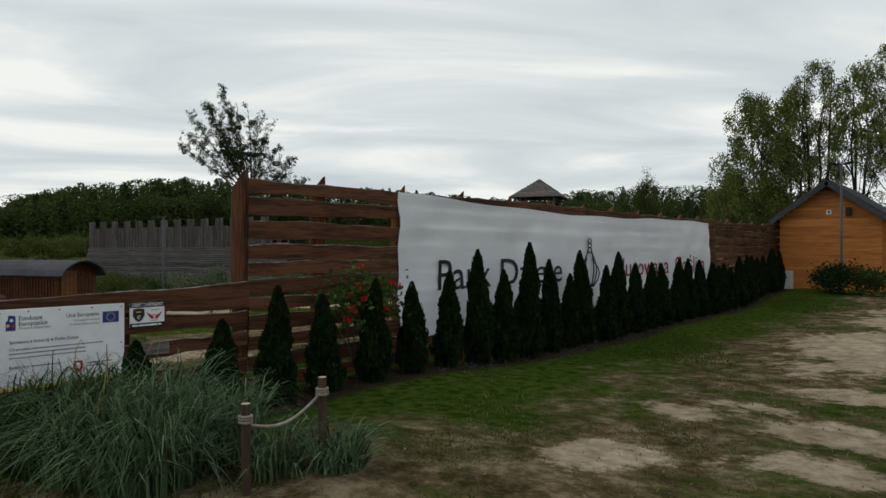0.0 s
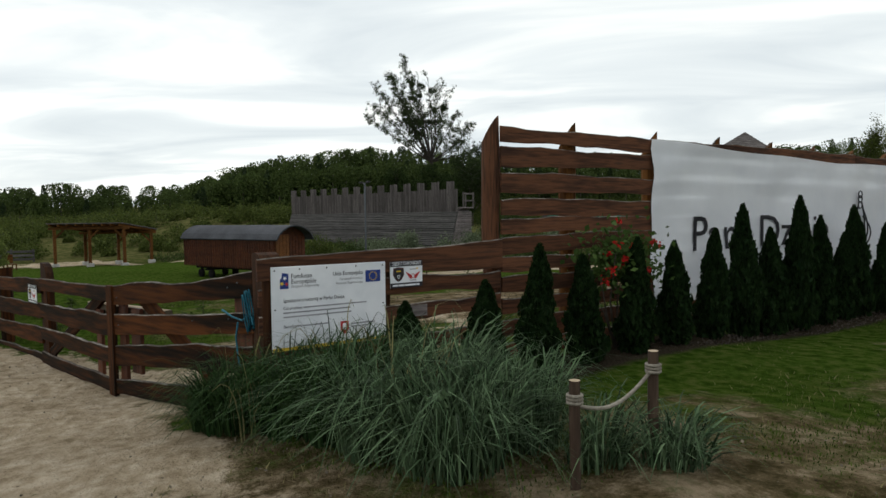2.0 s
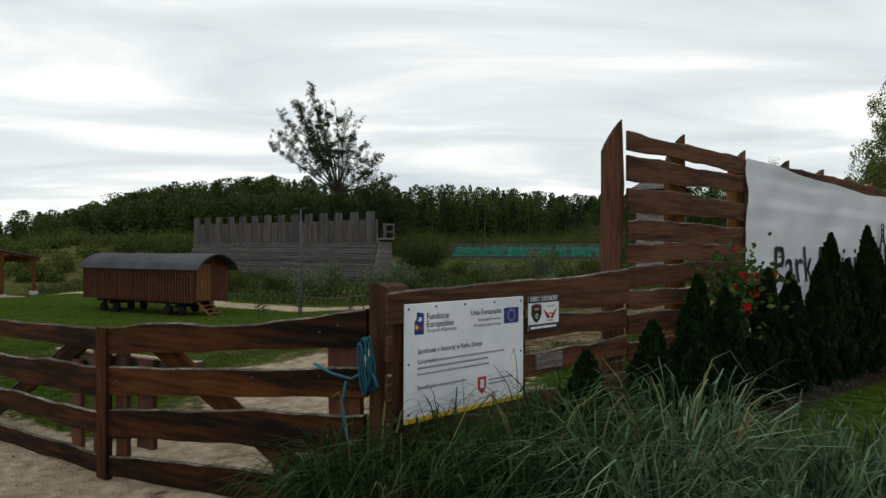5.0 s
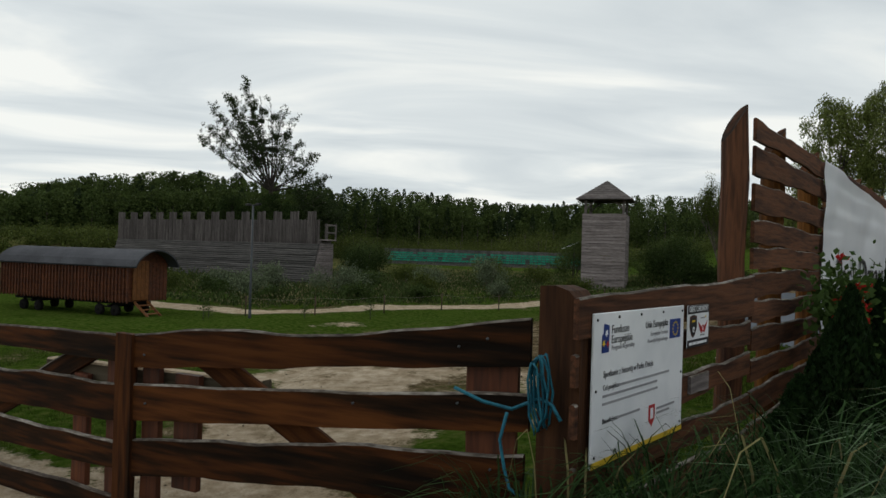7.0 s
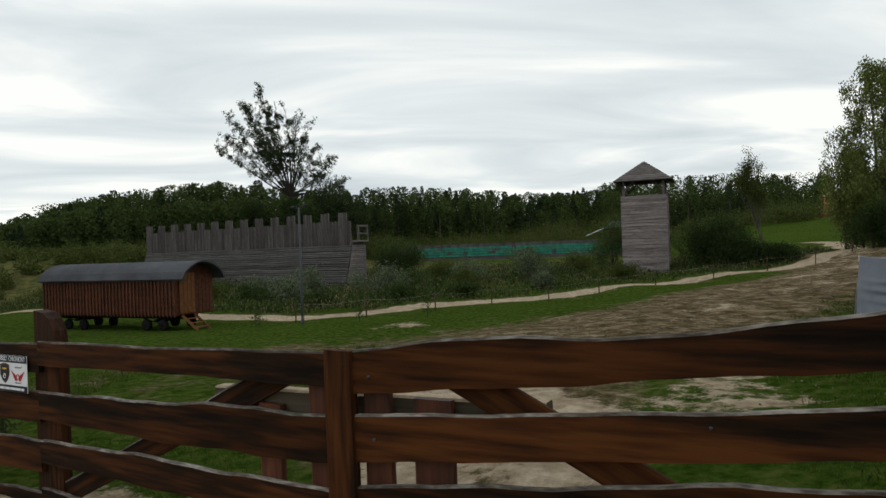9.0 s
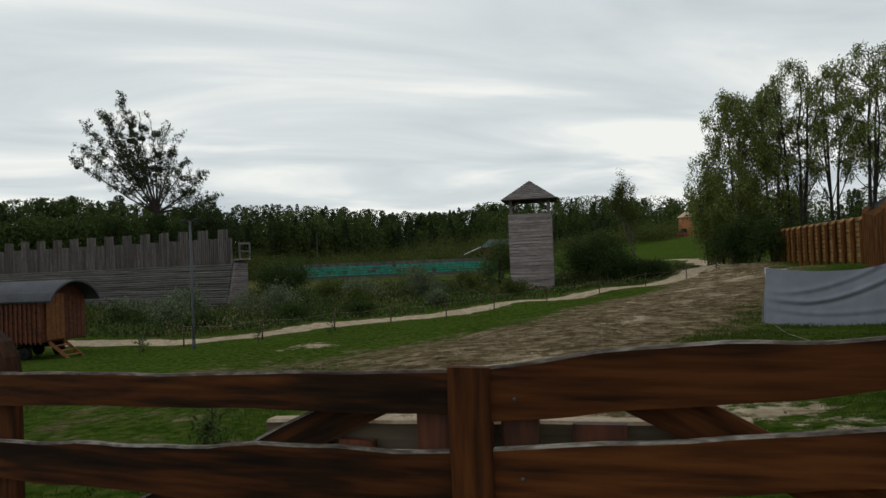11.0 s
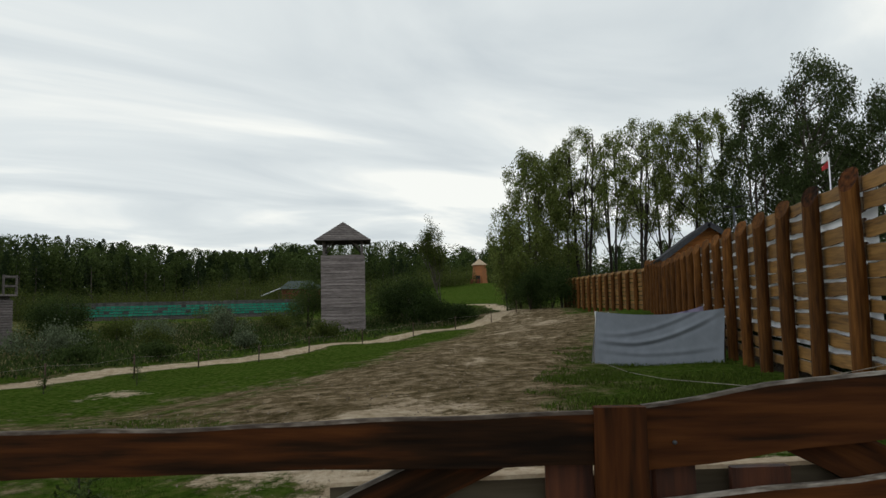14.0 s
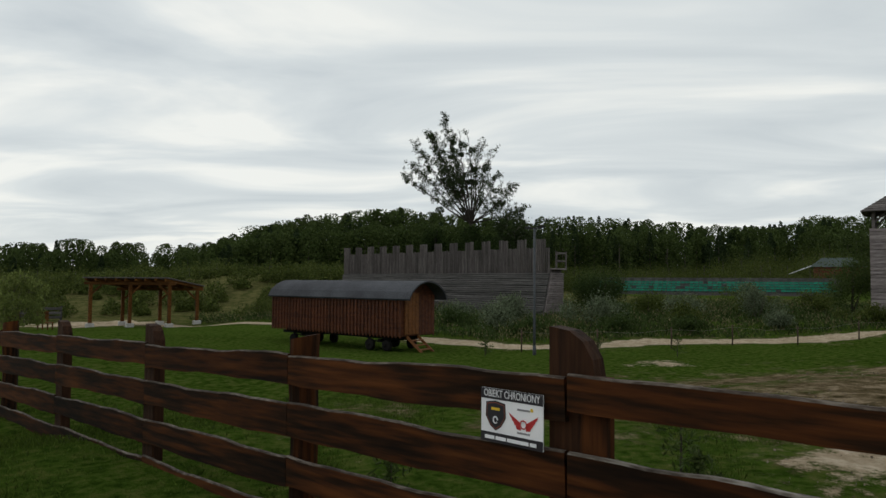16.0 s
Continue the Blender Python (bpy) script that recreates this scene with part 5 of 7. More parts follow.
    for x in (0.9, 1.75, 5.2, 6.1):
        for y in (0.25, W - 0.25):
            c = base @ Vector((x, y, 0))
            zc = gz(c.x, c.y) + r - 0.01
            pts = [Vector((c.x, c.y, zc)) + w * d for d in (-0.08, -0.06, 0.06, 0.08)]
            tyre = put("wheel", tube("tyre", pts, [r * 0.86, r, r, r * 0.86], [M_RUBBER], 18), ob)
            put("hub", tube("hub", [Vector((c.x, c.y, zc)) - w * 0.1, Vector((c.x, c.y, zc)) + w * 0.1], 0.06, [M_RUBBER], 10), tyre)
            put("axle_stay", tube("stay", [base @ Vector((x, y, zf - 0.05)), Vector((c.x, c.y, zc))], 0.035, [M_RUBBER], 6), ob)
    for x in (1.3, 5.65):
        boxp("axle_beam", (x, W / 2, zf - 0.22), (0.14, W - 0.5, 0.12), M_RUBBER)
        for y in (0.3, W - 0.3):
            pts = [base @ Vector((x - 0.75 + 0.25 * q, y, zf - 0.10 - 0.16 * math.sin(math.pi * q / 6))) for q in range(7)]
            put("leaf_spring", tube("spring", pts, 0.028, [M_RUBBER], 6), ob)
    boxp("draw_bar", (6.9, W / 2, zf - 0.2), (1.4, 0.1, 0.1), M_RUBBER)
    s0 = base @ Vector((-0.05, 0.55, zf))
    for s in (-0.3, 0.3):
        p = s0 + w * s
        q = p - u * 0.75
        q.z = gz(q.x, q.y)
        put("stair_string", board((q - p).length, 0.05, -0.05, 0.035, [M_DOOR] * 3, 4, 1, 0), ob, along(p, q))
    for k in range(3):
        p = s0 - u * (0.18 + 0.2 * k)
        z = zf - (zf - gz(p.x, p.y)) * (0.24 + 0.27 * k)
        rot = Matrix((u, Vector((-u.y, u.x, 0)), Vector((0, 0, 1)))).transposed().to_4x4()
        put("stair_tread", block(0.2, 0.6, 0.03, [M_DOOR], 0.004), ob, Matrix.Translation((p.x, p.y, z)) @ rot)


wagon()

# ---- palisade fort ----


def fort():
    a, b = Vector((-58.7, 23.15, 0)), Vector((-36.45, 27.18, 0))
    d = (b - a).normalized()
    back = Vector((-d.y, d.x, 0))
    L = (b - a).length
    zb, zm, zt = -0.85, 2.25, 4.55
    f = thing("palisade_fort", ((a.x + b.x) / 2, (a.y + b.y) / 2, zb), "weathered grey timber fort wall with planked battlements", "fort")
    rowh = 0.15
    n = int((zm - zb) / rowh) + 1
    logs = []
    for k in range(3):
        rnd = random.Random(k)
        pts = [(L * q / 10, rnd.uniform(-0.015, 0.015), rnd.uniform(-0.02, 0.02)) for q in range(11)]
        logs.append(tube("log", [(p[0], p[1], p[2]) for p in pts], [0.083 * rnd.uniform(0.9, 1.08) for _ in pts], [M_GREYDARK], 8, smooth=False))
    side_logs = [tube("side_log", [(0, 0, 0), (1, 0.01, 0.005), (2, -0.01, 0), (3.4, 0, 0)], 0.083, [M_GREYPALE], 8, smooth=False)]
    for k in range(n):
        z = zb + rowh * k
        slope = 0.9 * (1 - k / n)
        p = a - back * (slope + 0.05)
        e = 0.0
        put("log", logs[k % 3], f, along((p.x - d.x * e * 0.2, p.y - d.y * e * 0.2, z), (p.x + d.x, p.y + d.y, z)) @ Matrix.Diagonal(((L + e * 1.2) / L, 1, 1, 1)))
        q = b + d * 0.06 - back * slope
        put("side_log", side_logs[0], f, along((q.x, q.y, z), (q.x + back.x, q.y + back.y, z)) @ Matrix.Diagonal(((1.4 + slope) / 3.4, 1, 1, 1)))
    pw = 0.165
    tall = [board(zt - zm + 0.12, pw / 2 - 0.006, -pw / 2 + 0.006, 0.05, [M_GREY] * 3, 3, s, 0.004) for s in range(3)]
    short = [board(zt - zm - 0.50, pw / 2 - 0.006, -pw / 2 + 0.006, 0.05, [M_GREY] * 3, 3, 10 + s, 0.004) for s in range(3)]
    count = int(L / pw)
    for k in range(count):
        p = a + d * (pw * (k + 0.5)) - back * 0.06
        high = (k % 10) < 5
        rnd = random.Random(k)
        m = along((p.x, p.y, zm - 0.1 + rnd.uniform(-0.03, 0.03)), (p.x + rnd.uniform(-0.03, 0.03), p.y, 12)) @ pose(0, 0, 0, 90 - math.degrees(math.atan2(d.y, d.x)) * -1 - 90, 0, 0)
        put("plank", (tall if high else short)[k % 3], f, m)
    vs = []
    for z in (zb, zm + 0.2):
        for p, o in ((a, 0.1), (b, 0.1), (b, 1.3), (a, 1.3)):
            q = p + back * o
            vs.append((q.x, q.y, z))
    put("core", mesh_of("core", vs, [(0, 1, 2, 3), (7, 6, 5, 4), (0, 4, 5, 1), (1, 5, 6, 2), (2, 6, 7, 3), (3, 7, 4, 0)], [M_GREY]), f)
    # gangway with a rail at the open end
    c = b - d * 0.05 + back * 0.75
    rot = Matrix((d, back, Vector((0, 0, 1)))).transposed().to_4x4()
    put("gangway", block(0.9, 1.3, 0.1, [M_GREYPALE], 0.01), f, Matrix.Translation((c.x, c.y, 2.5)) @ rot)
    for x, y in ((0.4, -0.55), (0.4, 0.6), (-0.4, 0.6)):
        p = c + d * x + back * y
        put("rail_post", block(0.10, 0.10, 1.2, [M_GREY], 0.01), f, Matrix.Translation((p.x, p.y, 3.1)) @ rot)
    for z in (3.05, 3.6):
        p = c + d * 0.4
        put("hand_rail", block(0.06, 1.3, 0.10, [M_GREY], 0.01), f, Matrix.Translation((p.x, p.y, z)) @ rot)
        p = c + back * 0.6
        put("hand_rail", block(0.9, 0.07, 0.12, [M_GREY], 0.01), f, Matrix.Translation((p.x, p.y, z)) @ rot)


fort()

# ---- watch tower ----


def tower():
    bl = Vector((-19.98, 35.95, 0))
    d = Vector((0.945, 0.327, 0)).normalized()
    back = Vector((-d.y, d.x, 0))
    W = 2.72
    zb, zt, ze, za = gz(-19, 36) - 0.2, 4.75, 5.68, 7.05
    o = bl + d * W / 2 + back * W / 2
    t = thing("watch_tower", (o.x, o.y, zb), "grey timber watch tower with a pyramid shingle roof", "tower")
    rot = Matrix((d, back, Vector((0, 0, 1)))).transposed().to_4x4()
    at = Matrix.Translation((o.x, o.y, 0)) @ rot
    h = 0.2
    n = int((zt - zb) / h)
    faces = [((-W / 2, -W / 2), (W / 2, -W / 2)), ((W / 2, -W / 2), (W / 2, W / 2)), ((W / 2, W / 2), (-W / 2, W / 2)), ((-W / 2, W / 2), (-W / 2, -W / 2))]
    for k in range(n + 1):
        z = zt - h * (k + 1)
        for j, (p, q) in enumerate(faces):
            a, b = at @ Vector((*p, z)), at @ Vector((*q, z))
            rnd = random.Random(40 * j + k)
            over = 0.07 if j in (0, 2) else 0.0
            dirv = (b - a).normalized()
            me = board(W + 2 * over, h - 0.006, 0.008, 0.06, [M_GREYPALE] * 3, 8, 300 + 40 * j + k, 0.013)
            put("slab", me, t, along(a - dirv * over, b - dirv * over + dirv * 0.0) @ pose(0, -0.01 * (k % 2), 0, -5, 0, 0))
    for x in (-1, 1):
        for y in (-1, 1):
            p = at @ Vector((x * (W / 2 - 0.12), y * (W / 2 - 0.12), 0))
            put("corner_post", block(0.16, 0.16, ze - zb + 0.1, [M_GREY], 0.01, (0, 0, (ze + zb) / 2)), t, Matrix.Translation((p.x, p.y, 0)) @ rot)
            a = at @ Vector((x * (W / 2 - 0.12), y * (W / 2 - 0.12), ze - 0.65))
            for e in ((x * (W / 2 - 0.75), y * (W / 2 - 0.12)), (x * (W / 2 - 0.12), y * (W / 2 - 0.75))):
                b = at @ Vector((*e, ze - 0.02))
                put("brace", board((b - a).length, 0.05, -0.05, 0.08, [M_GREY] * 3, 3, 5, 0), t, along(a, b))
    for p, q in faces:
        a, b = at @ Vector((p[0] * 0.93, p[1] * 0.93, ze - 0.02)), at @ Vector((q[0] * 0.93, q[1] * 0.93, ze - 0.02))
        put("plate_beam", board((b - a).length, 0.14, 0, 0.14, [M_GREY] * 3, 3, 6, 0.0), t, along(a, b))
    floor_m = at @ Matrix.Translation((0, 0, 3.7))
    put("deck", block(W - 0.1, W - 0.1, 0.08, [M_GREY], 0.0), t, floor_m)
    E = W / 2 + 0.44
    rows = 10
    for k in range(rows):
        f0, f1 = 1 - k / rows, 1 - (k + 1) / rows
        z0, z1 = ze + (za - ze) * k / rows, ze + (za - ze) * (k + 1) / rows
        for j in range(4):
            m = at @ pose(0, 0, 0, 0, 0, 90 * j)
            e0, e1 = E * f0 + 0.04, E * f1 - 0.02 if f1 > 0.02 else 0.0
            vs = [(-e0, -e0, z0), (e0, -e0, z0), (max(e1, 0.01), -max(e1, 0.01), z1), (-max(e1, 0.01), -max(e1, 0.01), z1)]
            vs += [(x, y, z + 0.045) for x, y, z in vs]
            put("roof_course", mesh_of("roof_course", [m @ Vector(v) for v in vs], [(3, 2, 1, 0), (4, 5, 6, 7), (0, 1, 5, 4), (1, 2, 6, 5), (2, 3, 7, 6), (3, 0, 4, 7)], [M_GREY]), t)


tower()

# ---- open shelter, stands and far buildings ----


def shelter():
    z0 = -1.66
    A, B, C = Vector((-53.6, 8.55, 0)), Vector((-51.9, 6.2, 0)), Vector((-54.6, 1.75, 0))
    E = C + (A - B)
    s = thing("open_shelter", (-52.8, 3.2, z0), "open timber shelter with a flat brown roof on posts", "shelter")
    hi, lo = 1.22, 0.80
    for p, z in ((B, hi), ((B + C) / 2, hi), (C, hi), (A, lo), ((A + E) / 2, lo), (E, lo)):
        g = gz(p.x, p.y)
        put("post", block(0.22, 0.22, z - g, [M_LOG], 0.02, (p.x, p.y, (z + g) / 2)), s)
        put("footing", block(0.5, 0.5, 0.3, [M_CONCRETE], 0.03, (p.x, p.y, g + 0.1)), s)
        for q in (0.7,):
            dv = (C - B).normalized() * (q if p in (B, A) else -q)
            a, b = Vector((p.x, p.y, z - 0.7)), Vector((p.x + dv.x, p.y + dv.y, z - 0.02))
            put("brace", board((b - a).length, 0.06, -0.06, 0.1, [M_LOG] * 3, 3, 2, 0), s, along(a, b))
    for p, q, z in ((B, C, hi), (A, E, lo)):
        a, b = Vector((p.x, p.y, z)), Vector((q.x, q.y, z))
        e = (b - a).normalized() * 0.4
        put("beam", board((b - a).length + 0.8, 0.2, 0, 0.2, [M_LOG] * 3, 3, 2, 0), s, along(a - e, b))
    for k in range(9):
        t = k / 8
        p, q = B.lerp(C, t), A.lerp(E, t)
        a, b = Vector((p.x, p.y, hi + 0.2)), Vector((q.x, q.y, lo + 0.2))
        e = (b - a).normalized() * 0.5
        put("rafter", board((b - a).length + 1.0, 0.16, 0, 0.1, [M_LOG] * 3, 3, 4, 0), s, along(a - e, b))
    a, b, c, d = B + (B - C) * 0.04 + (B - A) * 0.16, C + (C - B) * 0.04 + (B - A) * 0.16, E + (C - B) * 0.04 + (A - B) * 0.16, A + (B - C) * 0.04 + (A - B) * 0.16
    vs = [(p.x, p.y, z) for p, z in ((a, hi + 0.45), (b, hi + 0.45), (c, lo + 0.3), (d, lo + 0.3))]
    vs += [(x, y, z + 0.07) for x, y, z in vs]
    put("roof", mesh_of("roof", vs, [(0, 1, 2, 3), (7, 6, 5, 4), (0, 4, 5, 1), (1, 5, 6, 2), (2, 6, 7, 3), (3, 7, 4, 0)], [M_GREY]), s, None, "flat brown-grey board roof")


shelter()


def stands():
    a, b = Vector((-70.0, 69.2, 0)), Vector((-43.4, 86.2, 0))
    d = (b - a).normalized()
    back = Vector((-d.y, d.x, 0))
    L = (b - a).length
    z0 = 0.2
    s = thing("seating_stand", ((a.x + b.x) / 2, (a.y + b.y) / 2, z0), "long low seating stand with rows of teal seats", "stand")
    prof = [(0, 0), (0.44, 0.02), (0.48, 0.27), (0.43, 0.27), (0.40, 0.07), (0, 0.05)]
    sv = [(x, y, zz) for x in (0, 0.53) for y, zz in prof]
    seat = mesh_of("seat", sv, [(5, 4, 3, 2, 1, 0), (6, 7, 8, 9, 10, 11)] + [(k, (k + 1) % 6, 6 + (k + 1) % 6, 6 + k) for k in range(6)], [M_TEAL])
    for r in range(4):
        z = z0 + 0.05 + 0.36 * r
        o = a + back * (1.0 * r)
        gap = random.Random(r)
        x = 0.0
        turn = Matrix((d, back, Vector((0, 0, 1)))).transposed().to_4x4()
        while x < L - 0.6:
            if gap.random() > 0.05:
                p = o + d * x
                put("seat", seat, s, Matrix.Translation((p.x, p.y, z + 0.28)) @ turn)
            x += 0.60
        rot = Matrix((d, back, Vector((0, 0, 1)))).transposed().to_4x4()
        c = o + d * (L / 2)
        put("step", block(L, 0.9, 0.9 + 0.36 * r, [M_GREYDARK], 0.01), s, Matrix.Translation((c.x + back.x * 0.3, c.y + back.y * 0.3, z + 0.1 - (0.9 + 0.36 * r) / 2)) @ rot)
    w = thing("stand_wall", (a.x, a.y, z0), "weathered plank wall behind the seating stand", "wall")
    n = 66
    for k in range(n):
        p = a + d * (-1 + (L + 2) * k / n) + back * 4.4
        put("plank", block((L + 2) / n - 0.02, 0.06, 2.9, [M_GREYDARK], 0.0), w, Matrix.Translation((p.x, p.y, z0 + 0.75)) @ Matrix((d, back, Vector((0, 0, 1)))).transposed().to_4x4())


stands()


def hut():
    x, y = -50.5, 101
    z = gz(x, y)
    zb = 3.45
    h = thing("hut", (x, y, z), "low red-brown hut with a green pitched roof", "hut")
    rot = pose(x, y, 0, 0, 0, 28)
    put("wall", block(6.2, 4, zb + 1.6 - z, [M_BRICKRED], 0.03, (0, 0, (zb + z) / 2)), h, rot)
    vs = [(-3.6, -2.5, zb + 0.7), (3.6, -2.5, zb + 0.7), (3.6, 2.5, zb + 0.7), (-3.6, 2.5, zb + 0.7), (-2.0, 0, zb + 2.1), (2.0, 0, zb + 2.1)]
    put("roof", mesh_of("roof", vs, [(3, 2, 1, 0), (0, 1, 5, 4), (2, 3, 4, 5), (1, 2, 5), (3, 0, 4)], [M_GREENROOF]), h, rot, "dull green hipped roof")
    put("ramp_rail", board(3.2, 0.12, 0, 0.1, [M_PANEL] * 3, 3, 0, 0), h, rot @ along((-6.4, -2.4, zb - 0.4), (-3.6, -2.4, zb + 0.75)))


hut()


def play_tower():
    x, y = -21.8, 112.7
    z = gz(x, y) + 0.05
    t = thing("play_tower", (x, y, z), "small orange timber play tower with a pointed roof", "tower")
    n = 6
    for k in range(n):
        a0, a1 = 2 * math.pi * k / n, 2 * math.pi * (k + 1) / n
        vs = []
        for zz, r in ((z - 0.4, 1.45), (z + 3.3, 1.15)):
            vs += [(x + r * math.cos(a0), y + r * math.sin(a0), zz), (x + r * math.cos(a1), y + r * math.sin(a1), zz)]
        vs += [(x + (p[0] - x) * 0.93, y + (p[1] - y) * 0.93, p[2]) for p in vs]
        put("wall_panel", mesh_of("panel", vs, [(0, 1, 3, 2), (5, 4, 6, 7), (0, 2, 6, 4), (1, 5, 7, 3), (2, 3, 7, 6), (0, 4, 5, 1)], [M_PLAY]), t)
        vs = [(x + 1.5 * math.cos(a0), y + 1.5 * math.sin(a0), z + 3.25), (x + 1.5 * math.cos(a1), y + 1.5 * math.sin(a1), z + 3.25), (x, y, z + 4.35), (x, y, z + 3.2)]
        put("roof_panel", mesh_of("roof", vs, [(0, 1, 2), (1, 0, 3)], [M_CUT]), t)
    put("doorway", block(0.8, 0.3, 1.3, [M_DARK], 0.02, (x - 0.1, y - 1.35, z + 0.7)), t)
    for k in range(3):
        put("red_panel", block(0.6, 0.12, 0.8, [M_BRICKRED], 0.02, (x - 2.2 + 1.1 * k, y - 1.9 - 0.2 * (k % 2), z + 0.35)), t, None, "low red panel")


play_tower()

# stakes along the footpath
stake_me = tube("stake", [(0, 0, -0.1), (0.01, 0, 0.4), (0, 0.01, 0.78)], 0.028, [M_STAKE], 6)
STAKES = [(-21.0, 10.3), (-19.4, 12.4), (-18.6, 15.5), (-18.3, 19), (-17.5, 22.5), (-16.4, 25.5), (-14.6, 28.2), (-12.6, 31), (-11, 35), (-9.3, 38.5), (-8, 42)]
for x, y in STAKES:
    alone("stake", stake_me, Matrix.Translation((x, y, gz(x, y))), "thin wooden stake marking the edge of the footpath", "stake", "footpath stakes")
for (ax, ay), (bx, by) in zip(STAKES[:-1], STAKES[1:]):
    alone("string", tube("string", [(ax, ay, gz(ax, ay) + 0.7), ((ax + bx) / 2, (ay + by) / 2, (gz(ax, ay) + gz(bx, by)) / 2 + 0.6), (bx, by, gz(bx, by) + 0.7)], 0.004, [M_ROPE], 4), Matrix(), "thin string between two footpath stakes", "string", "footpath strings")


def chair(x, y, rz):
    g = gz(x, y)
    c = thing("garden_chair", (x, y, g), "small brown wooden garden chair on the lawn", "chair", "garden chairs")
    m = pose(x, y, g, 0, 0, rz)
    put("seat", block(0.6, 0.6, 0.05, [M_LOG], 0.01, (0, 0, 0.42)), c, m)
    put("backrest", block(0.6, 0.06, 0.55, [M_LOG], 0.01, (0, 0.29, 0.75)), c, m)
    for sx in (-0.26, 0.26):
        for sy in (-0.26, 0.26):
            put("leg", block(0.06, 0.06, 0.46, [M_LOG], 0.006, (sx, sy, 0.2)), c, m)


chair(-47, -3.2, 70)
chair(-46, -1.7, 110)


def yard_fence():
    f = thing("yard_fence", (-62, -3, gz(-62, -3)), "short dark board fence beyond the lawn", "fence")
    a, b = Vector((-62, -5.5, gz(-62, -5.5))), Vector((-63, 1.0, gz(-63, 1)))
    for k in range(5):
        p = a.lerp(b, k / 4)
        put("post", block(0.15, 0.15, 1.2, [M_GREYDARK], 0.01, (p.x, p.y, p.z + 0.5)), f)
    for i in range(3):
        put("board", board((b - a).length, 0.2, 0, 0.04, [M_GREYDARK] * 3, 4, i, 0.01), f, along(a + Vector((0.1, 0, 0.15 + 0.33 * i)), b + Vector((0.1, 0, 0.15 + 0.33 * i))))


yard_fence()

# ---- trees ----


def grow(start, aim, length, radius, level, rnd, tubes, tips, splits, spread, up, low=0.3):
    pts, p, d = [Vector(start)], Vector(start), Vector(aim).normalized()
    seg = 4
    for k in range(seg):
        d = (d + Vector((rnd.gauss(0, 0.10), rnd.gauss(0, 0.10), rnd.gauss(0, 0.07) + up))).normalized()
        p = p + d * length / seg
        pts.append(p.copy())
    radii = [radius * (1 - 0.55 * k / seg) for k in range(seg + 1)]
    tubes.append((pts, radii, 7 if level == 0 else 5))
    if level >= len(splits):
        tips += pts[1:]
        return
    for k in range(splits[level]):
        t = rnd.uniform(0.35, 1.0) if level else low + (1 - low) * (k + 0.5) / splits[0]
        i = min(int(t * seg), seg - 1)
        q = pts[i].lerp(pts[i + 1], t * seg - i)
        a = 2.4 * k + 1.3 * level + rnd.uniform(-0.5, 0.5)
        side = Vector((math.cos(a), math.sin(a), 0))
        nd = (d * (1 - spread) + side * spread + Vector((0, 0, 0.15))).normalized()
        grow(q, nd, length * rnd.uniform(0.5, 0.72), radius * 0.5, level + 1, rnd, tubes, tips, splits, spread, up)


def tree(x, y, height, seed, label, mat, bark=None, splits=(6, 4, 3), spread=0.6, up=0.04, leaf=0.22, per_tip=6, scatter=0.35, trunk_part=0.55, radius=0.18, lean=(0, 0), droop=0.0, stems=1, thin=1.0, name="tree", group="", z=None, low=0.3):
    rnd, rng = random.Random(seed), np.random.default_rng(seed)
    g = gz(x, y) if z is None else z
    ob = thing(name, (x, y, g), label, "tree", group)
    tubes, tips = [], []
    for s in range(stems):
        dx, dy = (0, 0) if stems == 1 else (rnd.uniform(-0.7, 0.7), rnd.uniform(-0.7, 0.7))
        grow((x + dx, y + dy, g - 0.2), (lean[0] + dx * 0.22, lean[1] + dy * 0.22, 1), height * trunk_part, radius * rnd.uniform(0.7, 1), 0, rnd, tubes, tips, splits, spread, up, low)
    top = max(p.z for p in tips) - g
    k = height / top
    vs, fs = [], []
    for pts, radii, sides in tubes:
        a, b = tube_data([Vector((p.x, p.y, g + (p.z - g) * k)) for p in pts], radii, sides, False)
        o = len(vs)
        vs += a
        fs += [tuple(o + q for q in t) for t in b]
    put("trunk", mesh_of("trunk", vs, fs, [bark or M_BARK], smooth=True), ob)
    pts = np.array([(p.x, p.y, g + (p.z - g) * k) for p in tips])
    if thin < 1:
        pts = pts[rng.uniform(size=len(pts)) < thin]
    c = np.repeat(pts, per_tip, 0) + np.clip(rng.normal(0, 1, (len(pts) * per_tip, 3)), -1.6, 1.6) * scatter * [1, 1, 0.8]
    if droop:
        c[:, 2] -= np.minimum(rng.exponential(droop, len(c)), 2.5 * droop)
        c[:, 2] = np.maximum(c[:, 2], g + 0.4)
    put("crown", quads("crown", leaf_cloud(c, leaf, rng, 0.6 if droop else 0.0, 2.0), mat), ob)
    return ob, pts


# tall open tree with mistletoe behind the fort


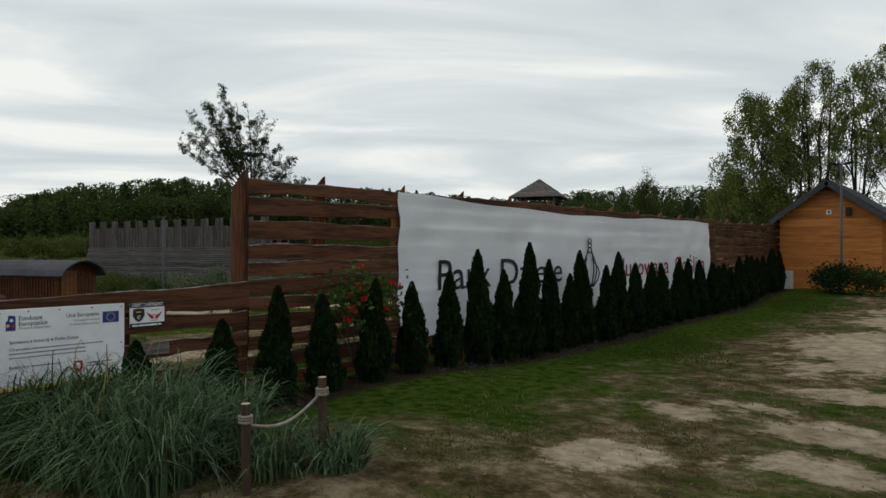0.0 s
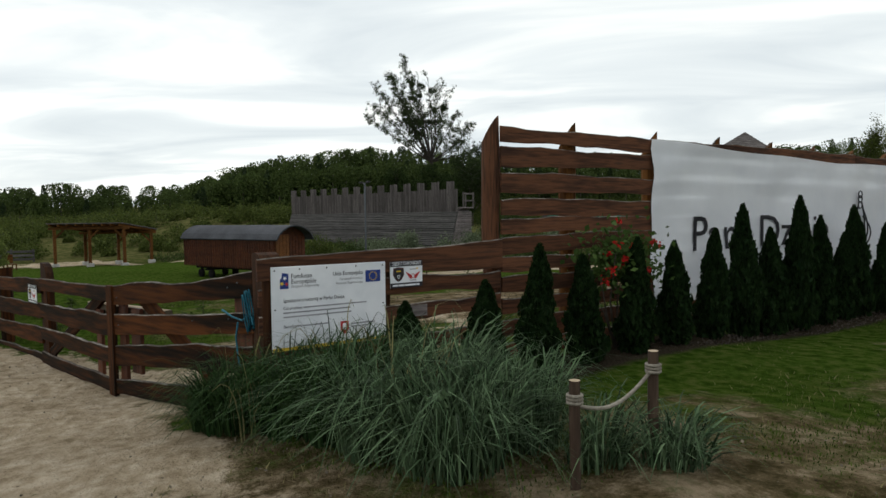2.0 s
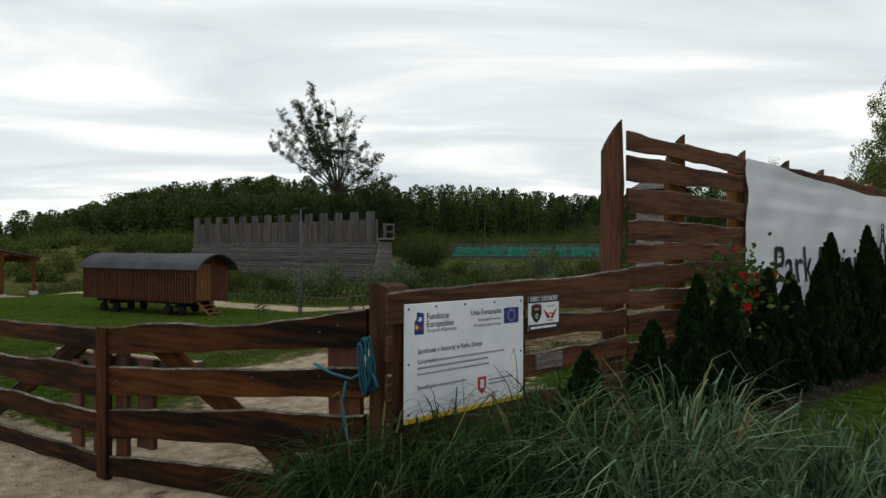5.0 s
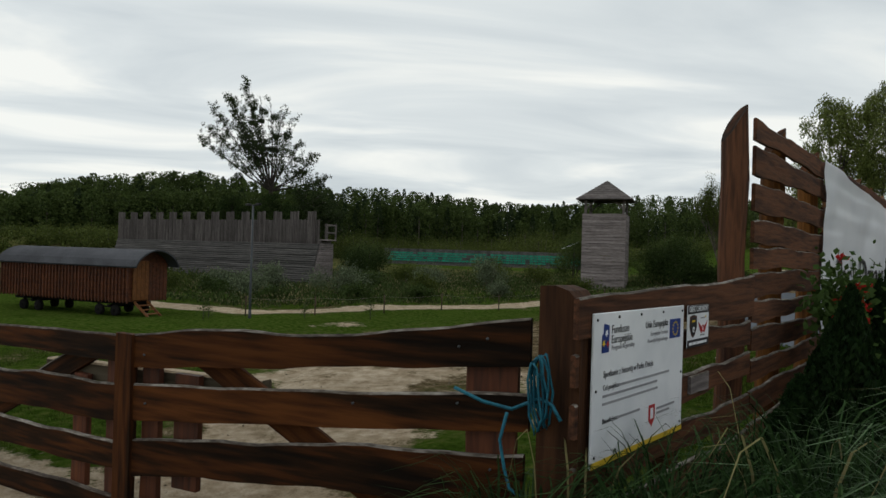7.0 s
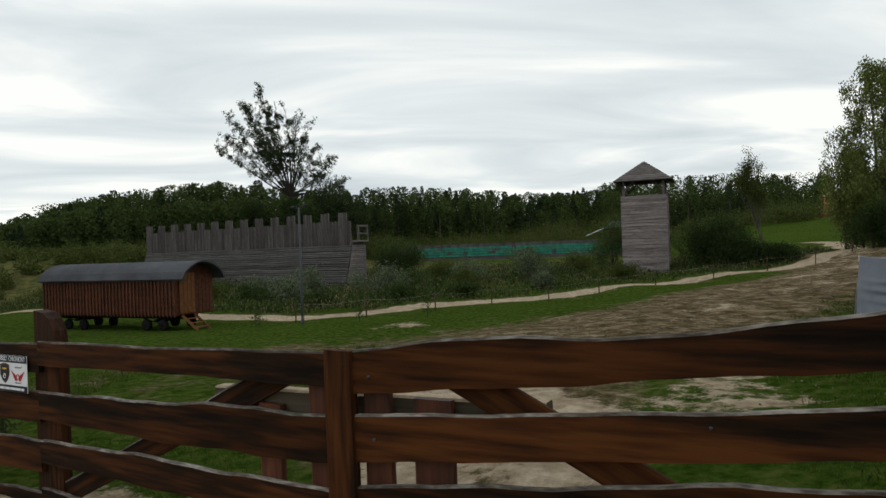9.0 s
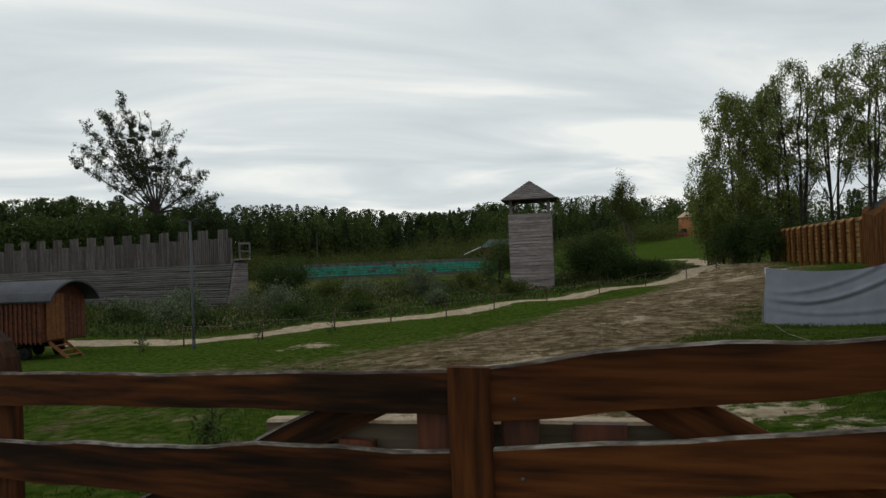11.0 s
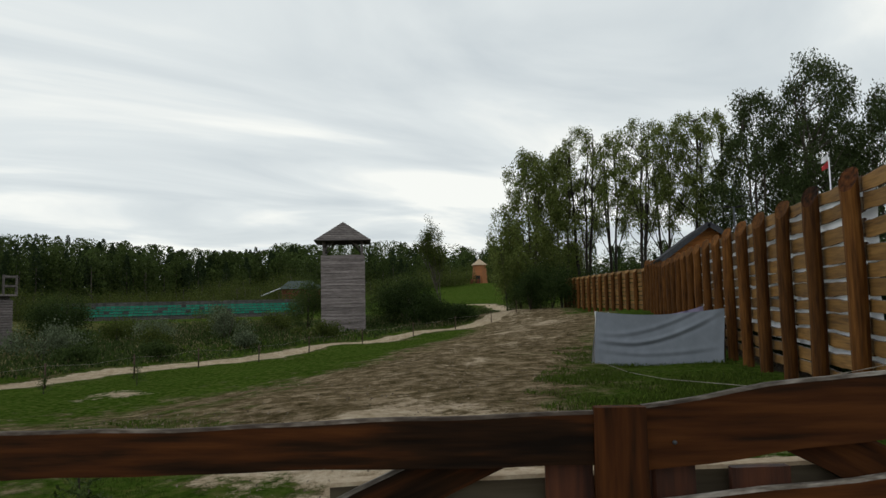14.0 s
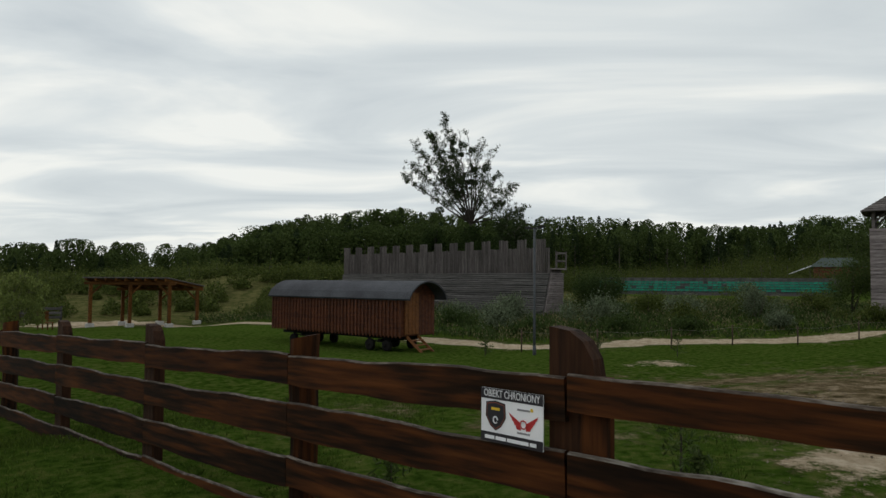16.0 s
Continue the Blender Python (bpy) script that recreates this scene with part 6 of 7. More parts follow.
def mistletoe_tree(x, y, fork, seed):
    """Long limbs fanning up from a high fork; short leafy twigs sit in tight bunches along their outer halves."""
    rnd, rng = random.Random(seed), np.random.default_rng(seed)
    g = gz(x, y)
    ob = thing("tree", (x, y, g), "tall sparse leaning tree carrying dark balls of mistletoe", "tree")
    east = Vector((0.609, 0.793, 0))
    deep = Vector((-0.793, 0.609, 0))
    top = Vector((x, y, fork))
    tubes = [([Vector((x, y, g - 0.2)), Vector((x + 0.1, y, (g + fork) / 2)), top], [0.42, 0.34, 0.28], 8)]
    bunches, heads = [], []
    # sideways reach, rise, depth, leafiness of each limb
    for u, h, w, full in ((-9.3, 6.7, 1.0, 1.0), (-7.6, 10.2, -1.5, 1.0), (-6.0, 13.0, 1.5, 1.0), (-3.4, 14.4, -0.5, 1.0), (-5.2, 11.2, -2.0, 1.0), (-8.4, 8.2, 0.5, 0.9), (-2.4, 10.4, 1.8, 0.8), (-4.6, 9.0, 2.6, 0.8), (-0.4, 12.4, 1.2, 0.25), (-1.6, 12.2, -2.2, 0.3),
                          (1.5, 11.0, 0.0, 0.7), (2.6, 9.0, -2.0, 0.8), (3.8, 7.2, 1.6, 1.1), (6.0, 5.0, -0.5, 1.1), (7.2, 2.0, 1.0, 1.0), (-2.6, 6.6, -2.6, 0.5), (4.6, 3.2, 2.4, 1.2), (0.6, 8.2, 2.5, 0.4)):
        end = top + (east * u + deep * w * 1.5 + Vector((0, 0, h))) * 1.14
        mid1 = top.lerp(end, 0.33) + Vector((0, 0, -0.03 * abs(u) * h / 6)) + Vector((rnd.uniform(-0.3, 0.3), rnd.uniform(-0.3, 0.3), 0))
        mid2 = top.lerp(end, 0.68) + Vector((rnd.uniform(-0.35, 0.35), rnd.uniform(-0.35, 0.35), -0.02 * abs(u)))
        line = [top, mid1, mid2, end]
        tubes.append((line, [0.17, 0.10, 0.055, 0.015], 6))
        n = int(2.4 * (end - top).length)
        for k in range(n):
            t = 0.25 + 0.75 * (k + rnd.random()) / n
            q = t * 3
            i = min(int(q), 2)
            p = line[i].lerp(line[i + 1], q - i)
            a = rnd.uniform(0, 6.28)
            ln = rnd.uniform(0.7, 2.9) * (1.35 - 0.75 * t)
            d = ((end - top).normalized() * 0.75 + east * math.cos(a) * 0.8 + deep * math.sin(a) * 0.8 + Vector((0, 0, 0.35))).normalized()
            tip = p + d * ln
            tubes.append(([p, p.lerp(tip, 0.5) + Vector((0, 0, 0.05)), tip], [0.03, 0.018, 0.006], 4))
            heads.append(p)
            if rnd.random() < full:
                for f in (0.4, 0.6, 0.8, 0.95, 1.08):
                    if rnd.random() < 0.6:
                        bunches.append(p + d * ln * f + Vector((rnd.gauss(0, 0.2), rnd.gauss(0, 0.2), rnd.gauss(0, 0.2))))
    vs, fs = [], []
    for pts, radii, sides in tubes:
        a, b = tube_data(pts, radii, sides, False)
        o = len(vs)
        vs += a
        fs += [tuple(o + q for q in t) for t in b]
    put("trunk", mesh_of("trunk", vs, fs, [M_BARKDARK], smooth=True), ob)
    c = np.repeat(np.array([tuple(p) for p in bunches]), 20, 0)
    c = c + np.clip(rng.normal(0, 1, c.shape), -1.8, 1.8) * 0.19
    put("crown", quads("crown", leaf_cloud(c, 0.15, rng, 0.3, 1.7), L_TREE), ob)
    # sideways place and height of each ball above the fork
    for u, h in ((-1.1, 10.3), (-2.4, 11.0), (-1.5, 9.0), (-3.1, 9.0), (1.9, 7.4), (0.2, 7.9), (-3.7, 6.2), (-2.0, 5.9), (-1.2, 6.0), (-0.5, 5.8), (0.4, 6.0), (3.7, 4.6), (-1.3, 1.9), (6.9, 0.8), (-2.0, 4.4), (-4.6, 1.6), (0.3, 10.5)):
        p = top + (east * (u + 0.1) + Vector((0, 0, h))) * 1.14
        near = min(heads, key=lambda q: (q - p).dot(east) ** 2 + (q.z - p.z) ** 2)
        p = p.lerp(near, 0.35) + deep * (near - p).dot(deep) * 0.65
        r = rnd.uniform(0.4, 0.7)
        v = rng.normal(0, 1, (260, 3))
        v = v / np.linalg.norm(v, axis=1, keepdims=True) * rng.uniform(0.1, 1, (260, 1)) ** 0.4 * r * [1.15, 1.15, 0.85] + np.array(p)
        put("mistletoe", quads("mistletoe", leaf_cloud(v, 0.16, rng), L_MISTLE), ob, None, "dark ball of mistletoe")


mistletoe_tree(-86.0, 59.4, 10.7, 21)
tree(-80.0, 63.0, 12.6, 22, "broad dark tree beside the fort", L_TREE, None, (8, 5, 3), 0.65, 0.03, 0.17, 26, 0.5, 0.5, 0.25)


# willows and birches beyond the fence


def willow(x, y, h, wide, low, lumps, size, seed, label, mat, stems=2, count=420, leaf=0.085, hang=0.35, group="trees beyond the fence", bark=None):
    """Slender stems that fork upwards, each limb ending in a hanging bunch of leaves."""
    rnd, rng = random.Random(seed), np.random.default_rng(seed)
    g = gz(x, y)
    ob = thing("tree", (x, y, g), label, "tree", group)
    tubes, lines = [], []
    for s in range(stems):
        a = rnd.uniform(0, 6.28)
        b0, t0 = (0.05, 0.12) if stems == 1 else (0.10 * wide, 0.45 * wide)
        pts = []
        for k in range(7):
            t = k / 6
            o = b0 + (t0 - b0) * t
            pts.append(Vector((x + o * math.cos(a) + rnd.uniform(-0.12, 0.12) * t * 2, y + o * math.sin(a) + rnd.uniform(-0.12, 0.12) * t * 2, g - 0.2 + 0.93 * h * t)))
        w = 0.010 * h * rnd.uniform(0.8, 1.1)
        tubes.append((pts, [w * (1 - 0.85 * k / 6) for k in range(7)], 7))
        lines.append(pts)
    out = []
    for k in range(lumps):
        t = low + (1 - low) * ((k + 0.5) / lumps) ** 0.9
        f = (t - low) / (1 - low)
        prof = max(0.25, 1 - abs((f - 0.45) / 0.62) ** 2.2)
        a = 2.39996 * k + rnd.uniform(-0.5, 0.5)
        rad = wide * prof * math.sqrt(rnd.uniform(0.15, 1))
        z = g + h * t - size * 0.6 * f
        c = Vector((x + rad * math.cos(a), y + rad * math.sin(a), z))
        ln = min(lines, key=lambda q: min((p - c).length for p in q))
        zq = max(g + 0.16 * h, z - 0.7 * rad - 0.9)
        q = min(ln, key=lambda p: abs(p.z - zq))
        m = q.lerp(c, 0.5) + Vector((0, 0, -0.12 * rad))
        tubes.append(([q, m, c + Vector((0, 0, 0.3 * size))], [0.0035 * h * (1 - 0.5 * f), 0.002 * h, 0.006], 5))
        s = size * rnd.uniform(0.7, 1.25) * (1 - 0.3 * f)
        sub = rng.normal(0, 1, (7, 3))
        sub = sub / np.linalg.norm(sub, axis=1, keepdims=True) * rng.uniform(0.25, 0.85, (7, 1)) * s * [1, 1, 0.75]
        for e in sub[:4]:
            tubes.append(([c - Vector((0, 0, 0.2 * s)), c + Vector(e) * 0.6, c + Vector(e) * 1.2], [0.018, 0.011, 0.004], 4))
        n = int(count * (s / size) ** 2)
        v = rng.normal(0, 1, (n, 3))
        v = v / np.linalg.norm(v, axis=1, keepdims=True) * rng.uniform(0, 1, (n, 1)) ** 0.45 * s * 0.52
        p = np.array(c) + sub[rng.integers(0, 7, n)] + v
        p[:, 2] -= np.minimum(rng.exponential(hang, n), 2.4 * hang)
        p[:, 2] = np.maximum(p[:, 2], g + 0.3)
        out.append(p)
    vs, fs = [], []
    for pts, radii, sides in tubes:
        a, b = tube_data(pts, radii, sides, False)
        o = len(vs)
        vs += a
        fs += [tuple(o + q for q in t) for t in b]
    put("trunk", mesh_of("trunk", vs, fs, [bark or M_BARK], smooth=True), ob)
    put("crown", quads("crown", leaf_cloud(np.concatenate(out), leaf, rng, 0.7, 2.2), mat), ob)


for k, (x, y, h) in enumerate([(-82.0, 56.3, 10.0), (-79.5, 57.5, 8.6), (-80.0, 59.5, 8.0), (-86.5, 53.0, 9.4)]):
    willow(x, y, h, 2.6, 0.1, 44, 1.1, 140 + k, "dense dark tree at the foot of the tall open tree", L_BUSH, 2, 420, 0.14, 0.2, "dark trees behind the fort", M_BARKDARK)
BUSHY, AIRY, DENSE = "bushy yellow-green willow with hanging leaves", "airy birch-like tree with dark slender stems", "large dense dark green willow"
for k, (x, y, h, wide, low, lumps, st) in enumerate([(-7.3, 48.0, 13.0, 2.5, 0.10, 60, 3), (-9.2, 48.5, 7.6, 1.6, 0.30, 24, 2), (-5.0, 49.5, 13.6, 2.2, 0.16, 46, 2)]):
    willow(x, y, h, wide, low, lumps, 1.10, 60 + k, BUSHY, L_WILLOW, st, 620, 0.09, 0.45)
for k, (x, y, h, wide, lumps, st) in enumerate([(-3.2, 48.5, 14.7, 2.3, 34, 3), (-1.0, 49.5, 14.2, 2.1, 26, 3), (0.9, 48, 14.9, 2.2, 30, 3), (2.8, 49.5, 15.2, 2.2, 30, 2), (4.7, 48.5, 15.4, 2.3, 36, 3), (6.4, 47.5, 15.4, 2.2, 36, 2)]):
    willow(x, y, h, wide * 1.2, 0.42, int(lumps * 1.15), 0.95, 70 + k, AIRY, L_WILLOW, st, 420, 0.08, 0.22, bark=M_BARKDARK)
for k, (x, y, h, wide) in enumerate([(9.0, 45, 16.2, 3.0), (12.4, 43, 17.4, 3.4), (16.2, 42, 15.0, 3.4), (20.5, 39, 14.6, 3.5), (25, 36, 14.2, 3.6), (14, 50, 15, 3.4)]):
    willow(x, y, h, wide, 0.10, 62, 1.45, 80 + k, DENSE, L_DUSK, 3, 760, 0.095, 0.35)
tree(-14.2, 48.1, 8.2, 95, "narrow upright young poplar", L_SCRUB, None, (9, 4, 2), 0.16, 0.18, 0.065, 26, 0.20, 0.62, 0.09)
willow(-44.5, -3.2, 3.3, 1.5, 0.12, 26, 0.7, 96, "bushy bright green young tree beyond the rail fence", L_WILLOW, 2, 420, 0.07, 0.1, "")

for k, (x, y, r, h, mt) in enumerate([(-14.4, 40.3, 1.9, 3.0, L_BUSH), (-15.8, 41.5, 1.8, 3.4, L_BUSH), (-12.2, 41.7, 1.2, 1.2, L_BUSH), (-17.3, 42.5, 1.7, 3.3, L_WOOD), (-13.4, 39.7, 1.2, 1.5, L_BUSH), (-22.6, 39.5, 1.6, 3.6, L_WOOD), (-7.2, 44.2, 1.1, 2.8, L_BUSH),
                                      (-8.2, 47.6, 1.3, 2.6, L_WOOD), (-5.6, 43.8, 1.4, 3.4, L_BUSH), (-6.6, 46.5, 1.5, 3.6, L_WOOD), (1.5, 47, 2.0, 3.5, L_BUSH), (5.5, 46, 2.0, 3.5, L_BUSH), (-2.5, 47, 2.0, 3.2, L_BUSH), (-33.8, 29, 1.3, 3.4, L_BUSH), (-38, 33, 1.6, 3.0, L_WOOD)]):
    bush("bush", x, y, r, h, 7000, mt, 200 + k, "dark green bush in the rough growth", 0.075, 0.3, "dark bushes")
for k, (x, y, r, h, mt) in enumerate([(-31, 30.5, 1.2, 1.7, L_SCRUB), (-29, 16, 1.0, 1.5, L_SILVER), (-26.5, 20, 1.1, 1.7, L_SILVER), (-34, 14, 1.2, 1.7, L_SCRUB), (-27, 28, 1.2, 1.6, L_SILVER), (-31.5, 19.5, 0.9, 1.6, L_SILVER), (-24.5, 25, 0.8, 1.3, L_SCRUB), (-23.4, 30, 0.9, 2.0, L_SILVER),
                                      (-22, 33.5, 0.8, 1.5, L_SCRUB), (-28, 23.5, 0.8, 1.1, L_WEED), (-23.5, 18.5, 0.8, 0.9, L_WEED), (-22.2, 22, 0.7, 0.9, L_WEED), (-20.6, 27, 0.8, 1.0, L_SILVER), (-35, 18, 0.9, 1.3, L_SILVER), (-38.5, 15.5, 1.0, 1.4, L_WEED), (-30, 26, 1.0, 1.2, L_WEED),
                                      (-18.2, 31.5, 0.8, 0.9, L_SCRUB), (-25.5, 33, 1.0, 1.4, L_SCRUB), (-33, 34, 1.1, 1.5, L_SCRUB), (-29, 38, 1.3, 1.7, L_SCRUB), (-25.8, 15.5, 0.7, 0.8, L_WEED), (-32, 16, 0.8, 0.9, L_WEED), (-47, 17, 1.2, 1.6, L_SCRUB), (-52, 14, 1.4, 1.5, L_SCRUB), (-57, 16, 1.5, 1.9, L_SCRUB), (-49, 11.5, 1.0, 1.1, L_SCRUB)]):
    bush("wild_shrub", x, y, r, h, 2600, mt, 240 + k, "silvery-leaved wild shrub among the weeds" if mt is L_SILVER else "loose green wild shrub among the weeds", 0.07, 0.5, "wild shrubs")


def small_pine(x, y, h, seed):
    rng = np.random.default_rng(seed)
    g = gz(x, y)
    ob = thing("pine_seedling", (x, y, g), "small young pine seedling in the grass", "shrub", "pine seedlings")
    put("stem", tube("stem", [(x, y, g - 0.03), (x + 0.01, y, g + h)], [0.012, 0.004], [M_BARK], 6), ob)
    c = []
    for k in range(11):
        z = h * (0.15 + 0.08 * k)
        a = 2.4 * k
        ln = 0.55 * h * (1 - 0.75 * k / 11)
        for q in range(26):
            t = q / 26
            c.append((x + math.cos(a) * ln * t, y + math.sin(a) * ln * t, g + z + 0.2 * ln * t))
    c = np.array(c) + rng.normal(0, 0.022, (len(c), 3))
    put("needles", quads("needles", leaf_cloud(c, 0.022, rng, 0, 3.2), L_WOOD), ob)


for k, (x, y, h) in enumerate([(-7.74, -3.2, 0.45), (-6.75, -1.05, 0.62), (-6.3, -1.5, 0.35), (-10.8, -2.6, 0.4), (-20.2, 8.0, 0.7), (-21.0, 8.7, 0.6), (-15.9, 12.0, 0.6), (-17.6, 10.4, 0.5)]):
    small_pine(x, y, h, 300 + k)


# ---- woods, scrub and grass ----


def polar(phi, r):
    a = np.radians(phi)
    return -3 + r * np.cos(a), -6 + r * np.sin(a)


def woods(name, phis, radii, heights, kinds, mat, label, seed, leaf, per):
    rng = np.random.default_rng(seed)
    x, y = polar(phis, radii)
    z = ground_z(x, y) + np.clip((radii - 150) / 350, 0, 1) * 10
    out, tv, tf = [], [], []
    for k in range(len(x)):
        h = heights[k]
        n = per
        t = rng.uniform(0, 1, n)
        if kinds[k] == 2:
            v = rng.normal(0, 1, (n, 3))
            v = v / np.linalg.norm(v, axis=1, keepdims=True) * rng.uniform(0.45, 1, (n, 1))
            lob = 1 + 0.2 * np.sin(3 * np.arctan2(v[:, 1], v[:, 0]) + k)
            c = np.stack([v[:, 0] * h * 0.85 * lob, v[:, 1] * h * 0.85 * lob, np.abs(v[:, 2]) * h * lob * 0.95], 1)
        elif kinds[k]:
            w = h * 0.17 * (1 - t) ** 0.75 * (1 + 0.18 * np.sin(31 * t + k)) + 0.12
            zz = h * (0.10 + 0.90 * t)
            ang = rng.uniform(0, 6.283, n)
            rr = w * np.sqrt(rng.uniform(0.2, 1, n))
            c = np.stack([rr * np.cos(ang), rr * np.sin(ang), zz], 1)
        else:
            w = (0.42 + 0.2 * math.sin(7.3 * k)) * h * np.sqrt(np.clip((t + 0.06) * (1.0 - t) ** (0.9 + 0.4 * math.sin(3.1 * k)), 0, 1)) + 0.1
            ang = rng.uniform(0, 6.283, n)
            lob = 1 + 0.22 * np.sin(3 * ang + 11 * t + k) + 0.15 * np.sin(5 * ang - 23 * t)
            rr = w * lob * np.sqrt(rng.uniform(0.25, 1, n))
            c = np.stack([rr * np.cos(ang), rr * np.sin(ang), h * (0.08 + 0.92 * t)], 1)
        out.append(leaf_cloud(c + [x[k], y[k], z[k]], leaf, rng, 0.2, 1.3))
        o = len(tv)
        b = 0.012 * h
        for zz, s in ((z[k] - 0.5, b), (z[k] + 0.7 * h, b * 0.4)):
            tv += [(x[k] - s, y[k] - s, zz), (x[k] + s, y[k] - s, zz), (x[k] + s, y[k] + s, zz), (x[k] - s, y[k] + s, zz)]
        tf += [tuple(o + q for q in f) for f in ((0, 1, 5, 4), (1, 2, 6, 5), (2, 3, 7, 6), (3, 0, 4, 7))]
    w = thing(name, (float(x.mean()), float(y.mean()), float(z.mean())), label, "trees", kind="stuff")
    put("crowns", quads("crowns", np.concatenate(out), mat), w)
    put("trunks", mesh_of("trunks", tv, tf, [M_BARK]), w)


rng_w = np.random.default_rng(77)


# bearing and rise of the treetops along the far edge of the meadow
TREETOPS = [(60, 0.085), (99, 0.085), (104, 0.092), (107, 0.096), (111, 0.098), (115, 0.093), (120, 0.087), (123, 0.088), (126, 0.096), (130.6, 0.104), (135, 0.104), (138, 0.103), (143, 0.110), (148.6, 0.118), (155.6, 0.103), (160.6, 0.081), (163.5, 0.058), (170, 0.057), (173, 0.060), (177, 0.050), (200, 0.05)]


def stretch(p0, p1, count, r0, r1, h0, h1):
    return rng_w.uniform(p0, p1, count), rng_w.uniform(r0, r1, count), rng_w.uniform(h0, h1, count)


def belt(p0, p1, count, r0, r1, conifer):
    """Trees of a belt whose rear rows reach the treetop line and whose front rows stand a little lower."""
    ph, ra = rng_w.uniform(p0, p1, count), rng_w.uniform(r0, r1, count)
    x, y = polar(ph, ra)
    tops = np.interp(ph, [t[0] for t in TREETOPS], [t[1] for t in TREETOPS]) * ra
    base = ground_z(x, y) + np.clip((ra - 150) / 350, 0, 1) * 10
    depth = (ra - r0) / (r1 - r0)
    share = np.where(depth > 0.45, rng_w.uniform(0.88, 1.05, count), rng_w.uniform(0.6, 0.9, count))
    return ph, ra, np.maximum(2.5, (tops - base) * share), rng_w.uniform(size=count) < conifer


belts = [belt(138, 163, 250, 112, 140, 0.18), belt(161, 184, 150, 150, 185, 0.15), belt(114, 139, 240, 132, 160, 0.4), belt(96, 116, 240, 165, 205, 0.25), belt(60, 96, 150, 165, 205, 0.3), belt(184, 200, 40, 150, 185, 0.3)]
ph, ra, he, kind_mask = (np.concatenate([s[i] for s in belts]) for i in range(4))
woods("pine_woods", ph[kind_mask], ra[kind_mask], he[kind_mask], np.ones(kind_mask.sum()), L_PINE, "dark pine wood along the far edge of the meadow", 1, 0.30, 760)
woods("leafy_woods", ph[~kind_mask], ra[~kind_mask], he[~kind_mask], np.zeros((~kind_mask).sum()), L_WOOD, "dark leafy wood along the far edge of the meadow", 2, 0.33, 900)
b = [stretch(100, 140, 190, 108, 135, 1.6, 4.2), stretch(112, 140, 150, 112, 131, 2.4, 5.2), stretch(138, 164, 90, 98, 112, 1.6, 3.6), stretch(140, 178, 150, 72, 108, 0.9, 2.4), stretch(60, 100, 80, 120, 165, 2, 6), stretch(164, 184, 60, 95, 145, 1.6, 3.6), stretch(150, 184, 150, 62, 100, 0.6, 1.7)]
ph, ra, he = (np.concatenate([s[i] for s in b]) for i in range(3))
woods("scrub", ph, ra, he, np.full(len(ph), 2), L_SCRUB, "belt of green scrub in front of the woods", 3, 0.17, 520)


def weeds():
    rng = np.random.default_rng(9)
    n = 260000
    x, y = rng.uniform(-58, -9, n), rng.uniform(9, 58, n)
    d = line_distance(x, y, FOOTPATH)
    side = np.interp(x, [-60, -40, -26, -21.5, -20.3, -18.7, -16, -12.6, -9.6], [5, 10, 10.9, 13, 19, 24, 28.3, 32.6, 40])
    beyond = (y > side + 1.0) & (d > 1.3)
    patch = 0.5 + 0.5 * np.sin(0.35 * x + 1.3 * np.sin(0.21 * y)) * np.sin(0.31 * y + 0.8)
    keep = beyond & (rng.uniform(size=n) < 0.25 + 0.6 * patch) & (np.hypot(x + 3, y + 6) < 60)
    x, y, patch = x[keep], y[keep], patch[keep]
    h = (0.16 + 0.8 * patch ** 1.5) * rng.uniform(0.3, 1.2, len(x)) * (0.7 + 0.5 * np.sin(1.7 * x + 1.1 * y) * np.sin(0.9 * y - 1.4 * x))
    c = np.stack([x, y, ground_z(x, y) + h * rng.uniform(0.2, 1.0, len(x))], 1)
    pick = rng.uniform(size=len(x)) < 0.62 + 0.3 * np.sin(0.6 * x) * np.sin(0.5 * y + 1)
    for m, lab, msk, nm in ((L_WEED, "tall green weeds between the footpath and the fort", pick, "weeds"), (L_DRY, "dry yellow stalks among the weeds", ~pick, "dry_stalks")):
        alone(nm, quads(nm, leaf_cloud(c[msk], 0.095 if m is L_WEED else 0.06, rng, 1.6, 2.2), m), Matrix(), lab, "weeds", kind="stuff")


weeds()


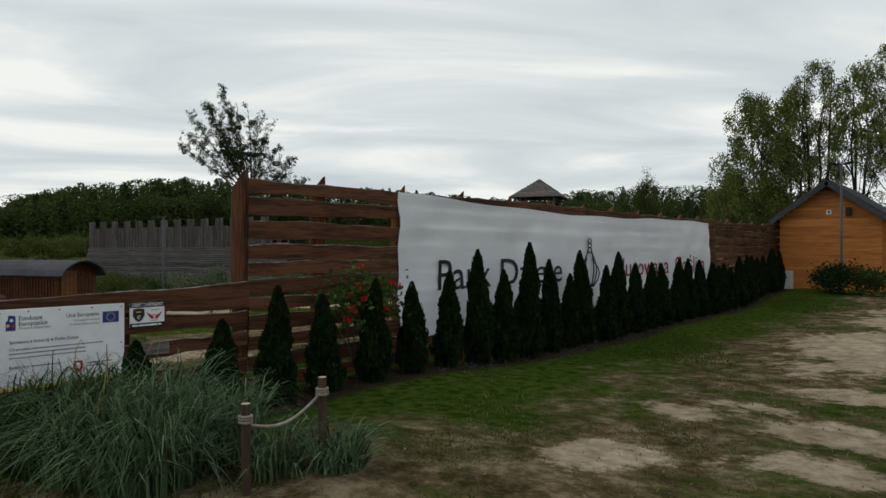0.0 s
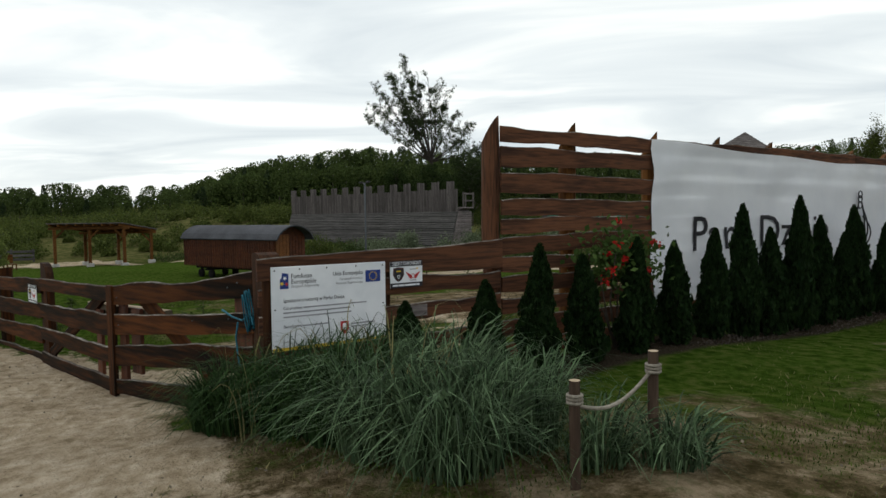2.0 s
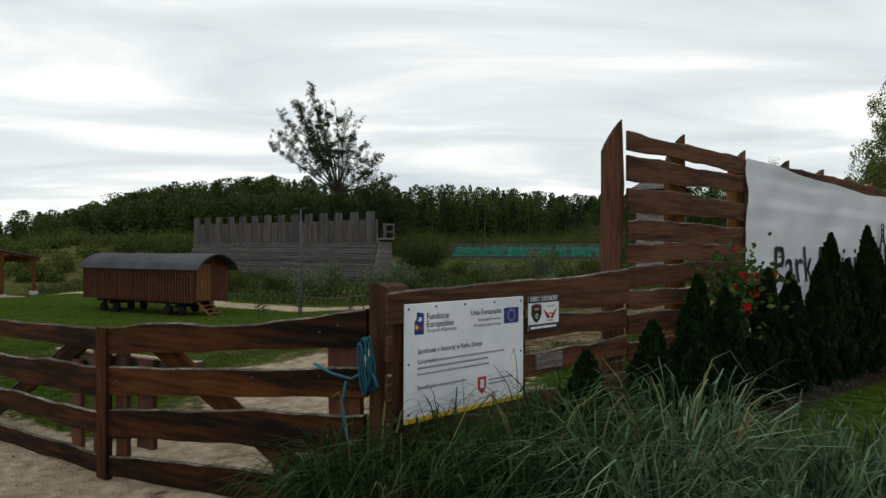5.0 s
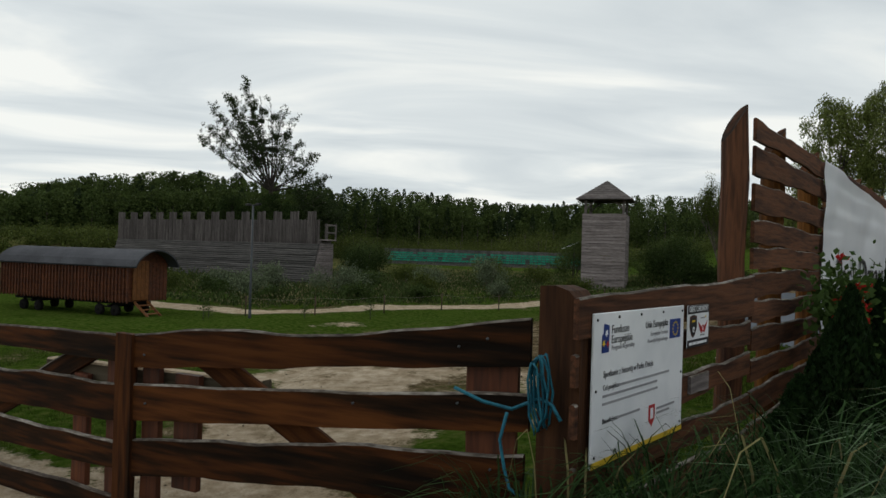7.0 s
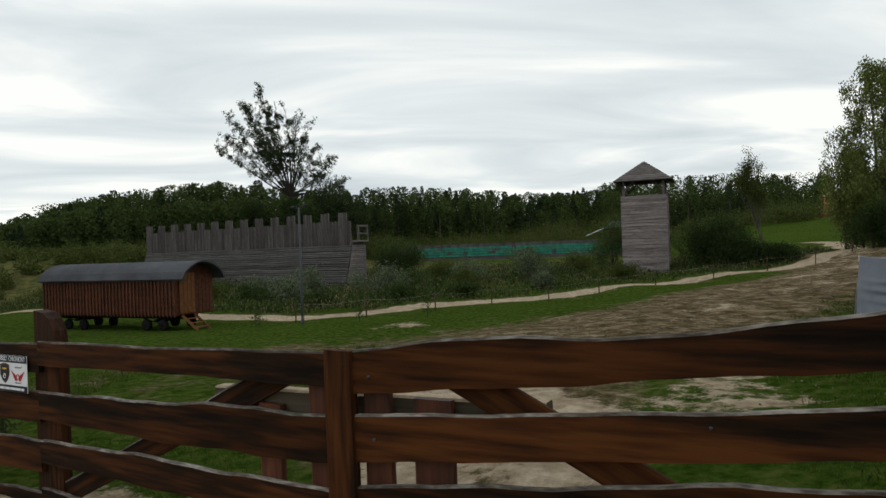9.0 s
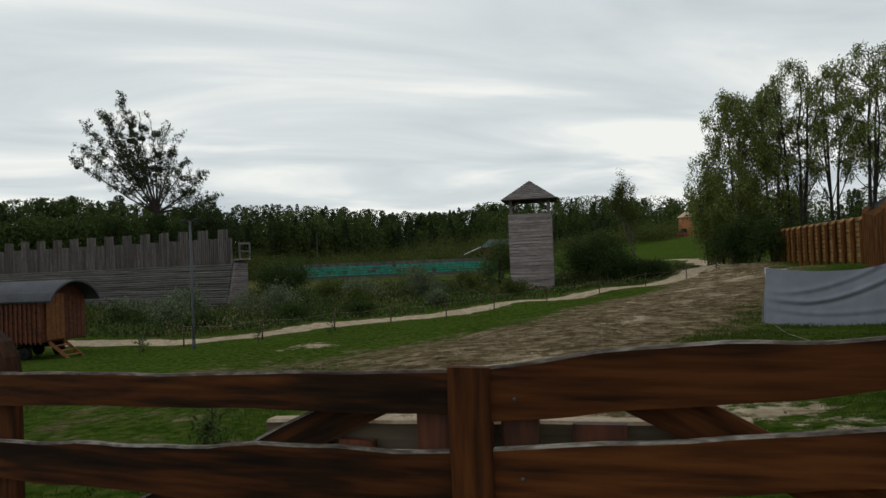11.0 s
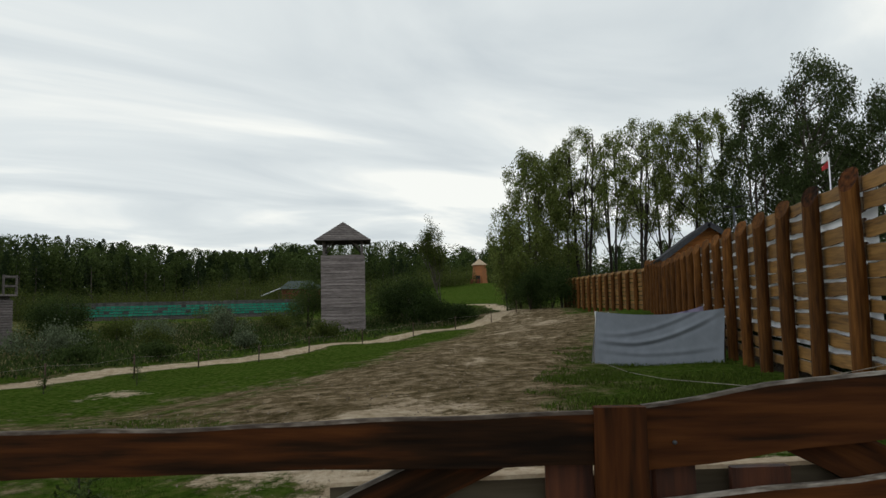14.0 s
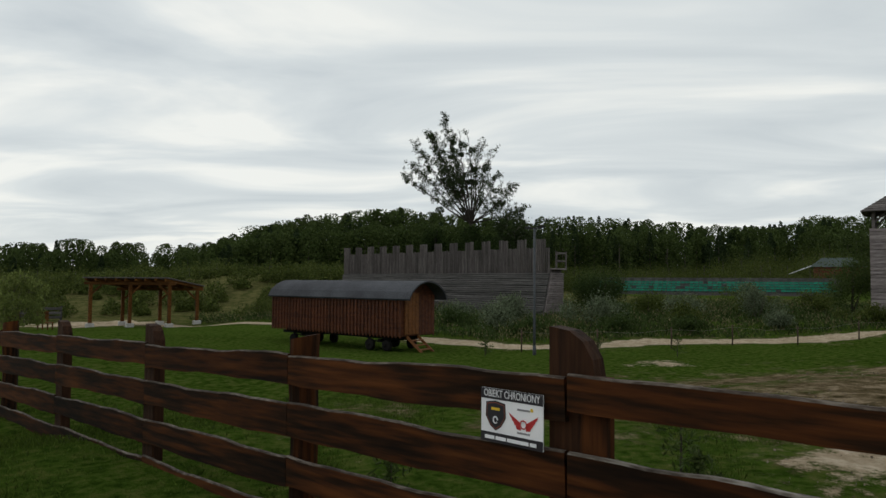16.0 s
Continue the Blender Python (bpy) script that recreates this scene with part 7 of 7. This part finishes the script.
def lawn(name, x0, x1, y0, y1, count, hgt, seed, label, mat, edge=0.45, width=0.004):
    rng = np.random.default_rng(seed)
    x, y = rng.uniform(x0, x1, count), rng.uniform(y0, y1, count)
    sand, worn, mulch, meadow = land_masks(x, y)
    nz = 0.5 + 0.5 * np.sin(2.3 * x + 1.7 * np.sin(1.9 * y)) * np.sin(2.7 * y + 1.1 * np.sin(1.3 * x))
    keep = (sand * 1.2 + worn * 0.45 + 0.5 * (nz - 0.5) < edge) & (mulch < 0.4)
    x, y = x[keep], y[keep]
    h = hgt * rng.uniform(0.35, 1.15, len(x)) * (0.6 + 0.8 * nz[keep])
    f = np.stack([x, y, ground_z(x, y) - 0.02], 1)
    alone(name, quads(name, blades(f, h, rng, 0.7, width), mat), Matrix(), label, "grass", kind="stuff")


lawn("grass", -13, 0, -3.2, 3.5, 60000, 0.05, 31, "short lawn grass inside the gate", L_LAWN)
lawn("grass", -16, -4.5, -7.5, -3.0, 50000, 0.06, 32, "lawn grass along the rail fence", L_LAWN)
lawn("grass", -1.2, 6.5, -4.3, 6, 75000, 0.030, 33, "short patchy grass outside the fence", L_LAWN, 0.62)
lawn("grass", 0.9, 5, 6, 20, 40000, 0.045, 34, "short grass strip beside the thuja row", L_LAWN, 0.62, 0.006)
lawn("grass", -4, -0.2, 2, 14, 30000, 0.08, 35, "grass at the foot of the fence inside", L_LAWN, 0.6, 0.006)
lawn("dry_grass", -0.5, 6.5, -3.6, 5, 5000, 0.05, 36, "sparse dry grass stalks on the sandy ground", L_STRAW, 0.9, 0.0022)


def mulch_bits():
    rng = np.random.default_rng(14)
    n = 5000
    x, y = rng.uniform(0.2, 1.0, n), rng.uniform(-1.5, 20, n)
    c = np.stack([x, y, ground_z(x, y) + 0.015], 1)
    alone("bark_mulch", quads("mulch", leaf_cloud(c, 0.022, rng, 0, 1.6), L_MULCH), Matrix(), "bark mulch strip under the thuja row", "mulch", kind="stuff")


mulch_bits()


def clods(name, x0, x1, y0, y1, n, size, seed, label):
    rng = np.random.default_rng(seed)
    x, y = rng.uniform(x0, x1, n), rng.uniform(y0, y1, n)
    sand, worn, _, _ = land_masks(x, y)
    keep = (sand > 0.3) | (worn > 0.5)
    c = np.stack([x, y, ground_z(x, y)], 1)[keep]
    alone(name, quads(name, leaf_cloud(c, size, rng, 0, 1.2), L_PEBBLE), Matrix(), label, "debris", kind="stuff")


clods("leaf_litter", -9, 6, -7, 4, 2600, 0.022, 15, "small clods and litter scattered over the sand")
clods("clods", -11, -2, 2, 20, 3200, 0.03, 16, "brown clods of churned soil on the track")
